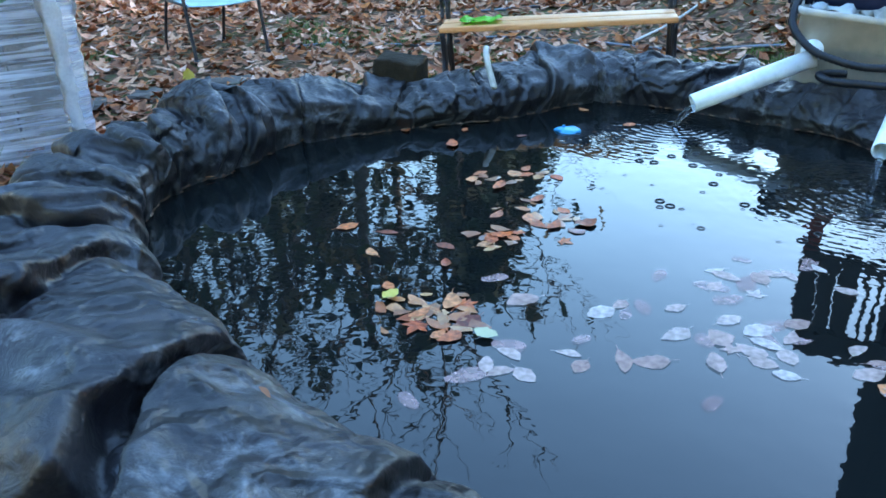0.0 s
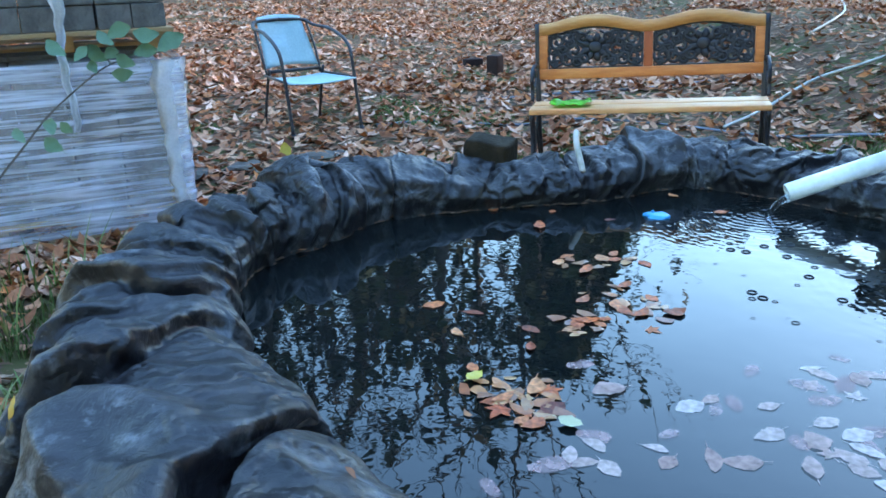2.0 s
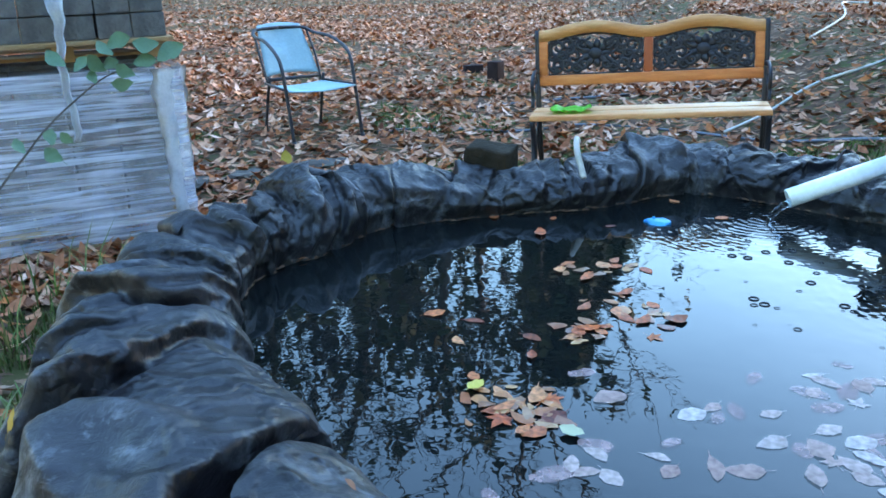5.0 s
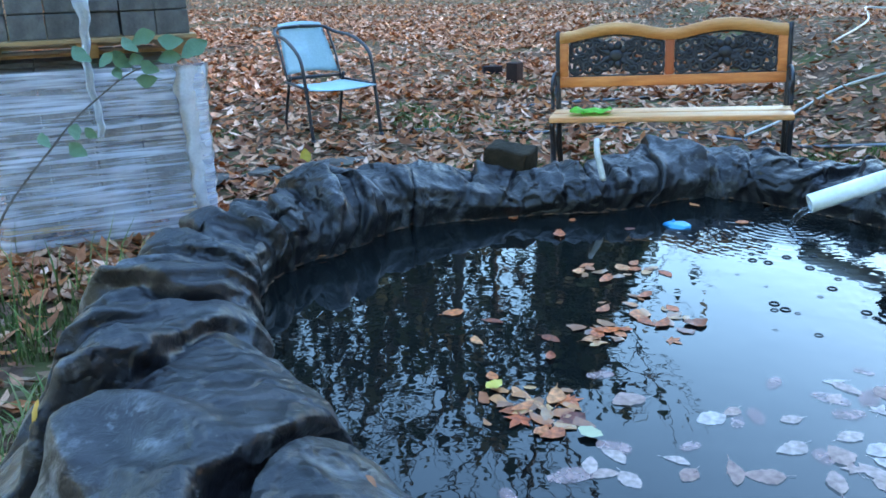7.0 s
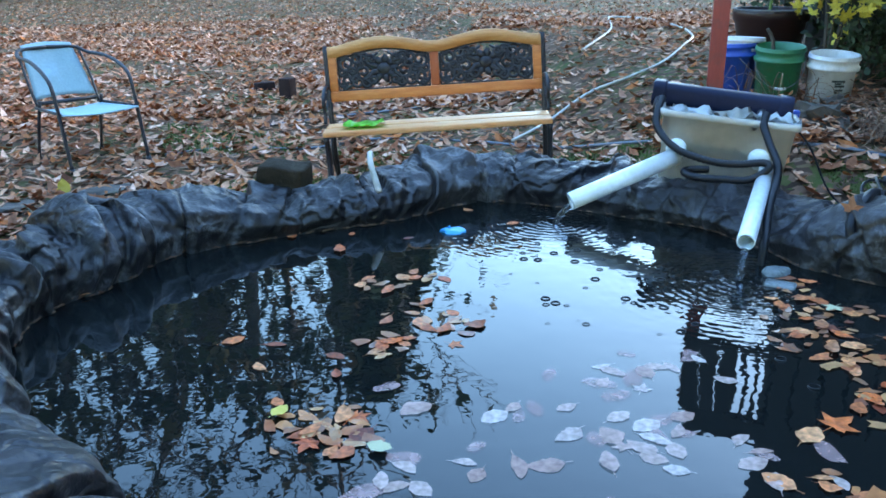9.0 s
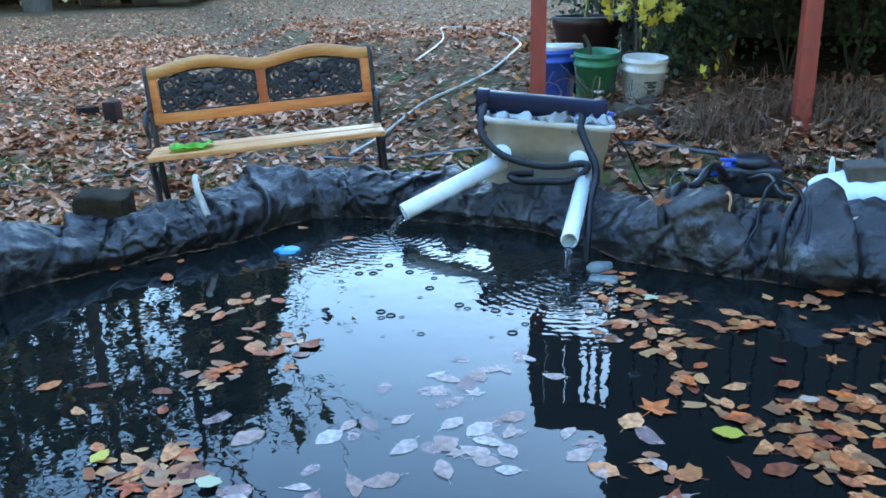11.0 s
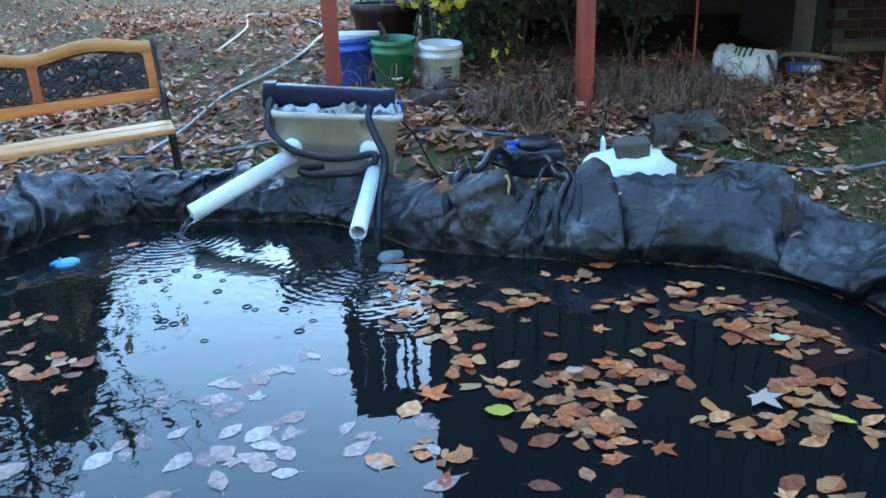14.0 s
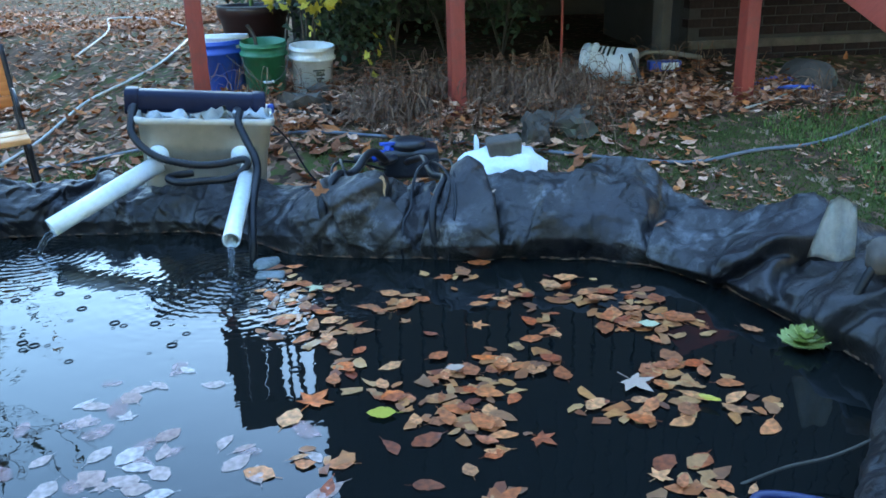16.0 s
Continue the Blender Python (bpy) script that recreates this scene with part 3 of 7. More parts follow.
# the heavy folds and tucks
for k, amp, wid, slant, lean in ((1.6, 0.04, 0.14, -0.3, -1), (7.7, 0.022, 0.05, 0.3, -1), (8.3, 0.018, 0.04, 0.34, -1), (8.9, 0.018, 0.04, 0.36, -1), (9.5, 0.024, 0.04, 0.3, -1),
                                 (10.3, 0.045, 0.05, -0.1, 1), (10.6, 0.04, 0.04, -0.1, 1), (11.6, 0.03, 0.09, 0.3, 1), (12.6, 0.04, 0.05, 0.2, -1), (17.3, 0.03, 0.06, -0.1, 1), (16.4, 0.05, 0.08, 0.05, 1),
                                 (29.2, 0.05, 0.1, 0.2, 1), (30.6, 0.04, 0.08, 0.1, -1), (31.6, 0.04, 0.05, 0.2, 1)):
    folds.append((station_arc(k), amp, wid, slant, lean))

# creases that bend as they cross the rim: (share across, share of the round) pairs, height, breadth, lean
CREASES = [([(0.2, 0.100), (0.36, 0.0945), (0.48, 0.0905), (0.54, 0.087), (0.6, 0.076)], 0.085, 0.17, -1),
           ([(0.2, 0.088), (0.38, 0.0845), (0.5, 0.075), (0.6, 0.062)], 0.05, 0.14, 1),
           ([(0.25, 0.1475), (0.36, 0.147), (0.45, 0.139), (0.52, 0.1325), (0.6, 0.126)], 0.034, 0.05, -1),
           ([(0.25, 0.160), (0.44, 0.163), (0.5, 0.1686), (0.58, 0.1767), (0.72, 0.180)], 0.042, 0.07, -1),
           ([(0.2, 0.187), (0.4, 0.184), (0.6, 0.19)], 0.018, 0.035, -1),
           ([(0.15, 0.206), (0.32, 0.199), (0.48, 0.2005), (0.7, 0.203)], 0.022, 0.04, -1),
           ([(0.15, 0.2243), (0.3, 0.2219), (0.6, 0.218)], 0.02, 0.035, -1),
           ([(0.15, 0.253), (0.31, 0.2567), (0.5, 0.264)], 0.05, 0.035, 1),
           ([(0.6, 0.155), (0.8, 0.15), (0.97, 0.146)], 0.03, 0.05, -1),
           ([(0.6, 0.128), (0.8, 0.121), (0.97, 0.112)], 0.07, 0.06, -1),
           ([(0.6, 0.104), (0.8, 0.096), (0.97, 0.088)], 0.07, 0.06, 1),
           ([(0.14, 0.5786), (0.28, 0.5862), (0.42, 0.602)], 0.026, 0.04, 1),
           ([(0.15, 0.5965), (0.28, 0.592), (0.38, 0.586)], 0.026, 0.04, -1),
           ([(0.18, 0.617), (0.35, 0.611), (0.42, 0.601)], 0.034, 0.06, 1),
           ([(0.18, 0.6235), (0.37, 0.6281), (0.46, 0.633)], 0.055, 0.06, -1),
           ([(0.2, 0.645), (0.34, 0.642), (0.46, 0.641)], 0.075, 0.06, 1),
           ([(0.18, 0.6576), (0.32, 0.6638), (0.37, 0.674), (0.46, 0.684)], 0.06, 0.12, -1),
           ([(0.22, 0.7), (0.3, 0.694), (0.44, 0.696)], 0.03, 0.06, 1),
           ([(0.22, 0.7045), (0.34, 0.703), (0.41, 0.7065), (0.47, 0.714), (0.56, 0.728)], 0.065, 0.1, -1),
           ([(0.25, 0.752), (0.39, 0.737), (0.5, 0.734)], 0.055, 0.07, 1)]

us = np.linspace(0, 1, NU)
# cross-section: share of the way over the rim -> (inward offset or flat share, height share)
prof_u = [0.0, 0.14, 0.22, 0.3, 0.38, 0.46, 0.66, 0.74, 0.84, 0.93, 1.0]
prof_f = [0, 0, 0, 0, 0, 0, 1, 1, 1, 1, 1]
pf = np.interp(us, prof_u, prof_f)
# a bulging roll at the back, a broad roll with a spread skirt near by, a sloped mound on the house side
ROLLS = {"back": ([0.0, -0.015, -0.03, -0.005, 0.06, 0.15, 0.15, 0.2, 0.25, 0.29, 0.42], [-0.55, 0.1, 0.42, 0.74, 0.94, 1.0, 1.0, 0.86, 0.4, -0.5, -1.45]),
         "near": ([0.0, -0.01, -0.04, 0.0, 0.075, 0.15, 0.15, 0.19, 0.25, 0.39, 0.56], [-0.55, 0.1, 0.42, 0.74, 0.95, 1.0, 1.0, 0.8, 0.28, -0.02, -1.2]),
         "mound": ([0.0, -0.025, -0.055, -0.01, 0.13, 0.3, 0.3, 0.36, 0.42, 0.48, 0.58], [-0.55, 0.02, 0.34, 0.62, 0.88, 1.0, 1.0, 0.86, 0.4, -0.5, -1.45])}
rolls = {}
for key, (pd_, pz_) in ROLLS.items():
    pd_, pz_ = np.interp(us, prof_u, pd_), np.interp(us, prof_u, pz_)
    for _ in range(2):
        pd_[1:-1], pz_[1:-1] = (pd_[:-2] + 2 * pd_[1:-1] + pd_[2:]) / 4, (pz_[:-2] + 2 * pz_[1:-1] + pz_[2:]) / 4
    rolls[key] = (pd_, pz_)
env = np.interp(us, [0, 0.12, 0.25, 0.45, 0.7, 0.9, 1], [0.15, 0.4, 0.65, 1, 1, 0.8, 0.2])
S, U = np.meshgrid(st, us, indexing="ij")
H, SH = np.zeros_like(S), np.zeros_like(S)
for s0, amp, wid, slant, lean in folds:
    wob = 0.03 * np.sin(U * 5 + s0 * 9) - (0.22 * (U - 0.42) ** 2 * 4 if wid > 0.12 else 0)
    v = (S - s0 - slant * (U - 0.45) - wob + LENGTH / 2) % LENGTH - LENGTH / 2
    v = v * lean
    fade = 0.35 + 0.65 * np.clip(np.sin(U * (2.2 + s0 % 1.7) + s0 * 5) * 0.7 + 0.6, 0, 1)
    steep = min(0.35 * wid, 0.02)
    g = np.where(v < 0, np.exp(-(v / (1.5 * wid)) ** 2), np.exp(-(v / steep) ** 2))
    H += 1.3 * amp * fade * (g - 0.5 * np.exp(-((v - 1.6 * steep) / (1.3 * steep)) ** 2))
    SH += lean * 0.8 * amp * fade * g
for path, amp, wid, lean in CREASES:
    pu, ps = [p[0] for p in path], [p[1] * LENGTH for p in path]
    v = ((S - np.interp(U, pu, ps) - 0.012 * np.sin(U * 17 + ps[0] * 9) + LENGTH / 2) % LENGTH - LENGTH / 2) * lean
    fade = np.clip((U - pu[0] + 0.12) / 0.12, 0, 1) * np.clip((pu[-1] + 0.12 - U) / 0.12, 0, 1)
    steep = min(0.3 * wid, 0.014) + 0.008 * max(abs((b - a) / (q - p)) for p, q, a, b in zip(pu, pu[1:], ps, ps[1:]))
    g = np.where(v < 0, np.exp(-(v / (1.5 * wid)) ** 2), np.exp(-(v / steep) ** 2))
    H += amp * fade * (g - 0.45 * np.exp(-((v - 1.8 * steep) / (1.5 * steep)) ** 2))
    SH += lean * 0.7 * amp * fade * g
H, SH = H * env, SH * env
F2F1 = -0.61      # middle value of the cell noise
calm_at = smooth_ring(np.where((idx < 7) | (idx > 31), 0.3, np.where(idx > 18.5, 0.6, 1.0)), 60)
wild = smooth_ring(np.where((idx > 19) & (idx < 33), 1.0, 0.0), 90)
w_near = smooth_ring(np.where((idx < 6) | (idx > 34), 1.0, 0.0), 90)
w_mound = smooth_ring(np.where((idx > 24.3) & (idx < 31.5), 1.0, 0.0), 90)
uc = np.linspace(0, 1, NC)
LUMP = np.zeros((NS, NC))
D, Z = np.zeros((NS, NU)), np.zeros((NS, NU))
for i in range(NS):
    wn_, wm_ = w_near[i], w_mound[i]
    pd = rolls["near"][0] * wn_ + rolls["mound"][0] * wm_ + rolls["back"][0] * (1 - wn_ - wm_) + pf * flat[i]
    pz = rolls["near"][1] * wn_ + rolls["mound"][1] * wm_ + rolls["back"][1] * (1 - wn_ - wm_)
    D[i], Z[i] = pd, WATER_Z + np.where(pz > 0, pz * (crest[i] - WATER_Z), pz * 0.24)
    dc, zc = np.interp(uc, us, D[i]), np.interp(uc, us, Z[i])
    for j in range(NC):
        q = Vector((lx[i] + nx[i] * dc[j], ly[i] + ny[i] * dc[j], zc[j]))
        lumpy = (0.03 + 0.05 * wild[i]) * noise.noise(q * (3.1 + 0.4 * wild[i])) + 0.04 * wild[i] * (0.25 - abs(noise.noise(q * 6.5 + Vector((0, 0, 3))))) + 0.012 * noise.noise(q * 9.0) + 0.004 * noise.noise(q * 24)
        aq = q * 5.5 + Vector((0.5 * noise.noise(q * 3.3), 0.5 * noise.noise(q * 2.7 + Vector((4, 0, 0))), 0.4 * noise.noise(q * 3 + Vector((0, 9, 0)))))
        crumple = 0.028 * (F2F1 - noise.noise(aq, noise_basis="VORONOI_F2F1")) + 0.012 * (F2F1 - noise.noise(aq * 2.3, noise_basis="VORONOI_F2F1")) + 0.0045 * (F2F1 - noise.noise(aq * 5.1, noise_basis="VORONOI_F2F1"))
        lumpy += crumple * (0.35 + 0.4 * calm_at[i] + 0.25 * wild[i])
        wq = Vector((st[i] * 6.5 + 0.9 * noise.noise(q * 4), uc[j] * 2.6 + 0.6 * noise.noise(q * 3 + Vector((4, 0, 0))), 7))
        LUMP[i, j] = lumpy + calm_at[i] * (0.034 * (0.25 - abs(noise.noise(wq))) + 0.01 * (0.25 - abs(noise.noise(wq * 2.3))))
# folds rise along the sheet's own normal: up on top, inward on the pond side, outward on the far side
bend = np.pi * np.clip((us - 0.1) / 0.8, 0, 1)
rise = H + np.array([np.interp(us, uc, row) for row in LUMP]) * env
out = D - np.cos(bend) * rise
X = lx[:, None] + nx[:, None] * out + tx[:, None] * SH
Y = ly[:, None] + ny[:, None] * out + ty[:, None] * SH
verts = np.stack([X, Y, Z + np.sin(bend) * rise], 2).reshape(-1, 3).tolist()
faces = []
for i in range(NS):
    k = (i + 1) % NS
    for j in range(NU - 1):
        faces.append((i * NU + j, i * NU + j + 1, k * NU + j + 1, k * NU + j))
liner = data_ob("liner_form", verts, faces, RUBBER)      # laid out first for what rests on it, replaced by its sheets below
LINER_VERTS = verts

pool = [(x + ox * 0.05, y + oy * 0.05, WATER_Z) for x, y, ox, oy in zip(lx[::6], ly[::6], nx[::6], ny[::6])]
tagged(data_ob("water", pool, [tuple(range(len(pool)))[::-1]], WATER, False), "still dark pond water mirroring trees and sky", "water", kind="structure")

# ---- bench ----
def scrollwork(w, h, seed):
    """One cast panel: spirals and a rosette within a bowed outline."""
    bm = bmesh.new()
    top = lambda x: h - 0.05 + 0.05 * math.cos(x / (w / 2) * math.pi / 2) ** 1.2

    def spiral(cx, cz, r0, turns, a0, hand):
        pts = []
        for i in range(22):
            t = i / 21
            rr = r0 * (1 - 0.85 * t)
            a = a0 + hand * t * turns * 2 * math.pi
            pts.append((cx + rr * math.cos(a), 0, cz + rr * math.sin(a)))
        tube(pts, 0.0105, 5, bm=bm)

    for sx in (-1, 1):
        for cx, cz, r0, a0 in ((0.82, 0.24, 0.048, 0.3), (0.8, 0.68, 0.05, 4), (0.58, 0.2, 0.04, 2), (0.6, 0.78, 0.036, 1), (0.45, 0.45, 0.05, 3), (0.7, 0.47, 0.032, 5), (0.38, 0.16, 0.03, 1), (0.92, 0.46, 0.026, 2.4), (0.42, 0.8, 0.032, 0), (0.25, 0.24, 0.034, 1.5), (0.27, 0.76, 0.034, 4.5), (0.55, 0.62, 0.028, 2), (0.66, 0.3, 0.026, 0.5), (0.9, 0.84, 0.024, 1), (0.9, 0.12, 0.024, 5)):
            spiral(sx * cx * w / 2, cz * h * 0.98, r0, 1.5, a0 if sx > 0 else math.pi - a0, sx * (1 if cz > 0.4 else -1))
        for z0, z1, x1 in ((0.1, 0.5, 0.9), (0.5, 0.15, 0.95), (0.9, 0.5, 0.88), (0.35, 0.9, 0.6)):
            tube(smooth_line([(0.1 * sx * w / 2, 0, z0 * h), (0.5 * sx * w / 2, 0.004, (z0 * 0.3 + z1 * 0.7) * h), (x1 * sx * w / 2, 0, z1 * h)], 5), 0.008, 5, bm=bm)
    # rosette of petals in the middle
    for k in range(9):
        a = 2 * math.pi * k / 9
        b = bmesh.new()
        bmesh.ops.create_icosphere(b, subdivisions=1, radius=1)
        bmesh.ops.transform(b, matrix=pose(0.055 * math.cos(a), 0, h * 0.5 + 0.055 * math.sin(a)) @ Matrix.Rotation(-a, 4, "Y") @ Matrix.Diagonal((0.034, 0.009, 0.022, 1)), verts=b.verts)
        add(bm, b)
    b = bmesh.new()
    bmesh.ops.create_icosphere(b, subdivisions=2, radius=1)
    bmesh.ops.transform(b, matrix=pose(0, -0.002, h * 0.5) @ Matrix.Diagonal((0.036, 0.014, 0.036, 1)), verts=b.verts)
    add(bm, b)
    rim = [(-w / 2, 0, 0), (w / 2, 0, 0)] + [(w / 2 - w * i / 12, 0, top(w / 2 - w * i / 12)) for i in range(13)]
    tube(rim, 0.007, 5, closed=True, bm=bm)
    return bm


def garden_bench(m):
    t = thing("garden_bench", m, "honey wood garden bench with black cast iron scroll panels", "bench")
    W, lean = 1.24, 15
    for k, (y, label) in enumerate(((0.075, ""), (0.225, ""))):
        part("seat_slat", box(W + 0.02, 0.128, 0.03, (0, y, 0.373), 0.006), WOOD_PALE, t, "pale worn wooden seat slat")
    back = pose(0, 0.3, 0.487, -lean + 8, 0, 0) @ Matrix.Diagonal((1.063, 1, 0.948, 1))
    w2 = 1.14
    # lower rail, stiles, middle stile and double-bowed top rail
    part("lower_rail", box(w2, 0.03, 0.06, (0, 0, 0.04), 0.005), WOOD_HONEY, t, m=back)
    for x in (-w2 / 2 + 0.022, w2 / 2 - 0.022):
        part("stile", box(0.045, 0.03, 0.2, (x, 0, 0.101), 0.005), WOOD_HONEY, t, m=back)
    part("middle_stile", box(0.045, 0.028, 0.215, (0, 0, 0.101), 0.005), WOOD_RED, t, "darker orange middle stile", m=back)
    bm = bmesh.new()
    n = 48
    rows = []
    for i in range(n + 1):
        x = -w2 / 2 + w2 * i / n
        u = abs(x) / (w2 / 2)
        bow = 0.045 * math.sin(math.pi * min(max((u - 0.04) / 0.92, 0), 1)) ** 1.4
        lo, hi = 0.3 + bow * 0.95 - 0.002, 0.365 + bow
        rows.append([bm.verts.new((x, y, z)) for y, z in ((-0.016, lo), (-0.016, hi - 0.008), (-0.009, hi), (0.009, hi), (0.016, hi - 0.008), (0.016, lo))])
    for a, b in zip(rows, rows[1:]):
        for j in range(6):
            bm.faces.new((a[j], b[j], b[(j + 1) % 6], a[(j + 1) % 6]))
    bm.faces.new(rows[0])
    bm.faces.new(rows[-1][::-1])
    part("top_rail", bm, WOOD_WORN, t, m=back)
    for k, x in enumerate((-0.274, 0.274)):
        part("scroll_panel", scrollwork(0.488, 0.235, k), IRON, t, "black cast iron scroll panel", m=back @ pose(x, 0, 0.103))
    for sx in (-1, 1):
        x = sx * (W / 2 - 0.005)
        bm = tube(smooth_line([(x, 0.36, -0.04), (x, 0.3, 0.2), (x, 0.29, 0.42), (x, 0.31, 0.6), (x, 0.34, 0.835)], 5), 0.016, 6)
        tube(smooth_line([(x, 0.32, 0.6), (x, 0.2, 0.62), (x, 0.1, 0.6), (x, 0.07, 0.55), (x, 0.09, 0.5), (x, 0.07, 0.44)], 5), 0.011, 6, bm=bm)
        tube(smooth_line([(x, 0.1, 0.54), (x, 0.15, 0.5), (x, 0.22, 0.55), (x, 0.18, 0.59), (x, 0.14, 0.56)], 5), 0.006, 5, bm=bm)
        part("arm", bm, IRON, t)
        bm = tube(smooth_line([(x, 0.02, 0.372), (x, 0.05, 0.25), (x, 0.03, 0.12), (x, -0.03, -0.04)], 5), 0.015, 6)
        tube(smooth_line([(x, 0.03, 0.368), (x, 0.15, 0.355), (x, 0.3, 0.372)], 4), 0.014, 6, bm=bm)
        tube(smooth_line([(x, 0.05, 0.39), (x, 0.12, 0.25), (x, 0.1, 0.12), (x, 0.02, 0.05)], 4), 0.008, 5, bm=bm)
        tube(smooth_line([(x, 0.28, 0.39), (x, 0.2, 0.25), (x, 0.26, 0.13), (x, 0.34, 0.05)], 4), 0.008, 5, bm=bm)
        part("leg_frame", bm, IRON, t)
    return t


bench = garden_bench(pose(0.562, 4.52, 0.0, 0, -3.2, -8))


# ---- patio chair ----
def patio_chair(m):
    t = thing("patio_chair", m, "black metal patio chair with light blue sling seat", "chair")
    # front is -y
    for sx in (-1, 1):
        x = sx * 0.25
        pts = [(x * 1.02, -0.3, 0.0), (x * 1.02, -0.24, 0.3), (x * 1.03, -0.19, 0.53), (x * 1.04, -0.11, 0.62), (x * 1.0, 0.08, 0.685), (x * 0.92, 0.3, 0.7), (x * 0.7, 0.385, 0.735), (0, 0.405, 0.745)]
        leg = part("arm_frame", tube(smooth_line(pts, 5), 0.0125, 8), IRON, t)
        part("foot_cap", tube([(x * 1.02, -0.301, 0.0), (x * 1.02, -0.295, 0.035)], 0.0155, 10), BLACK_PLASTIC, leg, "black plastic foot cap")
        leg = part("rear_leg", tube(smooth_line([(x * 0.86, 0.27, 0.0), (x * 0.84, 0.2, 0.25), (x * 0.82, 0.14, 0.42)], 5), 0.011, 8), IRON, t)
        part("foot_cap", tube([(x * 0.86, 0.271, 0.0), (x * 0.858, 0.262, 0.035)], 0.014, 10), BLACK_PLASTIC, leg, "black plastic foot cap")
        part("back_bar", tube(smooth_line([(x * 0.82, 0.18, 0.37), (x * 0.84, 0.27, 0.55), (x * 0.8, 0.38, 0.74)], 5), 0.009, 6), IRON, t)
        part("seat_bar", tube([(x * 0.98, -0.23, 0.375), (x * 0.84, 0.21, 0.37)], 0.01, 8), IRON, t)
    part("cross_bar", tube([(-0.205, 0.2, 0.395), (0.205, 0.2, 0.395)], 0.013, 8), IRON, t)

    def sheet(a, b, c, d, sag, n=12):
        bm = bmesh.new()
        g = []
        for side in (0, 1):
            g.append([[bm.verts.new(a.lerp(b, i / n).lerp(d.lerp(c, i / n), j / n) + sag * (math.sin(math.pi * i / n) * 1.0) + Vector((0, 0, -0.004 * side)) + (sag.normalized() * 0.004 * side)) for j in range(n + 1)] for i in range(n + 1)])
        for k, gg in enumerate(g):
            for i in range(n):
                for j in range(n):
                    f = (gg[i][j], gg[i + 1][j], gg[i + 1][j + 1], gg[i][j + 1])
                    bm.faces.new(f if k else f[::-1])
        edge = [(i, 0) for i in range(n)] + [(n, j) for j in range(n)] + [(i, n) for i in range(n, 0, -1)] + [(0, j) for j in range(n, 0, -1)]
        for (i, j), (k, l) in zip(edge, edge[1:] + edge[:1]):
            bm.faces.new((g[0][i][j], g[0][k][l], g[1][k][l], g[1][i][j]))
        return bm

    V = Vector
    part("seat", sheet(V((-0.245, -0.27, 0.378)), V((0.245, -0.27, 0.378)), V((0.21, 0.18, 0.362)), V((-0.21, 0.18, 0.362)), V((0, 0, -0.016))), SLING, t)
    part("backrest", sheet(V((-0.2, 0.205, 0.42)), V((0.2, 0.205, 0.42)), V((0.165, 0.4, 0.765)), V((-0.165, 0.4, 0.765)), V((0, 0.03, 0.014))), SLING, t)
    return t


chair = patio_chair(pose(-1.67, 5.84, 0.0, 0, 0, 40) @ Matrix.Diagonal((1.02, 1.06, 0.98, 1)))


# ---- deck, house ----
def along(t, out=0.0):
    """A place t metres along the row of deck posts and `out` metres behind it."""
    return DECK_A + DECK_DIR * t + DECK_OUT * out


TURN = -30.9
SPAN = (DECK_B - DECK_A).length
for f in (0.0, 0.45, 1.0):
    p = DECK_A.lerp(DECK_B, f)
    z0 = ground_z(p.x, p.y)
    ob = mesh_ob("deck_post", box(0.09, 0.09, 1.92 - z0 + 0.1, (0, 0, -0.1), 0.004), RED_PAINT)
    tagged(ob, "red painted square wooden deck post", "post", "deck posts").matrix_basis = pose(p.x, p.y, z0, 0, 0, TURN + 8)

deck_m = pose(*along(0), 1.92, 0, 0, TURN)
deck = thing("deck", deck_m, "weathered dark wooden deck raised on red posts", "deck", kind="structure")
part("rim_joist", box(7.0, 0.045, 0.19, (3.5, -0.07, -0.02), 0.004), SIDING, deck, smooth=False)
part("side_joist", box(0.045, 2.6, 0.19, (0.5, 1.26, -0.02), 0.004), SIDING, deck, smooth=False)
for x, w, z, h in ((0.02, 0.108, -0.55, 0.55), (0.132, 0.108, -0.55, 0.55), (0.244, 0.1, -0.55, 0.55), (0.345, 0.024, -0.45, 0.45), (0.405, 0.03, -0.45, 0.45)):
    part("baluster", box(w, 0.03, h, (x, -0.07, z), 0.003), SIDING, deck, smooth=False)
part("lower_rail", box(0.5, 0.05, 0.07, (0.25, -0.07, -0.5), 0.004), SIDING, deck, smooth=False)
first = part("skirt_board", box(0.125, 0.022, 0.86, (0, 0, 0), 0.003), SIDING, deck, smooth=False, m=pose(0.56, -0.085, -0.74))
for k in range(1, 46):
    ob = new("skirt_board", first.data)
    ob.parent, ob.matrix_basis = deck, pose(0.56 + 0.142 * k, -0.085, -0.74 + 0.006 * math.sin(k * 5))
base = box(0.045, 2.5, 0.16, (0, 0, 0), 0.003)
first = part("joist", base, SIDING, deck, smooth=False, m=pose(0.62, 1.26, 0))
for k in range(1, 15):
    ob = new("joist", first.data)
    ob.parent, ob.matrix_basis = deck, pose(0.62 + 0.42 * k, 1.26, 0)
first = part("floor_board", box(6.5, 0.138, 0.028, (0, 0, 0), 0.003), SIDING, deck, smooth=False, m=pose(3.76, 0.0, 0.175))
for k in range(1, 18):
    ob = new("floor_board", first.data)
    ob.parent, ob.matrix_basis = deck, pose(3.76, 0.145 * k, 0.175)

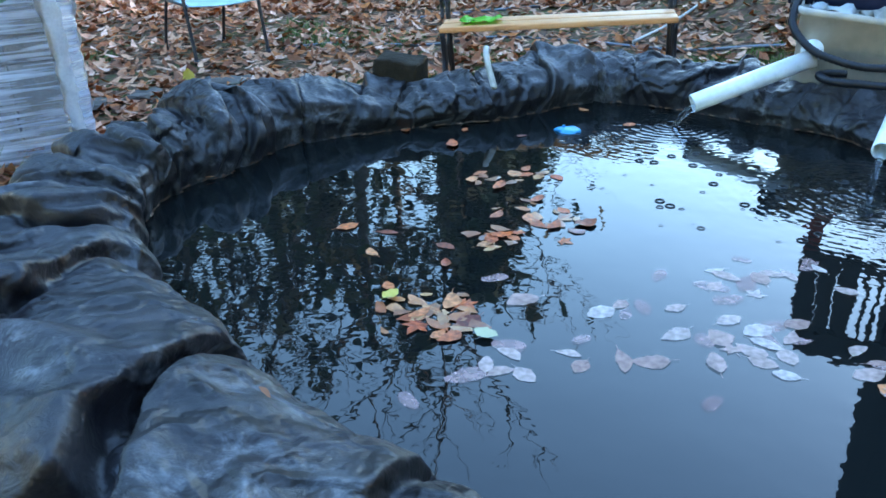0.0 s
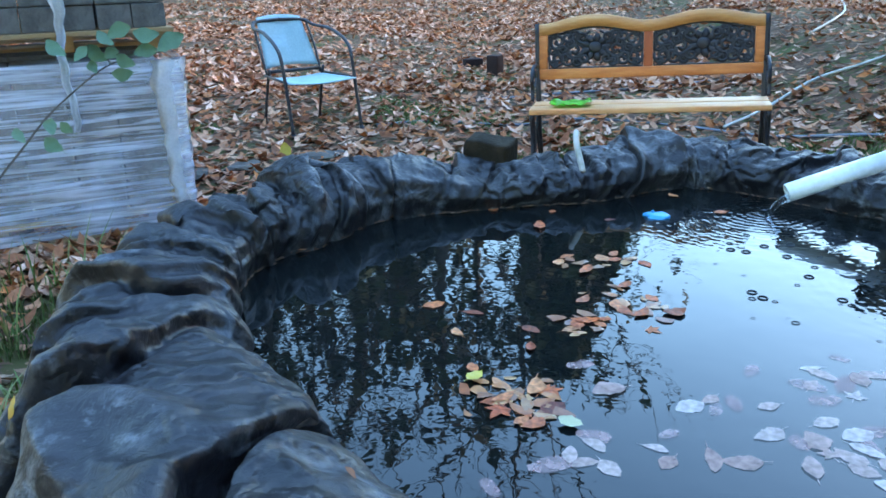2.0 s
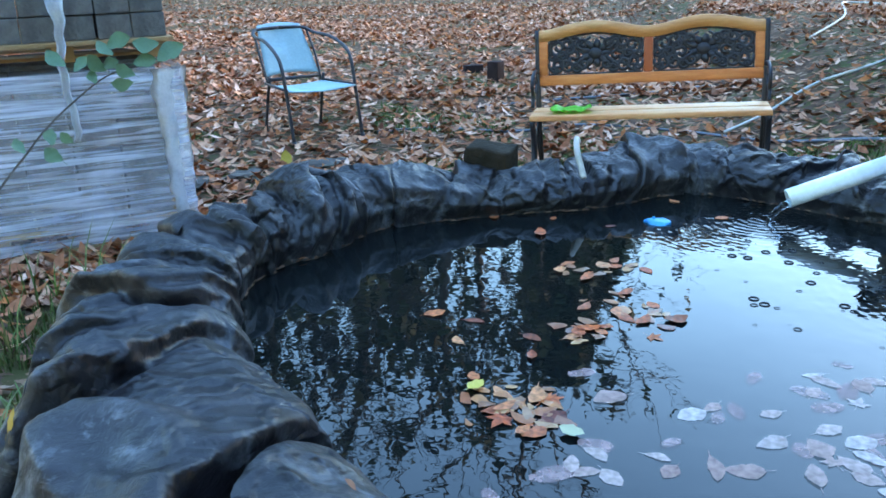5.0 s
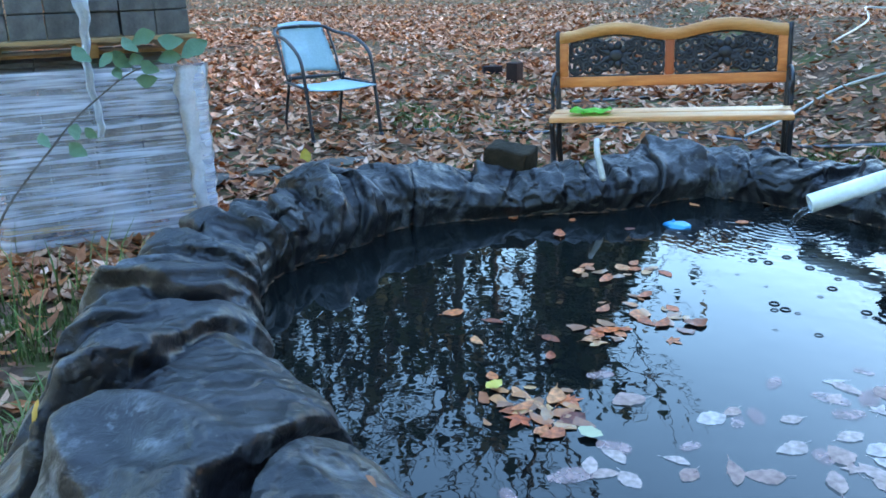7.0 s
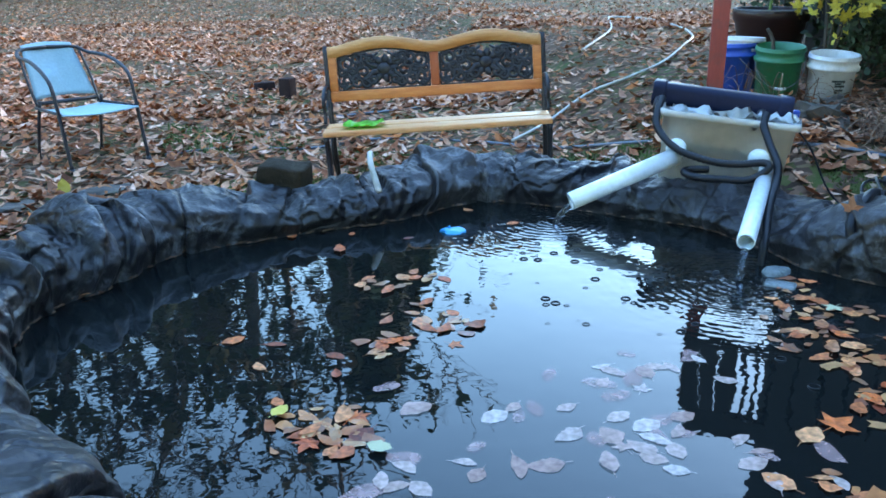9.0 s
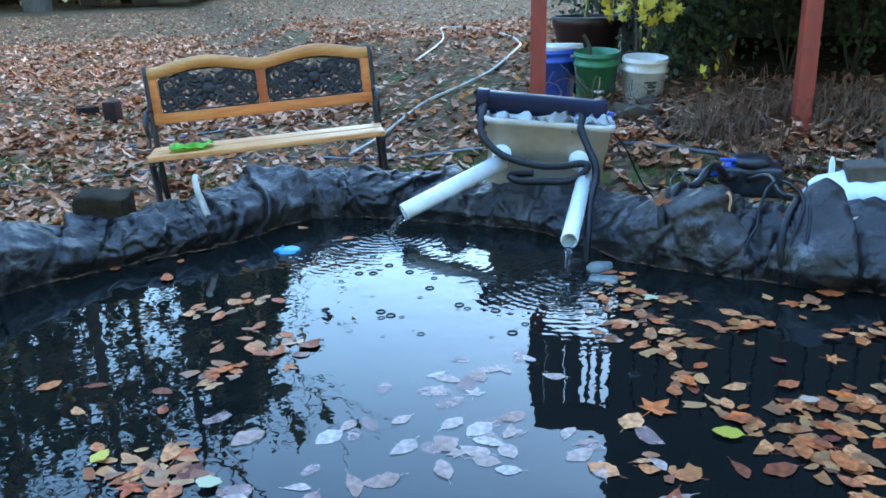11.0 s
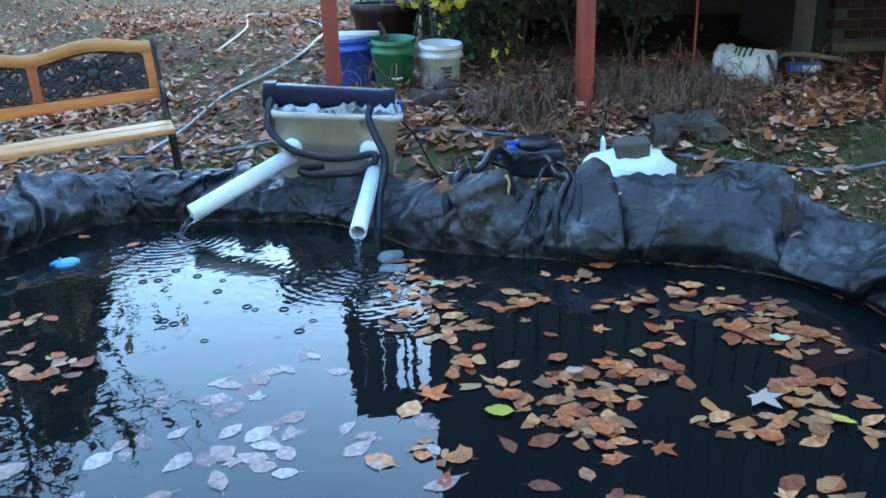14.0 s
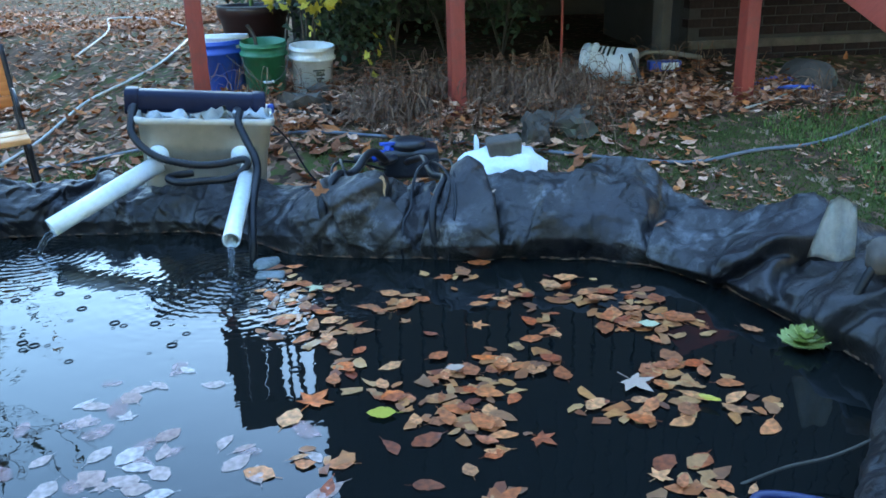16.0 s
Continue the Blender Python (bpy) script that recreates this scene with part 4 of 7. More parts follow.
# house: upper wall over the deck, open cellar below coloured dark for its shade, brick wall farther along
corner = along(0.41, 2.6)
house = thing("house", pose(corner.x, corner.y, 0.3, 0, 0, TURN), "dark house wall with brick base behind the deck", "house", kind="structure")
part("upper_wall", box(14, 0.2, 5.2, (7, 0.1, 1.75), 0.003), SIDING, house, smooth=False)
part("end_wall", box(0.2, 8, 5.2, (0.1, 4.2, 1.75), 0.003), SIDING, house, smooth=False)
first = part("siding_board", box(0.17, 0.022, 5.1, (0, 0, 0), 0.004), SIDING, house, smooth=False, m=pose(0.1, -0.012, 1.78))
for k in range(1, 60):
    ob = new("siding_board", first.data)
    ob.parent, ob.matrix_basis = house, pose(0.1 + 0.2 * k, -0.012, 1.78)
part("cellar_back_wall", box(14, 0.2, 2.2, (7, 3.0, -0.4), 0.003), UNLIT_WALL, house, smooth=False)
part("cellar_end_wall", box(0.2, 3.0, 2.2, (0.1, 1.5, -0.4), 0.003), UNLIT_WALL, house, smooth=False)
part("cellar_ceiling", box(14, 3.2, 0.06, (7, 1.4, 1.68), 0.003), UNLIT_WALL, house, smooth=False)

wall_at = along(SPAN + 0.02, 0.92)
brick_wall = thing("wall_brick", pose(wall_at.x, wall_at.y, 0.2, 0, 0, TURN), "dark red brick house wall with pale mortar joints", "wall", kind="structure")
part("mortar_bed", box(3.4, 0.18, 1.62, (1.7, 0.12, 0.06), 0.0), MORTAR, brick_wall, smooth=False)
part("footing", box(3.4, 0.24, 0.06, (1.7, 0.13, 0.32), 0.008), STONE, brick_wall, "grey concrete ledge")
part("return_wall", box(0.18, 1.8, 1.62, (0.09, 1.1, 0.06), 0.0), UNLIT_WALL, brick_wall, smooth=False)
t = thing("timber_prop", pose(*along(SPAN - 0.2, 0.9), 0.3), "grey-green timber prop under the house", "post")
part("shaft", box(0.1, 0.09, 1.62, (0, 0, -0.05), 0.006), SIDING, t)

# stair stringer coming down from the deck
a, b = Vector((4.55, 2.6, 1.26)), Vector((5.05, 1.42, 0.32))
d = b - a
stair = thing("stair_stringer", Matrix.Translation(a) @ d.to_track_quat("X", "Z").to_matrix().to_4x4(), "red painted sloping stair stringer board", "stair", kind="structure")
part("board", box(d.length + 0.5, 0.04, 0.2, (d.length / 2 - 0.25, 0, -0.02), 0.004), RED_PAINT, stair)

# ---- filter tub with its pipes and hoses ----
tub = thing("filter_tub", pose(1.645, 3.45, 0.275, 0, 5, -24), "beige plastic tub used as a pond filter", "filter")


def rounded_ring(w, d, r, n=6):
    pts = []
    for cx, cy, a0 in ((w / 2 - r, d / 2 - r, 0), (-w / 2 + r, d / 2 - r, 90), (-w / 2 + r, -d / 2 + r, 180), (w / 2 - r, -d / 2 + r, 270)):
        for i in range(n + 1):
            a = radians(a0 + 90 * i / n)
            pts.append((cx + r * math.cos(a), cy + r * math.sin(a)))
    return pts


def loft(rings, cap0=True, cap1=True):
    bm = bmesh.new()
    vs = [[bm.verts.new(p) for p in r] for r in rings]
    for a, b in zip(vs, vs[1:]):
        for j in range(len(a)):
            k = (j + 1) % len(a)
            bm.faces.new((a[j], a[k], b[k], b[j]))
    if cap0:
        bm.faces.new(vs[0][::-1])
    if cap1:
        bm.faces.new(vs[-1])
    return bm


H = 0.36
rings = []
for w, d, z in ((0.47, 0.34, 0), (0.49, 0.36, 0.02), (0.51, 0.38, 0.23), (0.52, 0.39, 0.232), (0.53, 0.4, 0.33), (0.56, 0.43, 0.332), (0.565, 0.435, 0.345), (0.56, 0.43, H), (0.53, 0.4, H), (0.515, 0.385, 0.3), (0.43, 0.3, 0.03)):
    rings.append([(x, y, z) for x, y in rounded_ring(w, d, 0.05)])
part("body", loft(rings), TOTE, tub)
# collars kept wide and white so that they carry the glare on them
for x in (-0.19, 0.14):
    part("pipe_socket", tube([(x, -0.17, 0.205), (x, -0.225, 0.205)], 0.042, 20), SOCKET, tub, "white pipe collar made wide and bright for its glare")
for k, (x, y, a) in enumerate(((-0.12, -0.02, 12), (0.05, 0.03, -20), (0.17, -0.05, 35), (-0.02, -0.11, 5), (0.1, -0.12, 60), (-0.19, 0.08, 40), (-0.15, -0.125, -8), (0.18, -0.12, 14), (0.03, -0.13, 30))):
    bm = bmesh.new()
    n = 8
    g = [[bm.verts.new(((i / n - 0.5) * 0.17, (j / n - 0.5) * 0.13, 0.325 + 0.045 * noise.noise(Vector((i * 0.5 + k * 9, j * 0.5, 2)))) ) for j in range(n + 1)] for i in range(n + 1)]
    for i in range(n):
        for j in range(n):
            bm.faces.new((g[i][j], g[i + 1][j], g[i + 1][j + 1], g[i][j + 1]))
    bmesh.ops.solidify(bm, geom=bm.faces[:], thickness=0.015)
    part("filter_pad", bm, WHITE_PLASTIC if k % 4 else TOTE, tub, "crumpled white filter padding", m=pose(x, y, 0.012 * k / 5 + (0.02 if k > 5 else 0), 0, 0, a))
part("lip_clip", box(0.03, 0.04, 0.04, (0.28, 0.1, 0.335), 0.008), BLUE_PLASTIC, tub, "blue clip on the lip")

uv = thing("filter_lamp_case", pose(1.65, 3.485, 0.612, 0, 6, -24.4), "long dark blue-black plastic case lying across the tub", "filter")
CASE = mat("blue_black_plastic", [(0.005, 0.008, 0.024), (0.01, 0.014, 0.04)], scale=5, rough=0.45)
CASE.node_tree.nodes["Principled BSDF"].inputs["Specular IOR Level"].default_value = 0.16
rings = []
for x in (-0.285, -0.275, -0.24, 0.24, 0.275, 0.285):
    k = 0.9 if abs(x) > 0.28 else 1
    rings.append([(x, px * k, 0.052 + pz * k) for px, pz in rounded_ring(0.11, 0.1, 0.03)])
part("case", loft(rings), CASE, uv)
for x in (-0.262, 0.262):
    part("end_cap", loft([[(x + o, px * s, 0.052 + pz * s) for px, pz in rounded_ring(0.12, 0.112, 0.034)] for o, s in ((-0.028, 0.95), (-0.022, 1), (0.022, 1), (0.028, 0.95))]), CASE, uv)
for x in (-0.255, 0.17):
    part("port", tube([(x, -0.05, 0.03), (x, -0.085, 0.02), (x, -0.1, -0.01)], 0.021, 12), BLACK_PLASTIC, uv)
part("foot", box(0.05, 0.1, 0.06, (-0.25, 0, -0.035), 0.006), BLACK_PLASTIC, uv)
part("foot", box(0.05, 0.1, 0.03, (0.25, 0, -0.015), 0.006), BLACK_PLASTIC, uv)


def pvc(a, b, r, label, sag=0.0):
    """A hollow pipe from a to b with a stream of water falling from its mouth."""
    a, b = Vector(a), Vector(b)
    d = (b - a).normalized()
    t = thing("drain_pipe", Matrix.Translation(a), label, "pipe", "drain pipes of the filter")
    L = (b - a).length
    q = d.to_track_quat("Z", "Y").to_matrix().to_4x4()
    bm = lathe([(r * 0.84, 0.02), (r, 0.0), (r, L - 0.003), (r * 0.97, L), (r * 0.86, L), (r * 0.84, L - 0.006), (r * 0.84, L - 0.2), (0, L - 0.2)], 28)
    part("pipe", bm, PVC, t, m=q)
    # stream
    tip = (b - a) - Vector((0, 0, r * 0.62)) + d * 0.0
    hd = Vector((d.x, d.y, 0))
    drop = b.z - r * 0.62 - WATER_Z
    pts, n = [], 9
    for i in range(n + 1):
        s = i / n
        pts.append(tip + hd * 0.07 * s - Vector((0, 0, drop * s ** 1.7)))
    part("water_stream", tube([tip - d * 0.1 - Vector((0, 0, 0.0))] + pts, lambda s: r * (0.42 - 0.12 * s) + 0.0025 * math.sin(s * 23), 12), STREAM, t, "thin stream of falling water")
    return t


pvc((1.375, 3.24, 0.487), (0.929, 3.225, 0.318), 0.036, "white plastic drain pipe slanting from the tub to the pond")
pvc((1.69, 3.09, 0.458), (1.351, 2.561, 0.338), 0.031, "white plastic drain pipe pouring water into the pond")

HOSE = mat("black_corrugated_hose", [(0.007, 0.008, 0.011), (0.015, 0.016, 0.02)], scale=10, rough=0.4, spec=0.25)


def hose(name, pts, r, material, label, category, n=8, ring=None, seg=8):
    line = smooth_line(pts, n)
    ob = mesh_ob(name, tube(line, r, seg, ring=ring), material)
    return tagged(ob, label, category)


hose("corrugated_hose", [(1.379, 3.458, 0.69), (1.335, 3.39, 0.64), (1.317, 3.34, 0.596), (1.333, 3.275, 0.549), (1.377, 3.2, 0.51), (1.467, 3.1, 0.488), (1.547, 3.05, 0.487), (1.625, 3.0, 0.5),
                        (1.628, 2.98, 0.477), (1.565, 3.0, 0.436), (1.484, 3.05, 0.43), (1.403, 3.1, 0.428), (1.376, 3.16, 0.435), (1.408, 3.18, 0.44), (1.48, 3.17, 0.44)], 0.0165, HOSE, "black corrugated hose looped in front of the tub", "hose", 14, 0.003, 10)
hose("corrugated_hose", [(1.745, 3.25, 0.64), (1.702, 3.18, 0.61), (1.69, 3.1, 0.555), (1.675, 3.0, 0.5), (1.65, 2.94, 0.45), (1.565, 2.82, 0.38), (1.485, 2.68, 0.303), (1.46, 2.64, 0.2)], 0.0165, HOSE, "black corrugated hose hanging from tub to water", "hose", 22, 0.003, 10)

# ---- pump box beyond the rim ----
pump = thing("pump_box", pose(2.36, 2.98, 0.3, 0, 0, -34), "black pond pump box with blue valve", "pump")
part("body", box(0.25, 0.17, 0.13, (0.05, 0.02, 0), 0.025, seg=4), BLACK_PLASTIC, pump)
part("lid", lathe([(0, 0.165), (0.07, 0.165), (0.085, 0.155), (0.085, 0.125), (0, 0.125)], 24, m=pose(0.04, 0.02, 0)), BLACK_PLASTIC, pump)
bm = tube([(-0.12, -0.03, 0.1), (-0.02, -0.03, 0.115)], 0.024, 14)
tube([(-0.05, -0.03, 0.1), (-0.05, -0.03, 0.15)], 0.017, 12, bm=bm)
box(0.07, 0.02, 0.014, (-0.05, -0.03, 0.15), 0.004, bm=bm)
part("valve", bm, BLUE_PLASTIC, pump, "bright blue plastic valve")
part("inlet", tube([(-0.2, -0.03, 0.09), (-0.1, -0.03, 0.1)], 0.021, 12), BLACK_PLASTIC, pump)
part("outlet", tube(smooth_line([(-0.02, -0.05, 0.1), (-0.04, -0.1, 0.1), (-0.08, -0.14, 0.1)], 4), 0.018, 10), BLACK_PLASTIC, pump)


def draped(name, pts, free, r, label, category, n=8):
    """A hose that runs free for some points and then lies on the liner."""
    line = smooth_line(pts, n)
    for i in range(free * n, len(line)):
        hit_, p_, n_, _ = liner.closest_point_on_mesh(line[i])
        n_ = n_ if n_.z > -0.2 else -n_
        k = min((i - free * n) / n, 1)
        line[i] = line[i].lerp(p_ + n_ * r * 0.9, k)
    for _ in range(7):
        line[1:-1] = [(a + b * 2 + c) / 4 for a, b, c in zip(line, line[1:], line[2:])]
    return tagged(mesh_ob(name, tube(line, r, 8), HOSE), label, category)


draped("pump_hose", [(2.23, 2.9, 0.41), (2.08, 2.78, 0.5), (1.93, 2.68, 0.5), (1.8, 2.59, 0.46), (1.7, 2.5, 0.38), (1.645, 2.48, 0.28), (1.62, 2.47, 0.18)], 1, 0.017, "black rubber pump hose over the liner into water", "hose")
draped("pump_hose", [(2.3, 2.84, 0.4), (2.22, 2.6, 0.48), (2.1, 2.4, 0.5), (2.02, 2.28, 0.46), (1.95, 2.2, 0.36), (1.92, 2.16, 0.24), (1.9, 2.14, 0.16)], 1, 0.014, "thin black hose hanging over the liner", "hose")
for pts in ([(2.2, 2.86, 0.38), (1.95, 2.84, 0.48), (1.84, 2.74, 0.475), (1.7, 2.66, 0.42), (1.62, 2.62, 0.33), (1.58, 2.6, 0.2)],
            [(2.3, 2.7, 0.42), (2.12, 2.4, 0.51), (2.08, 2.26, 0.48), (2.0, 2.2, 0.42), (1.94, 2.16, 0.34), (1.9, 2.15, 0.2)],
            [(2.3, 2.6, 0.45), (2.2, 2.4, 0.5), (2.1, 2.26, 0.47), (2.03, 2.17, 0.4), (1.97, 2.13, 0.3), (1.93, 2.12, 0.2)],
            [(2.25, 2.55, 0.47), (2.05, 2.42, 0.5), (1.98, 2.34, 0.44), (1.9, 2.28, 0.36), (1.84, 2.25, 0.26), (1.82, 2.23, 0.18)],
            [(1.9, 2.72, 0.5), (1.8, 2.5, 0.46), (1.78, 2.44, 0.38), (1.74, 2.4, 0.28), (1.72, 2.38, 0.18)]):
    draped("cable", pts, 1, 0.0055, "thin black electric cable lying over the liner", "cable", 6)
hose("cable", [(1.83, 3.17, 0.6), (1.93, 3.2, 0.5), (2.02, 3.17, 0.32), (2.12, 3.05, 0.2)], 0.0045, HOSE, "thin black electric cable hanging behind the tub", "cable", 6, None, 6)

# ---- white sack with a stone on it ----
sack = bmesh.new()
bmesh.ops.create_icosphere(sack, subdivisions=4, radius=1)
for v in sack.verts:
    q = v.co.copy()
    k = 1 + 0.08 * noise.noise(q * 2.2) + 0.05 * noise.noise(q * 7)
    v.co = Vector((q.x * 0.225 * k, q.y * 0.15 * k, (max(q.z, -0.45) + 0.45) * 0.115 * k))
    dent = math.exp(-((v.co.x + 0.0) / 0.08) ** 2)
    if v.co.z > 0.07:
        v.co.z -= 0.02 * dent
ob = tagged(mesh_ob("plastic_sack", sack, BAG), "white plastic sack weighed down by a stone", "sack")
ob.matrix_basis = pose(2.56, 2.52, 0.315, 0, 0, -38) @ Matrix.Diagonal((0.86, 0.95, 1.05, 1))
bm = bmesh.new()
add(bm, lump((0.012, 0.02, 0.05), 3, 0.3, 2))
part("tied_corner", bm, BAG, ob, m=pose(-0.12, 0.02, 0.12))
ob = mesh_ob("stone_block", box(0.14, 0.11, 0.085, (0, 0, 0), 0.014, seg=3), STONE)
for v in ob.data.vertices:
    v.co += Vector((noise.noise(v.co * 20), noise.noise(v.co * 20 + Vector((5, 0, 0))), 0.5 * noise.noise(v.co * 17))) * 0.008
tagged(ob, "brown-grey stone lying on the white sack", "stone").matrix_basis = pose(2.56, 2.5, 0.435, 3, -4, -34)

# ---- stacked pallets of concrete blocks ----
PA, PB = Vector((-2.358, 3.122)), Vector((-1.62, 3.6))
PU = (PB - PA).normalized()
PW = (PB - PA).length
pallet_m = pose(PA.x, PA.y, 0.0, 0, 0, math.degrees(math.atan2(PU.y, PU.x)))


def pallet(name, z, m, label):
    t = thing(name, m @ pose(0, 0, z), label, "pallet", "stacked pallets")
    for k in range(3):
        part("bearer", box(0.09, 0.86, 0.075, (0.05 + k * (PW - 0.1) / 2, 0.53, 0.018), 0.004), PALLET_WOOD, t, smooth=False)
    for k in range(6):
        part("deck_board", box(PW + 0.02, 0.11, 0.018, (PW / 2, 0.05 + 0.17 * k, 0.094), 0.003), PALLET_WOOD, t, smooth=False)
    for k in range(3) if z < 0.1 else (1, 2):
        part("bottom_board", box(PW, 0.1, 0.017, (PW / 2, 0.05 + 0.42 * k, 0.0), 0.003), PALLET_WOOD, t, smooth=False)
    return t


def block_stack(name, z, m, nx_, nz_, bw, bh, label, depth=0.9):
    t = thing(name, m @ pose(0, 0, z), label, "blocks", "stacks of blocks")
    base = box(bw - 0.006, 0.19, bh - 0.004, (0, 0, 0), 0.006)
    first = None
    r = random.Random(3)
    for k in range(nz_):
        for i in range(nx_):
            for j in range(3):
                if j and k < nz_ - 1 and i < nx_ - 1:
                    continue
                mm = pose(bw * (i + 0.5) + r.uniform(-0.003, 0.003), 0.1 + j * 0.36 + r.uniform(-0.006, 0.006), k * bh, 0, 0, r.uniform(-1, 1))
                if first is None:
                    first = part("block", base, CONCRETE, t, m=mm, smooth=False)
                else:
                    ob = new("block", first.data)
                    ob.parent, ob.matrix_basis = t, mm
    return t


pallet("pallet", 0.0, pallet_m, "raw wooden pallet under wrapped concrete blocks")
stack_low = block_stack("block_stack", 0.115, pallet_m @ pose(0.02, 0.02, 0), 4, 6, 0.195, 0.112, "grey concrete blocks stacked on a pallet")
pallet("pallet", 0.795, pallet_m @ pose(0.0, 0.02, 0, 0, 0, 0.6), "raw wooden pallet carrying loose concrete blocks")
stack_high = block_stack("block_stack", 0.908, pallet_m @ pose(0.0, 0.04, 0, 0, 0, 0.6), 6, 4, 0.145, 0.105, "dark grey concrete blocks on the upper pallet")


def wrap(z0, z1, name, label):
    bm = bmesh.new()
    ring0 = rounded_ring(PW + 0.05, 0.98, 0.05, 8)
    # more points along the long sides
    dense = []
    for a, b in zip(ring0, ring0[1:] + ring0[:1]):
        n = max(1, int(math.dist(a, b) / 0.03))
        dense += [(a[0] + (b[0] - a[0]) * i / n, a[1] + (b[1] - a[1]) * i / n) for i in range(n)]
    rows = []
    nz = 40
    for k in range(nz + 1):
        z = z0 + (z1 - z0) * k / nz
        row = []
        for x, y in dense:
            q = Vector((x * 1.6, y * 1.6, z * 16 + 0.8 * x))
            c = 0.010 * noise.noise(q) + 0.005 * noise.noise(q * 2.3 + Vector((9, 0, 0)))
            corner = math.exp(-((abs(x) - PW / 2) / 0.06) ** 2)
            c += corner * 0.02 * abs(noise.noise(Vector((x * 9, y * 9, z * 7))))
            l = math.hypot(x, y)
            row.append(bm.verts.new((PW / 2 + x * (1 + c / l), 0.47 + y * (1 + c / l), z)))
        rows.append(row)
    for a, b in zip(rows, rows[1:]):
        for j in range(len(a)):
            k = (j + 1) % len(a)
            bm.faces.new((a[j], a[k], b[k], b[j]))
    ob = tagged(mesh_ob(name, bm, FILM), label, "plastic film")
    ob.matrix_basis = pallet_m
    return ob


film = wrap(0.03, 0.785, "stretch_film", "clear crinkled stretch film wrapped round the blocks")
# thick gathered film along the corner, its highlights painted as near-white colour
bm = bmesh.new()
rows = []
for k in range(41):
    z = 0.06 + 0.72 * k / 40
    rows.append([bm.verts.new((PW + 0.0 + (0.1 + 0.09 * (z - 0.06)) * (j / 6 - 0.75) + 0.03 * noise.noise(Vector((j * 0.7, z * 14, 3))), -0.045 + 0.09 * (j / 6) ** 2 - 0.02 * abs(noise.noise(Vector((j * 0.9, z * 10, 1)))), z)) for j in range(7)])
for a, b in zip(rows, rows[1:]):
    for j in range(6):
        bm.faces.new((a[j], a[j + 1], b[j + 1], b[j]))
bmesh.ops.solidify(bm, geom=bm.faces[:], thickness=0.002)
GATHER = mat("gathered_white_film", [(0.72, 0.76, 0.8), (0.93, 0.95, 0.97)], scale=9, rough=0.3, bump=0.6, bump_scale=30)
part("corner_fold", bm, GATHER, film, "gathered fold of film along the corner with highlights painted white")
# loose tail of film hanging over the front
pts = [(0.42, -0.03, 1.14), (0.435, -0.05, 1.02), (0.43, -0.04, 0.93), (0.42, -0.055, 0.82), (0.425, -0.045, 0.7), (0.44, -0.05, 0.58), (0.435, -0.045, 0.5)]
bm = bmesh.new()
line = smooth_line(pts, 6)
rows = []
for i, p in enumerate(line):
    wd = 0.075 - 0.035 * smoothstep(0, 0.3, i / len(line)) - 0.012 * (i / len(line))
    rows.append([bm.verts.new(p + Vector((wd * (j / 5 - 0.5) + 0.004 * math.sin(i), -0.012 * math.sin(j * 2.4 + i * 0.7), 0))) for j in range(6)])
for a, b in zip(rows, rows[1:]):
    for j in range(5):
        bm.faces.new((a[j], a[j + 1], b[j + 1], b[j]))
bmesh.ops.solidify(bm, geom=bm.faces[:], thickness=0.002)
part("loose_tail", bm, GATHER, film, "twisted loose tail of clear film hanging down")

# ---- buckets and pot by the deck ----
def bucket(m, material, label, h=0.37, rt=0.15, rb=0.128, handle=True):
    t = thing("bucket", m, label, "bucket", "buckets by the deck")
    prof = [(0, 0.0), (rb - 0.006, 0.0), (rb, 0.006), (rt - 0.014, h - 0.09), (rt + 0.004, h - 0.088), (rt + 0.006, h - 0.07), (rt - 0.006, h - 0.066), (rt - 0.004, h - 0.03), (rt + 0.003, h - 0.028), (rt + 0.003, h - 0.018), (rt - 0.002, h - 0.016),
            (rt, h - 0.004), (rt - 0.003, h), (rt - 0.008, h - 0.002), (rt - 0.022, h - 0.1), (rb - 0.007, 0.02), (0, 0.018)]
    part("body", lathe(prof, 36), material, t)
    if handle:
        pts = [(rt * math.cos(a), -0.02 - 0.14 * math.sin(a), h - 0.08 - 0.16 * math.sin(a)) for a in [math.pi * i / 14 for i in range(15)]]
        wire = part("handle", tube(pts, 0.003, 6), HOSE_GREY, t, "thin wire handle")
        part("grip", tube([pts[6], pts[7], pts[8]], 0.009, 8), WHITE_PLASTIC, wire, "white plastic hand grip")
    return t


def gz(x, y):
    return ground_z(x, y)


WB = bucket(pose(3.066, 4.98, 0.34, 5, 0, 0), WHITE_PLASTIC, "white plastic bucket standing in dry weeds", h=0.35, handle=False)
bm = bmesh.new()
for k, (w, z) in enumerate(((0.08, 0.2), (0.06, 0.17), (0.04, 0.185), (0.05, 0.145), (0.03, 0.13))):
    n = 6
    rr = 0.1445 - (0.28 - z) * 0.075 + 0.0015
    a0 = radians(-102) + (k % 2) * 0.08
    row = [[bm.verts.new((rr * math.cos(a0 + w / 0.14 * (i / n - 0.5)), rr * math.sin(a0 + w / 0.14 * (i / n - 0.5)), z + dz)) for i in range(n + 1)] for dz in (0, 0.012)]
    for i in range(n):
        bm.faces.new((row[0][i], row[0][i + 1], row[1][i + 1], row[1][i]))
part("printed_mark", bm, INK, WB, "small dark green printed mark")
GB = bucket(pose(2.8, 5.13, 0.37, 5, 0, -20), GREEN_PLASTIC, "green plastic bucket with a stick inside", h=0.36)
